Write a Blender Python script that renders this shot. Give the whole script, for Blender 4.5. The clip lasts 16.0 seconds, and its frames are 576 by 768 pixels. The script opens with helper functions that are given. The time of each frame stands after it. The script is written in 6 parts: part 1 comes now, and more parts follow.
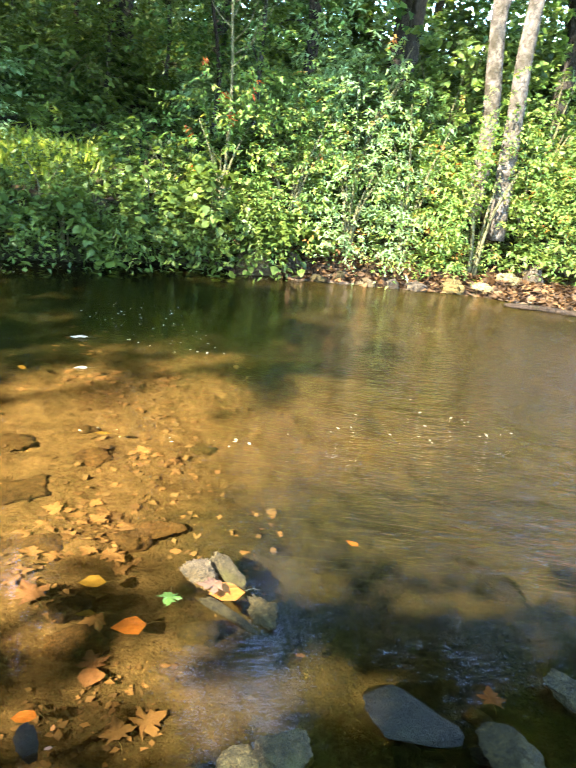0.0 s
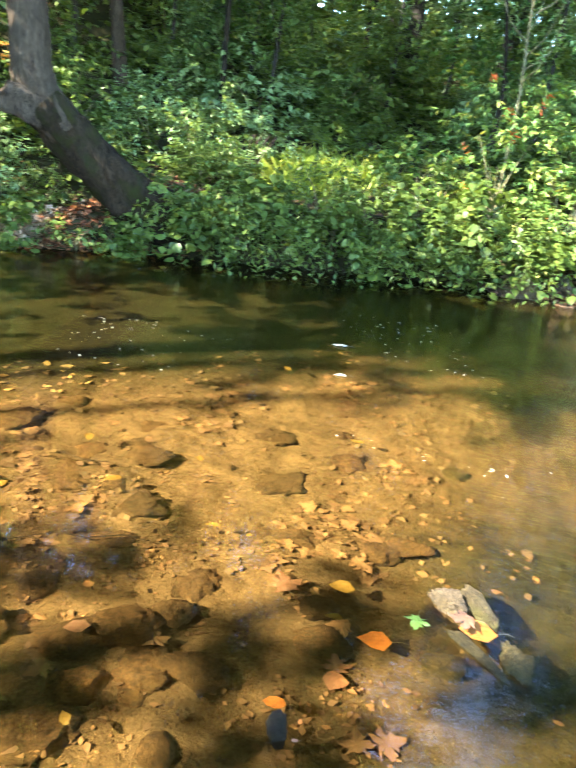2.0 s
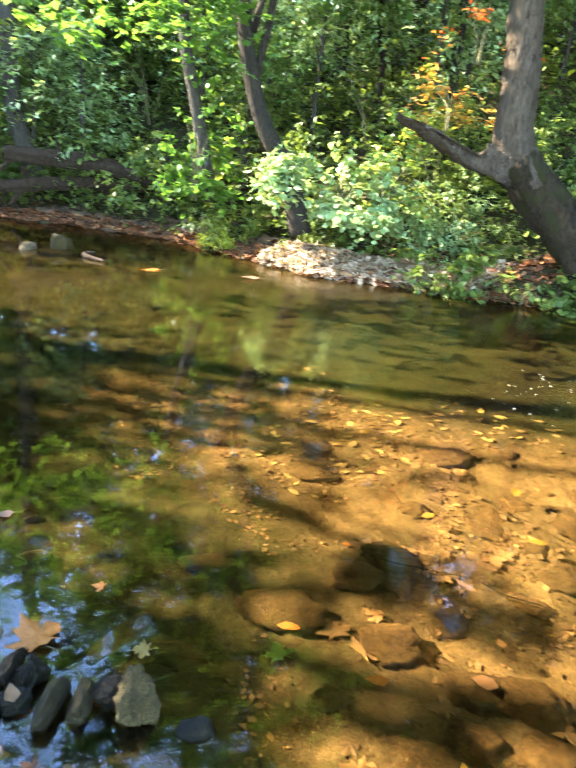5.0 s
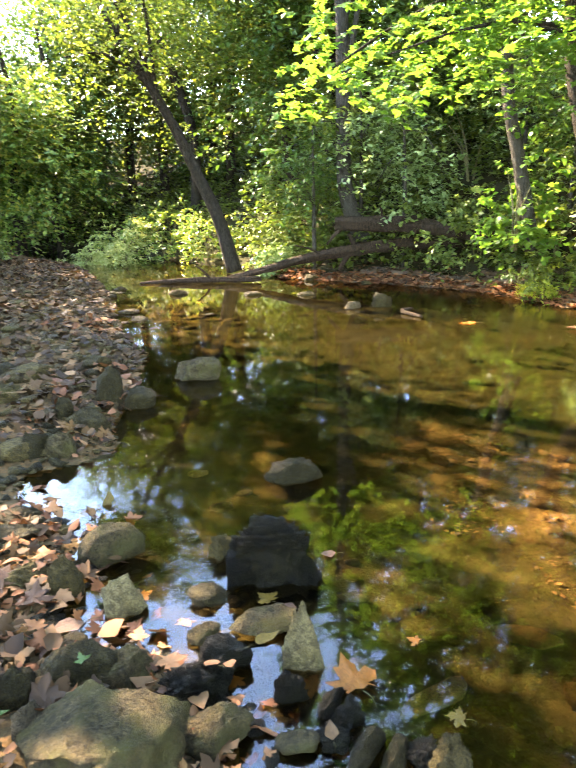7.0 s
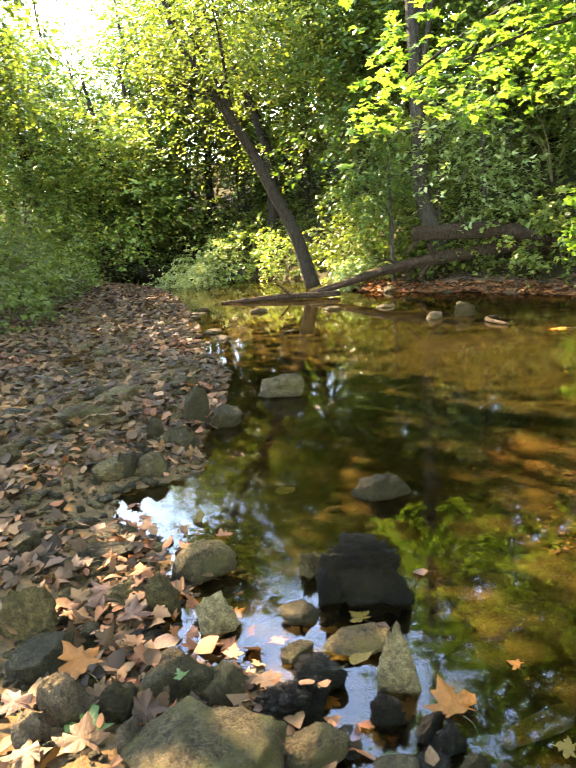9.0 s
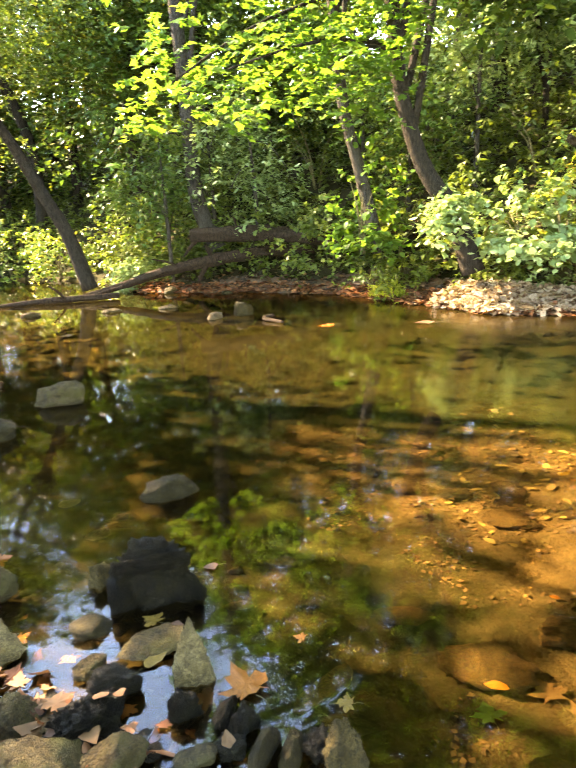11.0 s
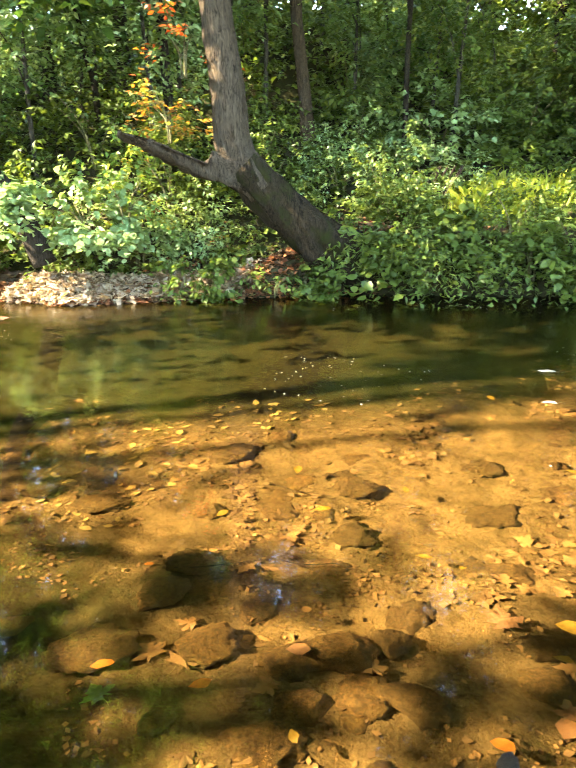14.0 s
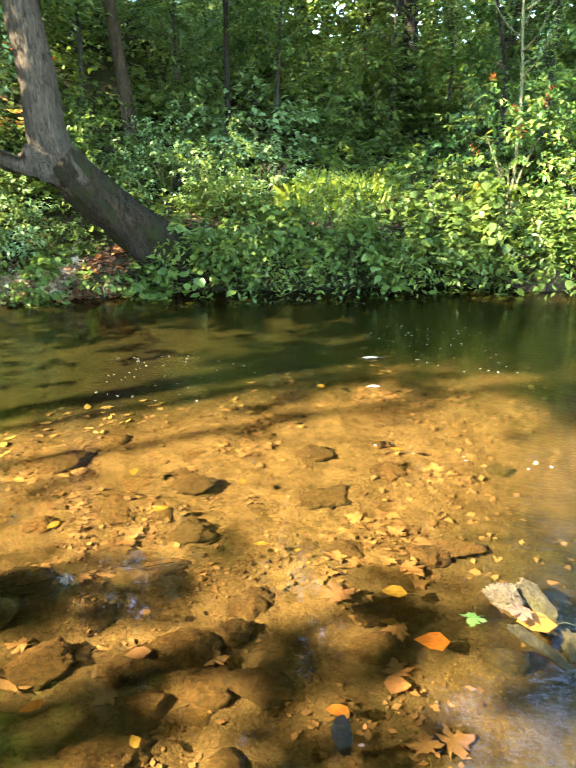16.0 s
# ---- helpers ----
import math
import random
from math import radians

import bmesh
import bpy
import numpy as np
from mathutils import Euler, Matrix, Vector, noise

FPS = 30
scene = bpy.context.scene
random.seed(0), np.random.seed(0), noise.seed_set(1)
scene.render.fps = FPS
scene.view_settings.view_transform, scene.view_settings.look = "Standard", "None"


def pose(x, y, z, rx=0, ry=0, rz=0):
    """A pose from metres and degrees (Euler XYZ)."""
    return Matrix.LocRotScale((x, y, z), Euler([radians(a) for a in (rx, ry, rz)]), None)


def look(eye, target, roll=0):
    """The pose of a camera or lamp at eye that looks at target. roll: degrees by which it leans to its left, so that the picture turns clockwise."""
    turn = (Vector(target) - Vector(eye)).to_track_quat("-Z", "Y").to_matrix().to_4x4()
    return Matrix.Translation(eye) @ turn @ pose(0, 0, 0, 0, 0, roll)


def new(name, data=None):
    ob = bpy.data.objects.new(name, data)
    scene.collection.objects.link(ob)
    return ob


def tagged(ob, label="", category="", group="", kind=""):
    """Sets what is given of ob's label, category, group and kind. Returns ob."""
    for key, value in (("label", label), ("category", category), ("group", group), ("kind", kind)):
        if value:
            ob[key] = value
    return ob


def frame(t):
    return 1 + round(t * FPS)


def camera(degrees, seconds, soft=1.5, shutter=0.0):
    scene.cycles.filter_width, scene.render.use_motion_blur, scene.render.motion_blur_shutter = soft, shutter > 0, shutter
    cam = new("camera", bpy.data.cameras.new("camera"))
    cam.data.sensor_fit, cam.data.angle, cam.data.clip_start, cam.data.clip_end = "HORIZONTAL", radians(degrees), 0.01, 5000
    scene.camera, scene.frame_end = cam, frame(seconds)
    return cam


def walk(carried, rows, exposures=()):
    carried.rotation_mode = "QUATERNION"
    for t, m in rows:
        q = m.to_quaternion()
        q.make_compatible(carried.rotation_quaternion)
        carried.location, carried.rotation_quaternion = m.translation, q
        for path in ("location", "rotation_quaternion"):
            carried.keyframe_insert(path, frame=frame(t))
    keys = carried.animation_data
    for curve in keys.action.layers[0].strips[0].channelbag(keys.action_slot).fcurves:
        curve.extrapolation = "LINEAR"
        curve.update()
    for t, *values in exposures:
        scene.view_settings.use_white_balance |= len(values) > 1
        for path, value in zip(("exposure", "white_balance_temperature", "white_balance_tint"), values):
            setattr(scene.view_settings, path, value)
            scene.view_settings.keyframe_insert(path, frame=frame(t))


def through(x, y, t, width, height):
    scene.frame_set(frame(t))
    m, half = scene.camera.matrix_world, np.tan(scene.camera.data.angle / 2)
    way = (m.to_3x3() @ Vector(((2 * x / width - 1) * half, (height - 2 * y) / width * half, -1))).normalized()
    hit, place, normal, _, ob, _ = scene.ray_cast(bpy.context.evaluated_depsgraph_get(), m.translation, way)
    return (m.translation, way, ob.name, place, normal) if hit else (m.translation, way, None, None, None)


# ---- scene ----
cam = camera(48.4, 16.0, soft=1.4, shutter=0.4)
PATH = [
    (0.0, pose(0.169, 0.050, 1.480, 71.10, -6.50, 0.00)),
    (0.5, pose(0.137, 0.060, 1.473, 70.67, -6.41, 4.50)),
    (1.0, pose(0.080, 0.070, 1.463, 70.30, -6.68, 8.21)),
    (1.5, pose(0.027, 0.061, 1.468, 70.22, -6.82, 13.26)),
    (2.0, pose(0.025, 0.058, 1.453, 70.04, -6.52, 22.11)),
    (2.5, pose(0.016, 0.040, 1.445, 69.97, -6.14, 28.87)),
    (3.0, pose(0.013, 0.031, 1.441, 70.14, -6.07, 33.21)),
    (3.5, pose(0.008, 0.030, 1.436, 70.32, -6.09, 37.51)),
    (4.0, pose(-0.025, 0.016, 1.426, 70.38, -6.24, 43.69)),
    (4.5, pose(-0.057, -0.014, 1.433, 70.40, -5.85, 51.40)),
    (5.0, pose(-0.092, -0.046, 1.436, 70.79, -5.13, 59.31)),
    (5.6, pose(-0.130, -0.077, 1.435, 71.66, -3.60, 68.43)),
    (6.2, pose(-0.130, -0.082, 1.431, 72.96, -1.45, 76.77)),
    (6.8, pose(-0.117, -0.078, 1.428, 74.31, 0.82, 83.86)),
    (7.5, pose(-0.112, -0.080, 1.431, 75.47, 2.93, 89.96)),
    (8.0, pose(-0.120, -0.091, 1.436, 76.00, 4.06, 93.32)),
    (8.5, pose(-0.122, -0.096, 1.440, 76.33, 4.83, 94.56)),
    (9.0, pose(-0.113, -0.092, 1.443, 76.31, 5.00, 92.39)),
    (9.5, pose(-0.099, -0.083, 1.445, 76.05, 4.79, 88.05)),
    (10.0, pose(-0.084, -0.074, 1.448, 75.66, 4.38, 82.75)),
    (10.5, pose(-0.073, -0.068, 1.451, 75.28, 3.99, 77.74)),
    (11.0, pose(-0.067, -0.065, 1.455, 74.92, 3.68, 73.27)),
    (11.5, pose(-0.061, -0.061, 1.458, 74.55, 2.78, 67.70)),
    (12.0, pose(-0.039, -0.032, 1.447, 74.04, 2.40, 61.01)),
    (12.5, pose(-0.010, -0.010, 1.443, 73.57, 2.00, 53.33)),
    (13.0, pose(-0.008, -0.010, 1.454, 73.10, 1.59, 46.58)),
    (13.5, pose(0.004, -0.007, 1.448, 72.82, 1.34, 41.46)),
    (14.0, pose(0.009, -0.003, 1.442, 72.62, 1.30, 37.52)),
    (14.5, pose(0.017, 0.002, 1.441, 72.46, 1.22, 34.38)),
    (15.0, pose(0.027, 0.007, 1.437, 72.37, 1.14, 31.28)),
    (15.5, pose(0.054, 0.015, 1.441, 72.28, 1.07, 27.53)),
    (16.0, pose(0.077, 0.019, 1.436, 72.13, 0.74, 23.21)),
]
walk(cam, PATH, [(0.0, 4.35, 6200, 7), (3.0, 4.7, 5900, 10), (5.0, 4.85, 6500, 12), (8.0, 4.7, 8800, 18), (11.0, 4.75, 9700, 18), (14.5, 4.7, 7200, 8), (16.0, 4.65, 6700, 5)])

# ---- light ----
SUN_YAW, SUN_ELEVATION = 135.0, 41.0          # the sun stands behind the near bank's wood, to the south-west of the stream
to_sun = Vector((-math.sin(radians(SUN_YAW)) * math.cos(radians(SUN_ELEVATION)),
                 math.cos(radians(SUN_YAW)) * math.cos(radians(SUN_ELEVATION)), math.sin(radians(SUN_ELEVATION))))
world = bpy.data.worlds.new("sky")
scene.world = world
world.use_nodes = True
sky = world.node_tree.nodes.new("ShaderNodeTexSky")
sky.sky_type, sky.sun_disc = "NISHITA", False
sky.sun_elevation, sky.sun_rotation = radians(SUN_ELEVATION), radians(-SUN_YAW)
sky.air_density, sky.dust_density, sky.ozone_density = 1.0, 0.0, 3.0
world.node_tree.links.new(sky.outputs[0], world.node_tree.nodes["Background"].inputs[0])
world.node_tree.nodes["Background"].inputs[1].default_value = 0.15
sun = new("sun", bpy.data.lights.new("sun", "SUN"))
sun.data.energy, sun.data.angle, sun.data.color = 2.8, radians(0.53), (1.0, 0.93, 0.80)
sun.matrix_world = look(to_sun * 60, (0, 0, 0))


# ---- materials ----
class Nodes:
    """A short hand for building a node material."""

    def __init__(self, name):
        self.mat = bpy.data.materials.new(name)
        self.mat.use_nodes = True
        self.tree = self.mat.node_tree
        self.tree.nodes.clear()
        self.out = self.add("ShaderNodeOutputMaterial")

    def add(self, kind):
        return self.tree.nodes.new(kind)

    def maths(self, operation):
        node = self.add("ShaderNodeMath")
        node.operation = operation
        return node

    def link(self, a, b):
        self.tree.links.new(a, b)

    def noise(self, scale, detail=4.0, rough=0.55, stretch=(1, 1, 1), distort=0.0):
        place = self.add("ShaderNodeTexCoord")
        turn = self.add("ShaderNodeMapping")
        turn.inputs["Scale"].default_value = stretch
        tex = self.add("ShaderNodeTexNoise")
        tex.inputs["Scale"].default_value = scale
        tex.inputs["Detail"].default_value = detail
        tex.inputs["Roughness"].default_value = rough
        tex.inputs["Distortion"].default_value = distort
        self.link(place.outputs["Object"], turn.inputs[0])
        self.link(turn.outputs[0], tex.inputs["Vector"])
        return tex.outputs["Fac"]

    def ramp(self, source, *stops):
        ramp = self.add("ShaderNodeValToRGB")
        while len(ramp.color_ramp.elements) < len(stops):
            ramp.color_ramp.elements.new(0.5)
        for element, (at, colour) in zip(ramp.color_ramp.elements, stops):
            element.position, element.color = at, (*colour, 1)
        self.link(source, ramp.inputs[0])
        return ramp.outputs[0]

    def mix(self, factor, a, b):
        node = self.add("ShaderNodeMix")
        node.data_type = "RGBA"
        for socket, value in ((node.inputs[0], factor), (node.inputs[6], a), (node.inputs[7], b)):
            if isinstance(value, (tuple, float, int)):
                socket.default_value = (*value, 1) if isinstance(value, tuple) else value
            else:
                self.link(value, socket)
        return node.outputs[2]

    def bump(self, source, strength, distance, before=None):
        node = self.add("ShaderNodeBump")
        node.inputs["Strength"].default_value, node.inputs["Distance"].default_value = strength, distance
        self.link(source, node.inputs["Height"])
        if before:
            self.link(before, node.inputs["Normal"])
        return node.outputs[0]

    def surface(self, colour, rough, normal=None, specular=0.4):
        node = self.add("ShaderNodeBsdfPrincipled")
        for key, value in (("Base Color", colour), ("Roughness", rough), ("Specular IOR Level", specular)):
            if isinstance(value, tuple):
                node.inputs[key].default_value = (*value, 1)
            elif isinstance(value, (float, int)):
                node.inputs[key].default_value = value
            else:
                self.link(value, node.inputs[key])
        if normal:
            self.link(normal, node.inputs["Normal"])
        return node.outputs[0]

    def done(self, shader):
        self.link(shader, self.out.inputs[0])
        return self.mat


def leaf_material(name, *colours, through=0.4, rough=0.42, gain=1.35, worn=0.0):
    """Leaves that differ one from another, let light through and shine a little."""
    n = Nodes(name)
    pick = n.add("ShaderNodeNewGeometry").outputs["Random Per Island"]
    steps = [(k / max(1, len(colours) - 1), c) for k, c in enumerate(colours)]
    colour = n.ramp(pick, *steps)
    colour = n.mix(n.ramp(n.noise(28.0, 3.0), (0.35, (0.0,) * 3), (0.75, (0.35,) * 3)), colour, tuple(0.55 * v for v in colours[0]))
    if worn:
        colour = n.mix(n.ramp(n.noise(55.0, 6.0, 0.7, distort=1.2), (0.46, (0.0,) * 3), (0.64, (worn,) * 3)), colour, tuple(0.35 * v for v in colours[0]))
        colour = n.mix(n.ramp(n.noise(16.0, 4.0, 0.6), (0.40, (0.0,) * 3), (0.68, (0.7 * worn,) * 3)), colour, (0.95 * colours[-1][0], 0.85 * colours[-1][1], 0.6 * colours[-1][2]))
        body = n.surface(colour, rough, n.bump(n.noise(70.0, 4.0, 0.6, (1, 0.35, 1)), 0.8, 0.006), 0.2)
    else:
        body = n.surface(colour, rough, specular=0.2)
    glow = n.add("ShaderNodeBsdfTranslucent")
    tint = n.mix(1.0, colour, (1.0 * gain, 1.0 * gain, 0.55 * gain))
    tint.node.blend_type = "MULTIPLY"
    n.link(tint, glow.inputs[0])
    both = n.add("ShaderNodeMixShader")
    both.inputs[0].default_value = through
    n.link(body, both.inputs[1])
    n.link(glow.outputs[0], both.inputs[2])
    return n.done(both.outputs[0])


def stone_material(name, dark, light, rough=0.8, patch=None, amount=0.5, grain=130.0):
    n = Nodes(name)
    broad, fine, pits = n.noise(9.0, 9.0, 0.68, distort=0.8), n.noise(grain, 6.0, 0.75), n.noise(0.4 * grain, 9.0, 0.8, distort=0.6)
    colour = n.ramp(broad, (0.36, dark), (0.64, light))
    colour = n.mix(n.ramp(n.noise(5.0, 5.0, 0.6), (0.42, (0.0,) * 3), (0.66, (0.55,) * 3)), colour, (1.05 * dark[0] + 0.012, 0.95 * dark[1] + 0.012, 0.45 * dark[2]))
    # pits darkened in the colour as well, for the shade inside them
    colour = n.mix(n.ramp(pits, (0.42, (0.85,) * 3), (0.53, (0.0,) * 3)), colour, tuple(0.35 * v for v in dark))
    colour = n.mix(n.ramp(fine, (0.44, (0.0,) * 3), (0.62, (0.75,) * 3)), colour, tuple(0.5 * v for v in dark))
    shade = n.add("ShaderNodeObjectInfo").outputs["Random"]
    tone = n.mix(1.0, colour, n.ramp(shade, (0.0, (0.75, 0.75, 0.75)), (1.0, (1.2, 1.15, 1.1))))
    tone.node.blend_type = "MULTIPLY"
    colour = tone
    if patch:
        colour = n.mix(n.ramp(n.noise(9.0, 7.0, 0.7), (1 - amount - 0.08, (0.0,) * 3), (1 - amount + 0.1, (1.0,) * 3)), colour, patch)
    normal = n.bump(fine, 1.0, 0.014, n.bump(pits, 1.0, 0.03, n.bump(n.noise(24.0, 8.0, 0.72), 0.9, 0.035)))
    roughness = n.ramp(fine, (0.3, (rough - 0.15,) * 3), (0.7, (min(1, rough + 0.12),) * 3))
    return n.done(n.surface(colour, roughness, normal, 0.16))


def bark_material(name, dark, light, moss=None, amount=0.3, stretch=(14, 14, 2.2)):
    n = Nodes(name)
    ridges = n.noise(2.6, 8.0, 0.72, stretch, 1.2)
    blotch = n.noise(3.4, 6.0, 0.65)
    colour = n.ramp(ridges, (0.40, dark), (0.60, light))
    colour = n.mix(n.ramp(blotch, (0.4, (0.0,) * 3), (0.7, (0.6,) * 3)), colour, tuple(0.6 * v for v in light))
    if moss:
        colour = n.mix(n.ramp(n.noise(3.5, 6.0, 0.7), (1 - amount - 0.06, (0.0,) * 3), (1 - amount + 0.1, (1.0,) * 3)), colour, moss)
    return n.done(n.surface(colour, 0.95, n.bump(ridges, 1.0, 0.045, n.bump(blotch, 0.8, 0.06)), 0.08))


def soil_material(name, dark, light, fleck, scale=2.5, wet=0.9):
    n = Nodes(name)
    broad, fine = n.noise(scale, 7.0, 0.62), n.noise(70.0, 5.0, 0.7)
    colour = n.ramp(broad, (0.3, dark), (0.66, light))
    colour = n.mix(n.ramp(n.noise(22.0, 5.0, 0.65), (0.46, (0.0,) * 3), (0.66, (0.75,) * 3)), colour, fleck)
    colour = n.mix(n.ramp(fine, (0.4, (0.0,) * 3), (0.7, (0.5,) * 3)), colour, tuple(0.45 * v for v in dark))
    normal = n.bump(fine, 0.7, 0.008, n.bump(broad, 0.4, 0.05))
    return n.done(n.surface(colour, wet, normal, 0.03))


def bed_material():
    """The stream bed: golden silt on the shallows, its colour darkened through olive to near-black for deep and shaded
    water, as a point attribute says.
    """
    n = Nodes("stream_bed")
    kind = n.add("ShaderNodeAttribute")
    kind.attribute_name = "bed_shade"
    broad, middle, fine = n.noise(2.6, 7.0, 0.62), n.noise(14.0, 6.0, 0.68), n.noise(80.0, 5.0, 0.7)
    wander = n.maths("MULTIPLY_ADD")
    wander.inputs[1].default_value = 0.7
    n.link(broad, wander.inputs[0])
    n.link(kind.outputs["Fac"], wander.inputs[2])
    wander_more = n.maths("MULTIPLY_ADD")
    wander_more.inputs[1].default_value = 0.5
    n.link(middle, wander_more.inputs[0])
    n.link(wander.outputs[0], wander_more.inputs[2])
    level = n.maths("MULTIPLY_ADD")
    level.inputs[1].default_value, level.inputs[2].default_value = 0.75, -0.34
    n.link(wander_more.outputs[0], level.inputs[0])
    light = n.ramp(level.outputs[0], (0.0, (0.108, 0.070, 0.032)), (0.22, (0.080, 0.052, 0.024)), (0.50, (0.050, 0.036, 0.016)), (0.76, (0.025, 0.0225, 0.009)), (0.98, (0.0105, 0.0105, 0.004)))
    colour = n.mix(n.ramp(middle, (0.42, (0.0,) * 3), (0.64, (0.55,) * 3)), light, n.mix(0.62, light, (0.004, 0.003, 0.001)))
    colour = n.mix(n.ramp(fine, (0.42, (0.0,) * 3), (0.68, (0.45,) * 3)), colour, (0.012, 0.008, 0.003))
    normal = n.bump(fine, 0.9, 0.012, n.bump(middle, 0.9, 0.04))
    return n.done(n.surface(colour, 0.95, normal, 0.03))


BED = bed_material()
GRAVEL = soil_material("gravel", (0.0390, 0.0252, 0.0114), (0.1365, 0.0888, 0.0408), (0.1950, 0.0936, 0.0333), 7.0)
FLOOR = soil_material("forest_floor", (0.016, 0.015, 0.006), (0.05, 0.038, 0.018), (0.03, 0.04, 0.012), 1.2)
SHINGLE = soil_material("shingle", (0.0675, 0.0450, 0.0270), (0.1620, 0.1170, 0.0765), (0.1440, 0.0675, 0.0315), 6.0)

STONE_GREY = stone_material("grey_stone", (0.0930, 0.0667, 0.0221), (0.2850, 0.2031, 0.0714))
STONE_DARK = stone_material("dark_stone", (0.0360, 0.0270, 0.0084), (0.1290, 0.0937, 0.0305), 0.75)
STONE_WET = stone_material("wet_stone", (0.0072, 0.0057, 0.0023), (0.0360, 0.0270, 0.0108), 0.5, (0.0216, 0.0218, 0.0054), 0.35, 90.0)
STONE_PALE = stone_material("pale_stone", (0.2185, 0.1650, 0.0720), (0.4830, 0.3795, 0.1800), 0.9, (0.1725, 0.1320, 0.0495), 0.35, 70.0)
STONE_MOSSY = stone_material("mossy_stone", (0.0713, 0.0511, 0.0218), (0.2152, 0.1568, 0.0672), 0.85, (0.0886, 0.0750, 0.0202), 0.45)
STONE_TAN = stone_material("tan_stone", (0.1110, 0.0788, 0.0407), (0.2664, 0.1944, 0.1084), 0.85)
STONE_SILT = stone_material("silted_stone", (0.0850, 0.0494, 0.0190), (0.1400, 0.0828, 0.0314), 0.95, (0.0675, 0.0403, 0.0152), 0.4, 110.0)
STONE_WHITE = stone_material("white_stone", (0.0682, 0.0496, 0.0322), (0.1922, 0.1550, 0.1085), 0.85, (0.0744, 0.0434, 0.0248), 0.38)

BARK = bark_material("bark", (0.016, 0.011, 0.007), (0.100, 0.072, 0.043), (0.05, 0.046, 0.02), 0.32)
BARK_MOSSY = bark_material("mossy_bark", (0.007, 0.005, 0.0025), (0.040, 0.027, 0.014), (0.020, 0.022, 0.004), 0.45)
BARK_PALE = bark_material("pale_bark", (0.055, 0.042, 0.03), (0.175, 0.14, 0.105), (0.045, 0.036, 0.022), 0.48, (4, 4, 3))
BARK_DARK = bark_material("dark_bark", (0.014, 0.011, 0.008), (0.055, 0.044, 0.030))
BARK_GREY = bark_material("grey_bark", (0.025, 0.022, 0.016), (0.09, 0.078, 0.058), (0.03, 0.036, 0.012), 0.35)
DEADWOOD = bark_material("dead_wood", (0.010, 0.007, 0.0045), (0.070, 0.046, 0.028), (0.022, 0.023, 0.008), 0.35)
STALK = bark_material("stalk", (0.08, 0.075, 0.03), (0.22, 0.19, 0.09))

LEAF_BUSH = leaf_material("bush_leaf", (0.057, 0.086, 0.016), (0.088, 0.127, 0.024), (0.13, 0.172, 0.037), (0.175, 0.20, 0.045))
# bush greens in a copy lightened for sun and one darkened for shade
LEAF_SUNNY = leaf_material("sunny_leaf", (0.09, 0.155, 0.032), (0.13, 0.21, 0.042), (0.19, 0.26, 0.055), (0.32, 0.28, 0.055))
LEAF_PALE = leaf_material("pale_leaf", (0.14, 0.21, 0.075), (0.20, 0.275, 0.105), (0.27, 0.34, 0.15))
LEAF_SHADED = leaf_material("shaded_leaf", (0.054, 0.078, 0.014), (0.082, 0.114, 0.019), (0.125, 0.155, 0.027))
LEAF_MAPLE = leaf_material("maple_leaf", (0.060, 0.13, 0.022), (0.090, 0.175, 0.028), (0.135, 0.215, 0.04), through=0.58, gain=1.45)
LEAF_CROWN = leaf_material("crown_leaf", (0.0410, 0.0820, 0.0180), (0.0656, 0.1230, 0.0246), (0.1066, 0.1558, 0.0287), through=0.32, gain=1.4)
LEAF_YELLOW = leaf_material("yellowing_leaf", (0.045, 0.072, 0.015), (0.074, 0.096, 0.017), (0.13, 0.12, 0.02), through=0.5, gain=1.4)
LEAF_ORANGE = leaf_material("orange_leaf", (0.30, 0.10, 0.025), (0.34, 0.16, 0.035), (0.24, 0.20, 0.045), (0.16, 0.18, 0.04), through=0.45)
LEAF_RED = leaf_material("red_leaf", (0.45, 0.07, 0.02), (0.5, 0.14, 0.03), through=0.4)
# fern green made paler, with the full sun put into the colour
LEAF_FERN = leaf_material("fern_leaf", (0.22, 0.27, 0.09), (0.32, 0.36, 0.13), (0.42, 0.43, 0.18), through=0.4)
LEAF_GRASS = leaf_material("grass_blade", (0.17, 0.24, 0.03), (0.26, 0.31, 0.04), (0.38, 0.36, 0.08), through=0.45)
LITTER = leaf_material("leaf_litter", (0.0234, 0.0125, 0.0048), (0.0478, 0.0240, 0.0087), (0.0935, 0.0461, 0.0158), (0.2019, 0.1008, 0.0364), through=0.1, rough=0.7)
LITTER_RED = leaf_material("red_leaf_litter", (0.0648, 0.0254, 0.0092), (0.1404, 0.0469, 0.0151), (0.2376, 0.0860, 0.0286), (0.3024, 0.1515, 0.0630), through=0.1, rough=0.7)
LITTER_SCRAP = leaf_material("leaf_scraps", (0.045, 0.029, 0.012), (0.078, 0.050, 0.020), (0.118, 0.076, 0.030), through=0.0, rough=0.85)
LITTER_PALE = leaf_material("pale_leaf_litter", (0.1950, 0.1200, 0.0675), (0.3150, 0.2175, 0.1275), (0.3750, 0.2850, 0.1800), through=0.15, rough=0.7)
LITTER_SUNK = leaf_material("sunken_leaf", (0.0480, 0.0264, 0.0104), (0.0880, 0.0480, 0.0192), (0.1360, 0.0736, 0.0288), through=0.0, rough=0.8)
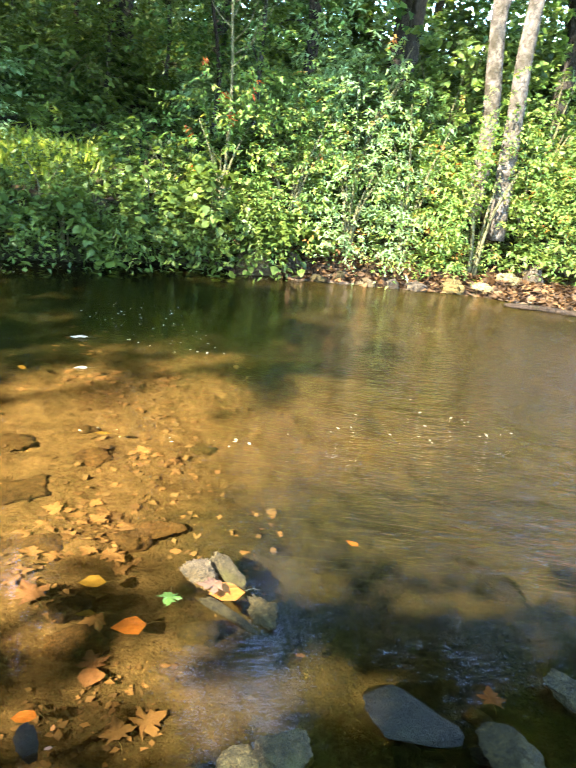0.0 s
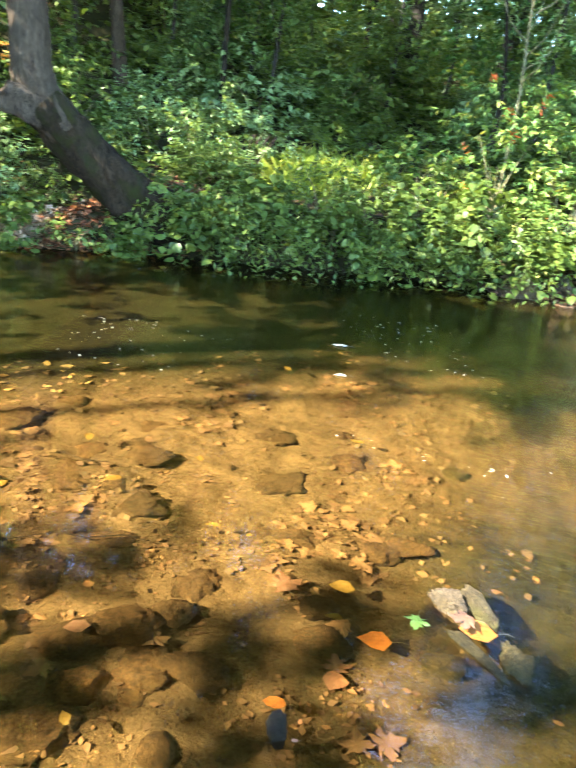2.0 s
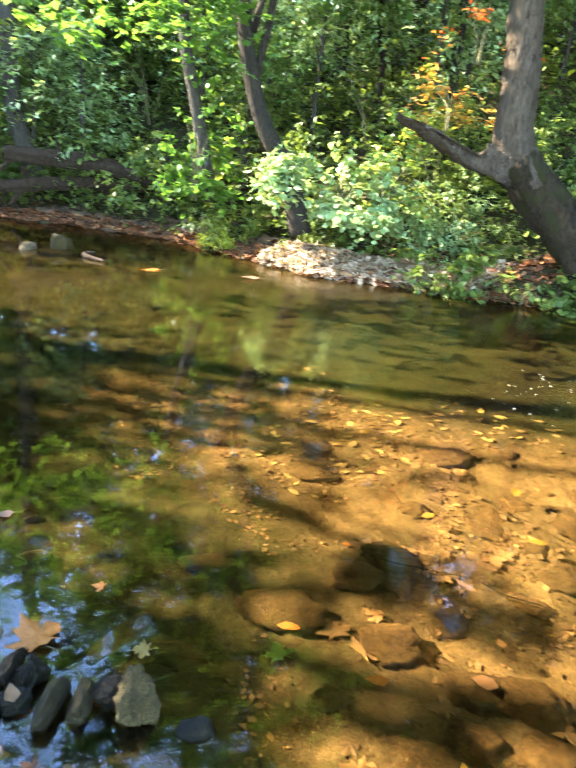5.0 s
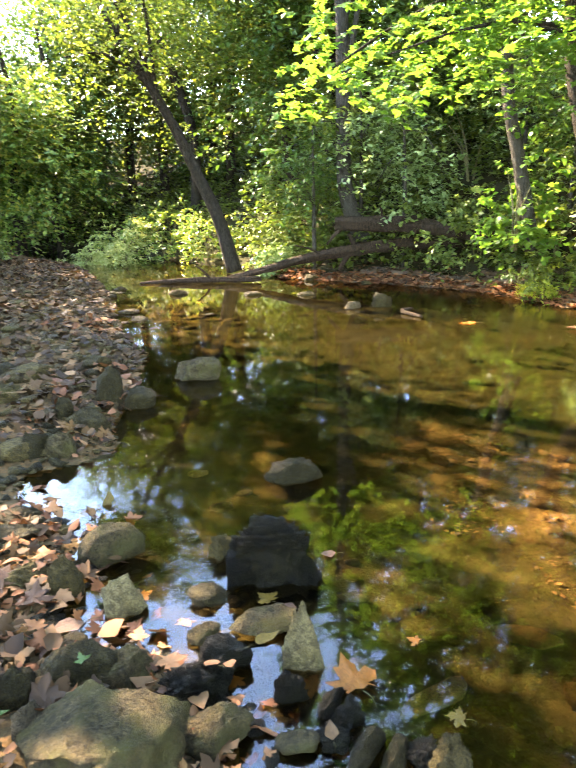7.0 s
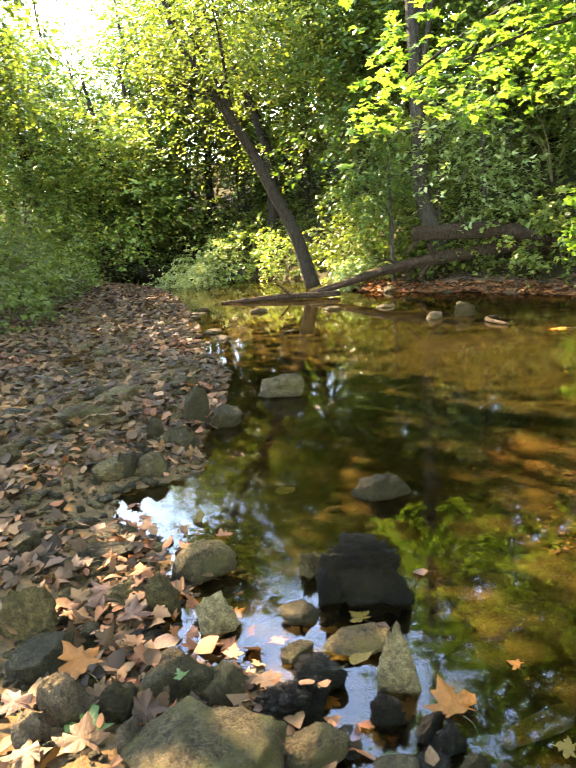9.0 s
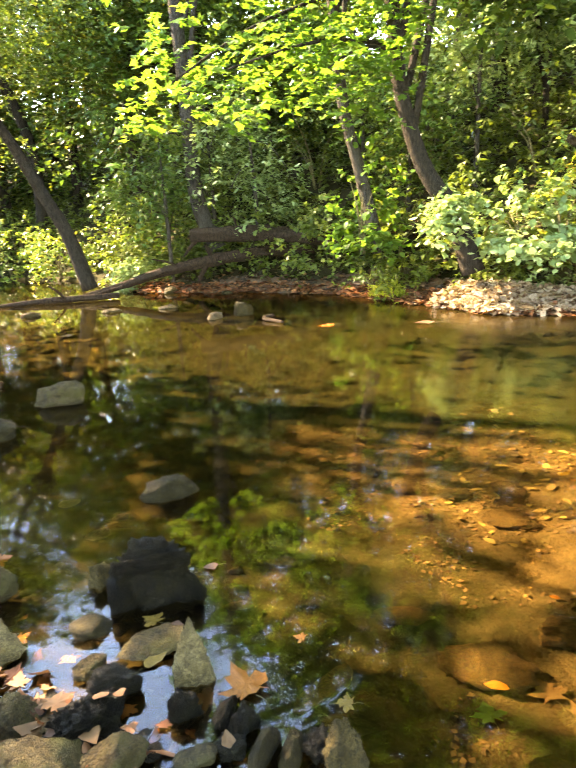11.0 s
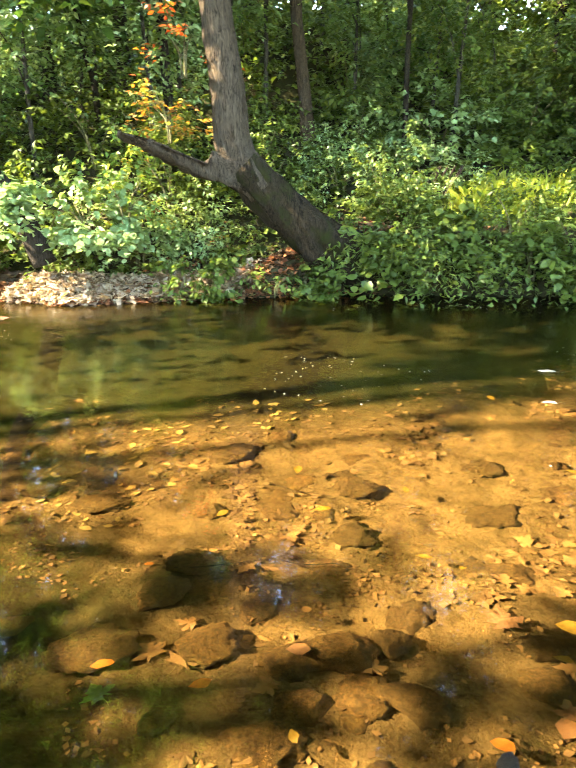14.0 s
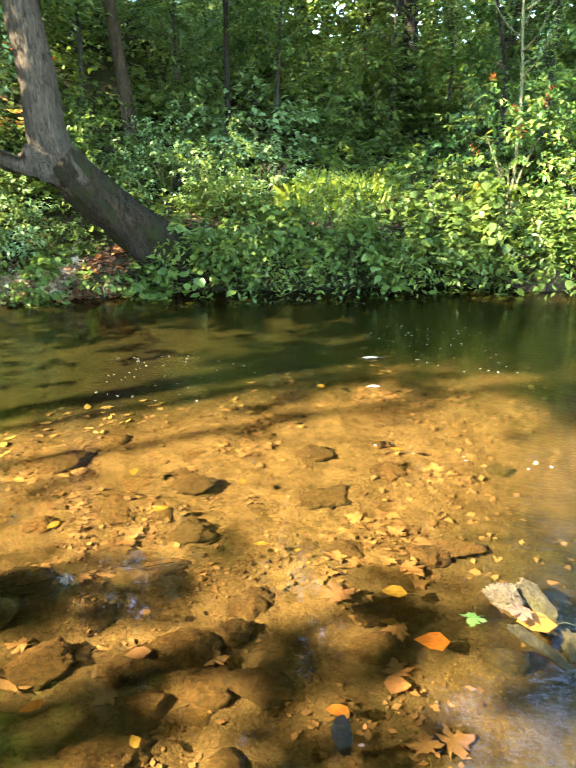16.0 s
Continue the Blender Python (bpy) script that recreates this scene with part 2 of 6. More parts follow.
FALLEN_ORANGE = leaf_material("fallen_orange", (0.235, 0.078, 0.012), (0.265, 0.095, 0.016), through=0.2, rough=0.55, worn=0.6)
FALLEN_YELLOW = leaf_material("fallen_yellow", (0.1212, 0.0714, 0.0110), (0.1365, 0.0858, 0.0144), through=0.2, rough=0.55, worn=0.6)
LITTER_YELLOW = leaf_material("yellow_sunken_leaf", (0.12, 0.08, 0.028), (0.19, 0.13, 0.04), (0.10, 0.062, 0.024), through=0.0, rough=0.8)
FALLEN_TAN = leaf_material("fallen_tan", (0.0930, 0.0462, 0.0174), (0.1117, 0.0592, 0.0228), through=0.15, rough=0.6, worn=0.6)
FALLEN_GREEN = leaf_material("fallen_green", (0.050, 0.087, 0.015), (0.068, 0.112, 0.022), through=0.25, worn=0.35)
FALLEN_RUST = leaf_material("fallen_rust", (0.092, 0.044, 0.022), (0.118, 0.056, 0.028), through=0.1, rough=0.6, worn=0.6)
FALLEN_PEACH = leaf_material("fallen_peach", (0.1062, 0.0533, 0.0286), (0.1275, 0.0662, 0.0364), through=0.1, rough=0.6, worn=0.6)
FOAM = leaf_material("floating_fleck", (0.2, 0.18, 0.12), (0.34, 0.31, 0.23), (0.3, 0.22, 0.07), through=0.2)


def water_material():
    """Clear brown water: glassy in the pool by the bar, rippled in mid-stream, livelier past the bar's point."""
    n = Nodes("stream_water")
    ripple = n.noise(6.5, 3.0, 0.5, (0.8, 2.2, 1.0), 0.9)
    chop = n.noise(21.0, 2.0, 0.5, (0.8, 1.7, 1.0), 0.6)
    height = n.maths("MULTIPLY_ADD")
    height.inputs[1].default_value = 0.42
    n.link(chop, height.inputs[0])
    n.link(ripple, height.inputs[2])
    apart = n.add("ShaderNodeSeparateXYZ")
    n.link(n.add("ShaderNodeTexCoord").outputs["Object"], apart.inputs[0])
    reach = []
    for axis, low, high, most in ((0, -0.6, 1.8, 0.050), (1, 1.6, 4.2, 0.0045)):
        span = n.add("ShaderNodeMapRange")
        span.interpolation_type = "SMOOTHSTEP"
        for key, value in (("From Min", low), ("From Max", high), ("To Min", 0.0), ("To Max", most)):
            span.inputs[key].default_value = value
        n.link(apart.outputs[axis], span.inputs[0])
        reach.append(span.outputs[0])
    shoreward = n.add("ShaderNodeMapRange")
    shoreward.interpolation_type = "SMOOTHSTEP"
    for key, value in (("From Min", 1.5), ("From Max", 3.0), ("To Min", 0.1), ("To Max", 1.0)):
        shoreward.inputs[key].default_value = value
    n.link(apart.outputs[1], shoreward.inputs[0])
    offshore = n.maths("MULTIPLY")
    n.link(reach[0], offshore.inputs[0])
    n.link(shoreward.outputs[0], offshore.inputs[1])
    both_ways = n.maths("ADD")
    n.link(offshore.outputs[0], both_ways.inputs[0])
    n.link(reach[1], both_ways.inputs[1])
    gusts = n.maths("MULTIPLY")
    n.link(n.ramp(n.noise(0.45, 2.0), (0.36, (0.35,) * 3), (0.62, (1.0,) * 3)), gusts.inputs[0])
    n.link(both_ways.outputs[0], gusts.inputs[1])
    size = n.maths("ADD")
    size.inputs[1].default_value = 0.00035
    n.link(gusts.outputs[0], size.inputs[0])
    bump = n.add("ShaderNodeBump")
    bump.inputs["Strength"].default_value = 1.0
    n.link(height.outputs[0], bump.inputs["Height"])
    n.link(size.outputs[0], bump.inputs["Distance"])
    clear = n.add("ShaderNodeBsdfRefraction")
    clear.inputs["Color"].default_value = (0.80, 0.67, 0.38, 1)
    clear.inputs["Roughness"].default_value = 0.0
    clear.inputs["IOR"].default_value = 1.333
    n.link(bump.outputs[0], clear.inputs["Normal"])
    gloss = n.add("ShaderNodeBsdfGlossy")
    gloss.inputs["Roughness"].default_value = 0.004
    n.link(bump.outputs[0], gloss.inputs["Normal"])
    share = n.add("ShaderNodeFresnel")
    share.inputs["IOR"].default_value = 1.45
    both = n.add("ShaderNodeMixShader")
    n.link(bump.outputs[0], share.inputs["Normal"])
    n.link(share.outputs[0], both.inputs[0])
    n.link(clear.outputs[0], both.inputs[1])
    n.link(gloss.outputs[0], both.inputs[2])
    return n.done(both.outputs[0])


WATER = water_material()


# ---- building helpers ----
def mesh_from(name, verts, faces):
    """A mesh from an array of points and an array of triangles."""
    data = bpy.data.meshes.new(name)
    verts, faces = np.asarray(verts, np.float32), np.asarray(faces, np.int32)
    data.vertices.add(len(verts))
    data.vertices.foreach_set("co", verts.ravel())
    sides = faces.shape[1]
    data.loops.add(faces.size)
    data.loops.foreach_set("vertex_index", faces.ravel())
    data.polygons.add(len(faces))
    data.polygons.foreach_set("loop_start", np.arange(0, faces.size, sides, dtype=np.int32))
    data.update(calc_edges=True)
    data.validate()
    return data


def smooth(data):
    data.polygons.foreach_set("use_smooth", np.ones(len(data.polygons), bool))
    return data


def part(name, data, material, parent, label=""):
    """One mesh object under a thing or under a part."""
    if isinstance(data, bmesh.types.BMesh):
        bm, data = data, bpy.data.meshes.new(name)
        bm.to_mesh(data)
        bm.free()
    data.materials.append(material)
    ob = new(name, data)
    ob.parent = parent
    return tagged(ob, label)


def thing(name, m, label, category, group="", kind=""):
    ob = new(name)
    ob.empty_display_size = 0.1
    ob.matrix_basis = m
    return tagged(ob, label, category, group, kind)


def tube(points, radii, sides=10, wobble=0.0, seed=0):
    """A tapered limb along a curve of points, with an uneven skin. Returns points and triangles."""
    points, radii = np.array(points, float), np.array(radii, float)
    steps = max(2, (len(points) - 1) * 6)
    s = np.linspace(0, len(points) - 1, steps + 1)
    k = np.clip(s.astype(int), 0, len(points) - 2)
    f = (s - k)[:, None]
    p0, p1 = points[np.maximum(k - 1, 0)], points[k]
    p2, p3 = points[k + 1], points[np.minimum(k + 2, len(points) - 1)]
    line = 0.5 * (2 * p1 + (p2 - p0) * f + (2 * p0 - 5 * p1 + 4 * p2 - p3) * f ** 2 + (3 * p1 - p0 - 3 * p2 + p3) * f ** 3)
    r = np.interp(s, range(len(radii)), radii)
    ahead = np.gradient(line, axis=0)
    ahead /= np.linalg.norm(ahead, axis=1)[:, None] + 1e-9
    across = np.cross(ahead, (0.31, 0.87, 0.37))
    across /= np.linalg.norm(across, axis=1)[:, None] + 1e-9
    third = np.cross(ahead, across)
    a = np.linspace(0, 2 * np.pi, sides, endpoint=False)
    rng = np.random.RandomState(seed)
    bulge = 1 + wobble * (0.6 * np.sin(3 * a[None] + s[:, None] * 0.7 + seed) + 0.5 * np.sin(5 * a[None] - s[:, None] * 1.3)
                          + 0.5 * rng.randn(len(s), sides))
    ring = line[:, None] + (r[:, None] * bulge)[..., None] * (np.cos(a)[None, :, None] * across[:, None] + np.sin(a)[None, :, None] * third[:, None])
    verts = np.concatenate([ring.reshape(-1, 3), line[:1], line[-1:]])
    i, j = np.meshgrid(np.arange(steps), np.arange(sides), indexing="ij")
    a0, a1 = i * sides + j, i * sides + (j + 1) % sides
    quads = np.stack([a0, a1, a1 + sides, a0 + sides], -1).reshape(-1, 4)
    tris = np.concatenate([quads[:, [0, 1, 2]], quads[:, [0, 2, 3]]])
    e = np.arange(sides)
    low = np.stack([np.full(sides, len(verts) - 2), (e + 1) % sides, e], -1)
    top = np.stack([np.full(sides, len(verts) - 1), steps * sides + e, steps * sides + (e + 1) % sides], -1)
    return verts, np.concatenate([tris, low, top])


def tube_part(name, points, radii, material, parent, label="", sides=10, wobble=0.05, seed=0):
    return part(name, smooth(mesh_from(name, *tube(points, radii, sides, wobble, seed))), material, parent, label)


OVAL = (np.array([(0, 0, 0), (-0.27, 0.42, 0.07), (0, 1, -0.10), (0.27, 0.42, 0.07), (0, 0.5, 0.0)]),
        np.array([(0, 4, 1), (1, 4, 2), (0, 3, 4), (4, 3, 2)]))
BROAD = (np.array([(0, 0, 0), (-0.40, 0.28, 0.06), (-0.34, 0.62, 0.05), (0, 1, -0.10), (0.34, 0.62, 0.05), (0.40, 0.28, 0.06), (0, 0.45, 0.0)]),
         np.array([(0, 6, 1), (1, 6, 2), (2, 6, 3), (3, 6, 4), (4, 6, 5), (5, 6, 0)]))
POINTED = (np.array([(0, 0, 0), (-0.17, 0.16, 0.03), (-0.26, 0.40, 0.05), (-0.20, 0.68, 0.03), (0, 1, -0.08), (0.20, 0.68, 0.03), (0.26, 0.40, 0.05), (0.17, 0.16, 0.03), (0, 0.45, 0.0)]),
           np.array([(k, 8, (k + 1) % 8) for k in range(8)]))
SLIM = (np.array([(0, 0, 0), (-0.16, 0.45, 0.05), (0, 1, -0.14), (0.16, 0.45, 0.05)]), np.array([(0, 2, 1), (0, 3, 2)]))
FLAKE = (np.array([(0, 0, 0), (-0.36, 0.45, 0.08), (0, 1, -0.08), (0.36, 0.45, 0.08)]), np.array([(0, 2, 1), (0, 3, 2)]))
_rim = [(0.0, 0.02), (0.12, 0.06), (0.40, -0.02), (0.30, 0.10), (0.25, 0.18), (0.44, 0.22), (0.62, 0.40), (0.46, 0.42), (0.42, 0.50), (0.22, 0.46), (0.31, 0.66), (0.17, 0.68), (0.10, 0.84), (0.0, 1.0)]
_rim = _rim + [(-x, y) for x, y in _rim[-2:0:-1]]
LOBED = (np.array([(x, y, -0.16 * abs(x) + 0.05 * math.sin(9 * x + 5 * y)) for x, y in _rim] + [(0, 0.36, 0.03)]),
         np.array([(k, (k + 1) % len(_rim), len(_rim)) for k in range(len(_rim))]))


def turns(yaw, pitch, roll):
    """Rotation matrices from arrays of angles: a roll about the leaf's length, a pitch, then a yaw."""
    cy, sy, cp, sp, cr, sr = np.cos(yaw), np.sin(yaw), np.cos(pitch), np.sin(pitch), np.cos(roll), np.sin(roll)
    m = np.empty((len(yaw), 3, 3))
    m[:, 0, 0], m[:, 0, 1], m[:, 0, 2] = cy * cr - sy * sp * sr, -sy * cp, cy * sr + sy * sp * cr
    m[:, 1, 0], m[:, 1, 1], m[:, 1, 2] = sy * cr + cy * sp * sr, cy * cp, sy * sr - cy * sp * cr
    m[:, 2, 0], m[:, 2, 1], m[:, 2, 2] = -cp * sr, sp, cp * cr
    return m


def leaves(name, places, sizes, shape, rng, pitch=(-0.9, 0.3), roll=0.5, yaw=None):
    """One mesh of many leaves of one shape."""
    places = np.asarray(places, float)
    count = len(places)
    verts, faces = shape
    yaw = rng.uniform(0, 2 * np.pi, count) if yaw is None else yaw
    m = turns(yaw, rng.uniform(*pitch, count), rng.normal(0, roll, count))
    curl = verts[None] * np.stack([np.ones(count), np.ones(count), rng.uniform(-1.5, 2.5, count)], -1)[:, None]
    out = places[:, None] + np.einsum("nij,nkj->nki", m, curl) * np.asarray(sizes)[:, None, None]
    tris = faces[None] + (np.arange(count) * len(verts))[:, None, None]
    return mesh_from(name, out.reshape(-1, 3), tris.reshape(-1, 3))


def sprays(centres, aims, count, length, rng, droop=0.35):
    """Places and headings of leaves along twigs that start at the centres and point along the aims."""
    centres, aims = np.asarray(centres, float), np.asarray(aims, float)
    s = (np.arange(count) + 0.6) / count
    s = s[None] * length * rng.uniform(0.6, 1.3, (len(centres), 1))
    side = np.where(np.arange(count) % 2, 1.0, -1.0)[None] * rng.uniform(0.5, 1.3, (len(centres), count))
    places = centres[:, None] + aims[:, None] * s[..., None]
    places[..., 2] -= droop * s ** 2 / max(length, 1e-6)
    yaw = np.arctan2(-aims[:, 0], aims[:, 1])[:, None] + side + rng.normal(0, 0.25, side.shape)
    places += rng.normal(0, 0.012, places.shape)
    return places.reshape(-1, 3), yaw.ravel()


def lumps(count, rng, hemi=True):
    """Random directions, over the upper half or all round."""
    d = rng.normal(size=(count, 3))
    d /= np.linalg.norm(d, axis=1)[:, None]
    if hemi:
        d[:, 2] = np.abs(d[:, 2]) * 1.0 - 0.12
    return d


def uneven(d, seed, amount):
    return np.array([1 + amount * noise.noise((v[0] * 1.7 + seed * 3.1, v[1] * 1.7, v[2] * 1.7)) + 0.5 * amount * noise.noise((v[0] * 4.3, v[1] * 4.3 + seed, v[2] * 4.3)) for v in d])


def bush(x, y, size, twigs, leaf, shape, material, label, seed, per=9, stems=5, twig=0.35, droop=0.5, extra=None, base=None,
         name="bush", category="bush", group="bank bushes", pitch=(-1.0, 0.2)):
    """A shrub: bent stems and a crown of leafy twigs that spread from all its inside."""
    rng = np.random.RandomState(seed)
    z = ground(x, y) if base is None else base
    if shape is OVAL and (y > 10.6 or x < -10.5):
        shape = FLAKE          # the far ones are made of simpler leaves
    ob = thing(name, pose(x, y, z), label, category, group)
    wide, deep, high = size
    for k in range(stems):
        a = rng.uniform(0, 2 * np.pi)
        tip = (0.5 * wide * math.cos(a), 0.5 * deep * math.sin(a), high * rng.uniform(0.4, 0.68))
        tube_part("stem", [(0.04 * math.cos(a), 0.04 * math.sin(a), -0.15), (tip[0] * 0.3, tip[1] * 0.3, tip[2] * 0.5), tip],
                  [0.012 + 0.006 * high, 0.010 + 0.003 * high, 0.004], STALK, ob, sides=6, seed=seed + k)
    lobes = lumps(7 + twigs // 22, rng)
    reach = rng.uniform(0.62, 1.12, len(lobes))
    pick = rng.randint(0, len(lobes), twigs)
    d = lobes[pick] + rng.normal(0, 0.24, (twigs, 3))
    d /= np.linalg.norm(d, axis=1)[:, None]
    d[:, 2] = np.maximum(d[:, 2], -0.1)
    far = reach[pick] * uneven(d, seed, 0.5) * rng.uniform(0.3, 1.0, twigs) ** 0.45
    centres = d * far[:, None] * np.array([wide, deep, high])
    centres[:, 2] = np.maximum(centres[:, 2], 0.02 * high)
    aims = d + rng.normal(0, 0.35, d.shape) + np.array([0, 0, 0.15])
    aims /= np.linalg.norm(aims, axis=1)[:, None]
    places, yaw = sprays(centres, aims, per, twig, rng, droop)
    part("foliage", leaves("foliage", places, rng.uniform(0.65, 1.15, len(places)) * leaf, shape, rng, pitch, 0.45, yaw), material, ob)
    if extra:
        other, share, words = extra
        pick = rng.permutation(twigs)[: max(2, int(share * twigs))]
        places, yaw = sprays(centres[pick] * 1.04, aims[pick], per, twig, rng, droop)
        part("turned_leaves", leaves("turned_leaves", places, rng.uniform(0.6, 1.1, len(places)) * leaf, shape, rng, pitch, 0.45, yaw), other, ob, words)
    return ob


def tree(name, trunk, radii, crown, twigs, leaf, shape, bark, material, label, seed, limbs=6, per=8, twig=0.6, wobble=0.05, blobs=14, blob=1.2,
         category="tree", group="trees of the wood", sides=12, start=0.45, extra_limbs=()):
    """A tree: a bent trunk through the given points (from its foot), limbs, and a crown of many leafy clumps with gaps between."""
    rng = np.random.RandomState(seed)
    foot = np.array(trunk[0], float)
    ob = thing(name, pose(*foot), label, category, group)
    line = np.array(trunk, float) - foot
    line[0, 2] -= 0.25
    tube_part("trunk", line, radii, bark, ob, sides=sides, wobble=wobble, seed=seed)
    cx, cy, cz, rx, ry, rz = crown
    centre = np.array((cx, cy, cz)) - foot
    d = lumps(blobs, rng, False)
    clumps = centre + d * rng.uniform(0.25, 1.0, (blobs, 1)) * np.array((rx, ry, rz))
    for k in range(limbs):
        s = start + (0.97 - start) * k / max(1, limbs - 1)
        at = s * (len(line) - 1)
        i = min(int(at), len(line) - 2)
        root = line[i] + (line[i + 1] - line[i]) * (at - i)
        thick = np.interp(at, range(len(radii)), radii) * 0.5
        tip = clumps[k % blobs]
        mid = root * 0.5 + tip * 0.5 + np.array((0, 0, 0.18 * np.linalg.norm(tip - root)))
        tube_part("limb", [root, mid, tip], [thick, thick * 0.6, 0.012], bark, ob, sides=7, wobble=0.04, seed=seed + k)
    each = max(1, twigs // blobs)
    e = lumps(each * blobs, rng, False)
    size = np.repeat(rng.uniform(0.6, 1.25, blobs), each) * blob
    far = rng.uniform(0.2, 1.0, each * blobs) ** 0.5
    centres = np.repeat(clumps, each, 0) + e * (size * far)[:, None] * np.array((1, 1, 0.7))
    aims = e + rng.normal(0, 0.4, e.shape)
    aims /= np.linalg.norm(aims, axis=1)[:, None]
    places, yaw = sprays(centres, aims, per, twig, rng, 0.3)
    part("crown", leaves("crown", places, rng.uniform(0.65, 1.15, len(places)) * leaf, shape, rng, (-0.9, 0.3), 0.5, yaw), material, ob)
    return ob


_ball = {}


def ball(level):
    if level not in _ball:
        bm = bmesh.new()
        bmesh.ops.create_icosphere(bm, subdivisions=level, radius=1.0)
        _ball[level] = (np.array([v.co[:] for v in bm.verts]), np.array([[v.index for v in f.verts] for f in bm.faces]))
        bm.free()
    return _ball[level]


def stone_shape(seed, level=4, cuts=9, rough=0.16, square=1.0, flat=0.0, knobs=0.0):
    """A broken stone: a ball cut flat by several planes and roughened; flat: how low its top is split off; knobs: the depth of its knobbly crust."""
    rng = np.random.RandomState(seed)
    verts, faces = ball(level)
    v = np.sign(verts) * np.abs(verts) ** square
    for _ in range(cuts):
        n = rng.normal(size=3)
        n /= np.linalg.norm(n)
        over = v @ n - rng.uniform(0.55, 0.85)
        v -= np.where(over > 0, over, 0)[:, None] * n * 0.97
    if flat:
        n = np.array((rng.normal(0, 0.12), rng.normal(0, 0.12), 1.0))
        over = v @ n - (0.85 - 0.6 * flat)
        v -= np.where(over > 0, over, 0)[:, None] * n * 0.96
    bump = np.array([noise.noise((p[0] * 2.2 + seed, p[1] * 2.2, p[2] * 2.2)) + 0.6 * noise.noise((p[0] * 6, p[1] * 6 + seed, p[2] * 6)) + 0.38 * noise.noise((p[0] * 15, p[1] * 15 + seed, p[2] * 15)) + 0.2 * noise.noise((p[0] * 34, p[1] * 34 + seed, p[2] * 34)) for p in verts])
    if knobs:
        cells = np.array([noise.voronoi(Vector(p) * 5.5 + Vector((seed % 17, 0, 0)))[0] for p in verts])
        bump = bump - knobs / rough * np.clip(1.2 - 3.0 * (cells[:, 1] - cells[:, 0]), 0, 1)
    return v * (1 + rough * bump)[:, None], faces


def rock(x, y, size, turn, material, label, seed, sunk=0.42, z=None, level=4, cuts=9, rough=0.16, square=1.0, flat=0.0, group="rocks of the stream", tip=None, name="rock", lean=0.0, bed=False, knobs=0.0):
    """One rock that lies partly bedded in the ground. size: its width, depth and height; tip: how far its top is drawn in; bed: it lies on the stream bed, all under water."""
    base = ground(x, y) if bed else max(ground(x, y), 0.0) if z is None else z
    if bed:
        size = (size[0], size[1], max(0.04, 0.7 * min(size[2], (-0.02 - base) / (1 - sunk))))
    v, faces = stone_shape(seed, level, cuts, rough, square, flat, knobs)
    if tip is not None:
        v[:, :2] *= np.clip(1 - tip * (v[:, 2:] + 0.3), 0.12, 1.3)
    v = v * np.array(size) / 2
    ob = new(name, smooth(mesh_from(name, v, faces)))
    ob.data.materials.append(material)
    ob.matrix_basis = pose(x, y, base + size[2] * (0.5 - sunk), lean, 0, turn)
    return tagged(ob, label, "rock", group)


def fallen_leaf(x, y, z, size, turn, material, label, seed, shape=LOBED, tilt=(0, 0), name="fallen_leaf", curl=1.0):
    """A single fallen leaf with its stalk, a little curled."""
    verts, faces = shape
    rng = np.random.RandomState(seed)
    v = verts * np.array((1, 1, curl)) - np.array((0, 0.4, 0))
    v = v * np.array((rng.uniform(0.85, 1.15), 1, 1)) + rng.normal(0, 0.035, verts.shape) * np.array((1, 1, 0.6))
    v[:, 2] += curl * (rng.uniform(-0.3, 0.5) * v[:, 0] ** 2 + rng.uniform(-0.2, 0.4) * v[:, 1] ** 2 + rng.uniform(-0.3, 0.3) * v[:, 0] * v[:, 1])
    v = v * size
    ob = new(name, mesh_from(name, v, faces))
    ob.data.materials.append(material)
    ob.matrix_basis = pose(x, y, (ground(x, y) + 0.02 if z < -0.045 else z) + 0.006, tilt[0], tilt[1], turn)
    tagged(ob, label, "leaf", "fallen leaves")
    part("leaf_stalk", smooth(mesh_from("leaf_stalk", *tube([(0, -0.4 * size, 0), (0.05 * size, -0.62 * size, 0.03 * size), (0.02 * size, -0.85 * size, 0.0)],
                                                            [0.012 * size, 0.010 * size, 0.008 * size], 5))), STALK, ob)
    return ob


# ---- the ground ----
FAR_SHORE = np.array([(60, 5), (20, 8), (7, 8.6), (4.3, 8.8), (3, 9.2), (1.5, 9.0), (0.5, 8.85), (-0.6, 9.0), (-1.7, 8.75), (-2.5, 8.2), (-3.6, 7.7), (-4.8, 7.1),
                      (-6.2, 5.75), (-7.3, 4.7), (-8.5, 4.45), (-10.6, 3.9), (-12.4, 2.5), (-13.7, 0.8), (-17.8, -0.1), (-20.3, -2.2), (-25.0, -5.6), (-31, -9.6)], float)
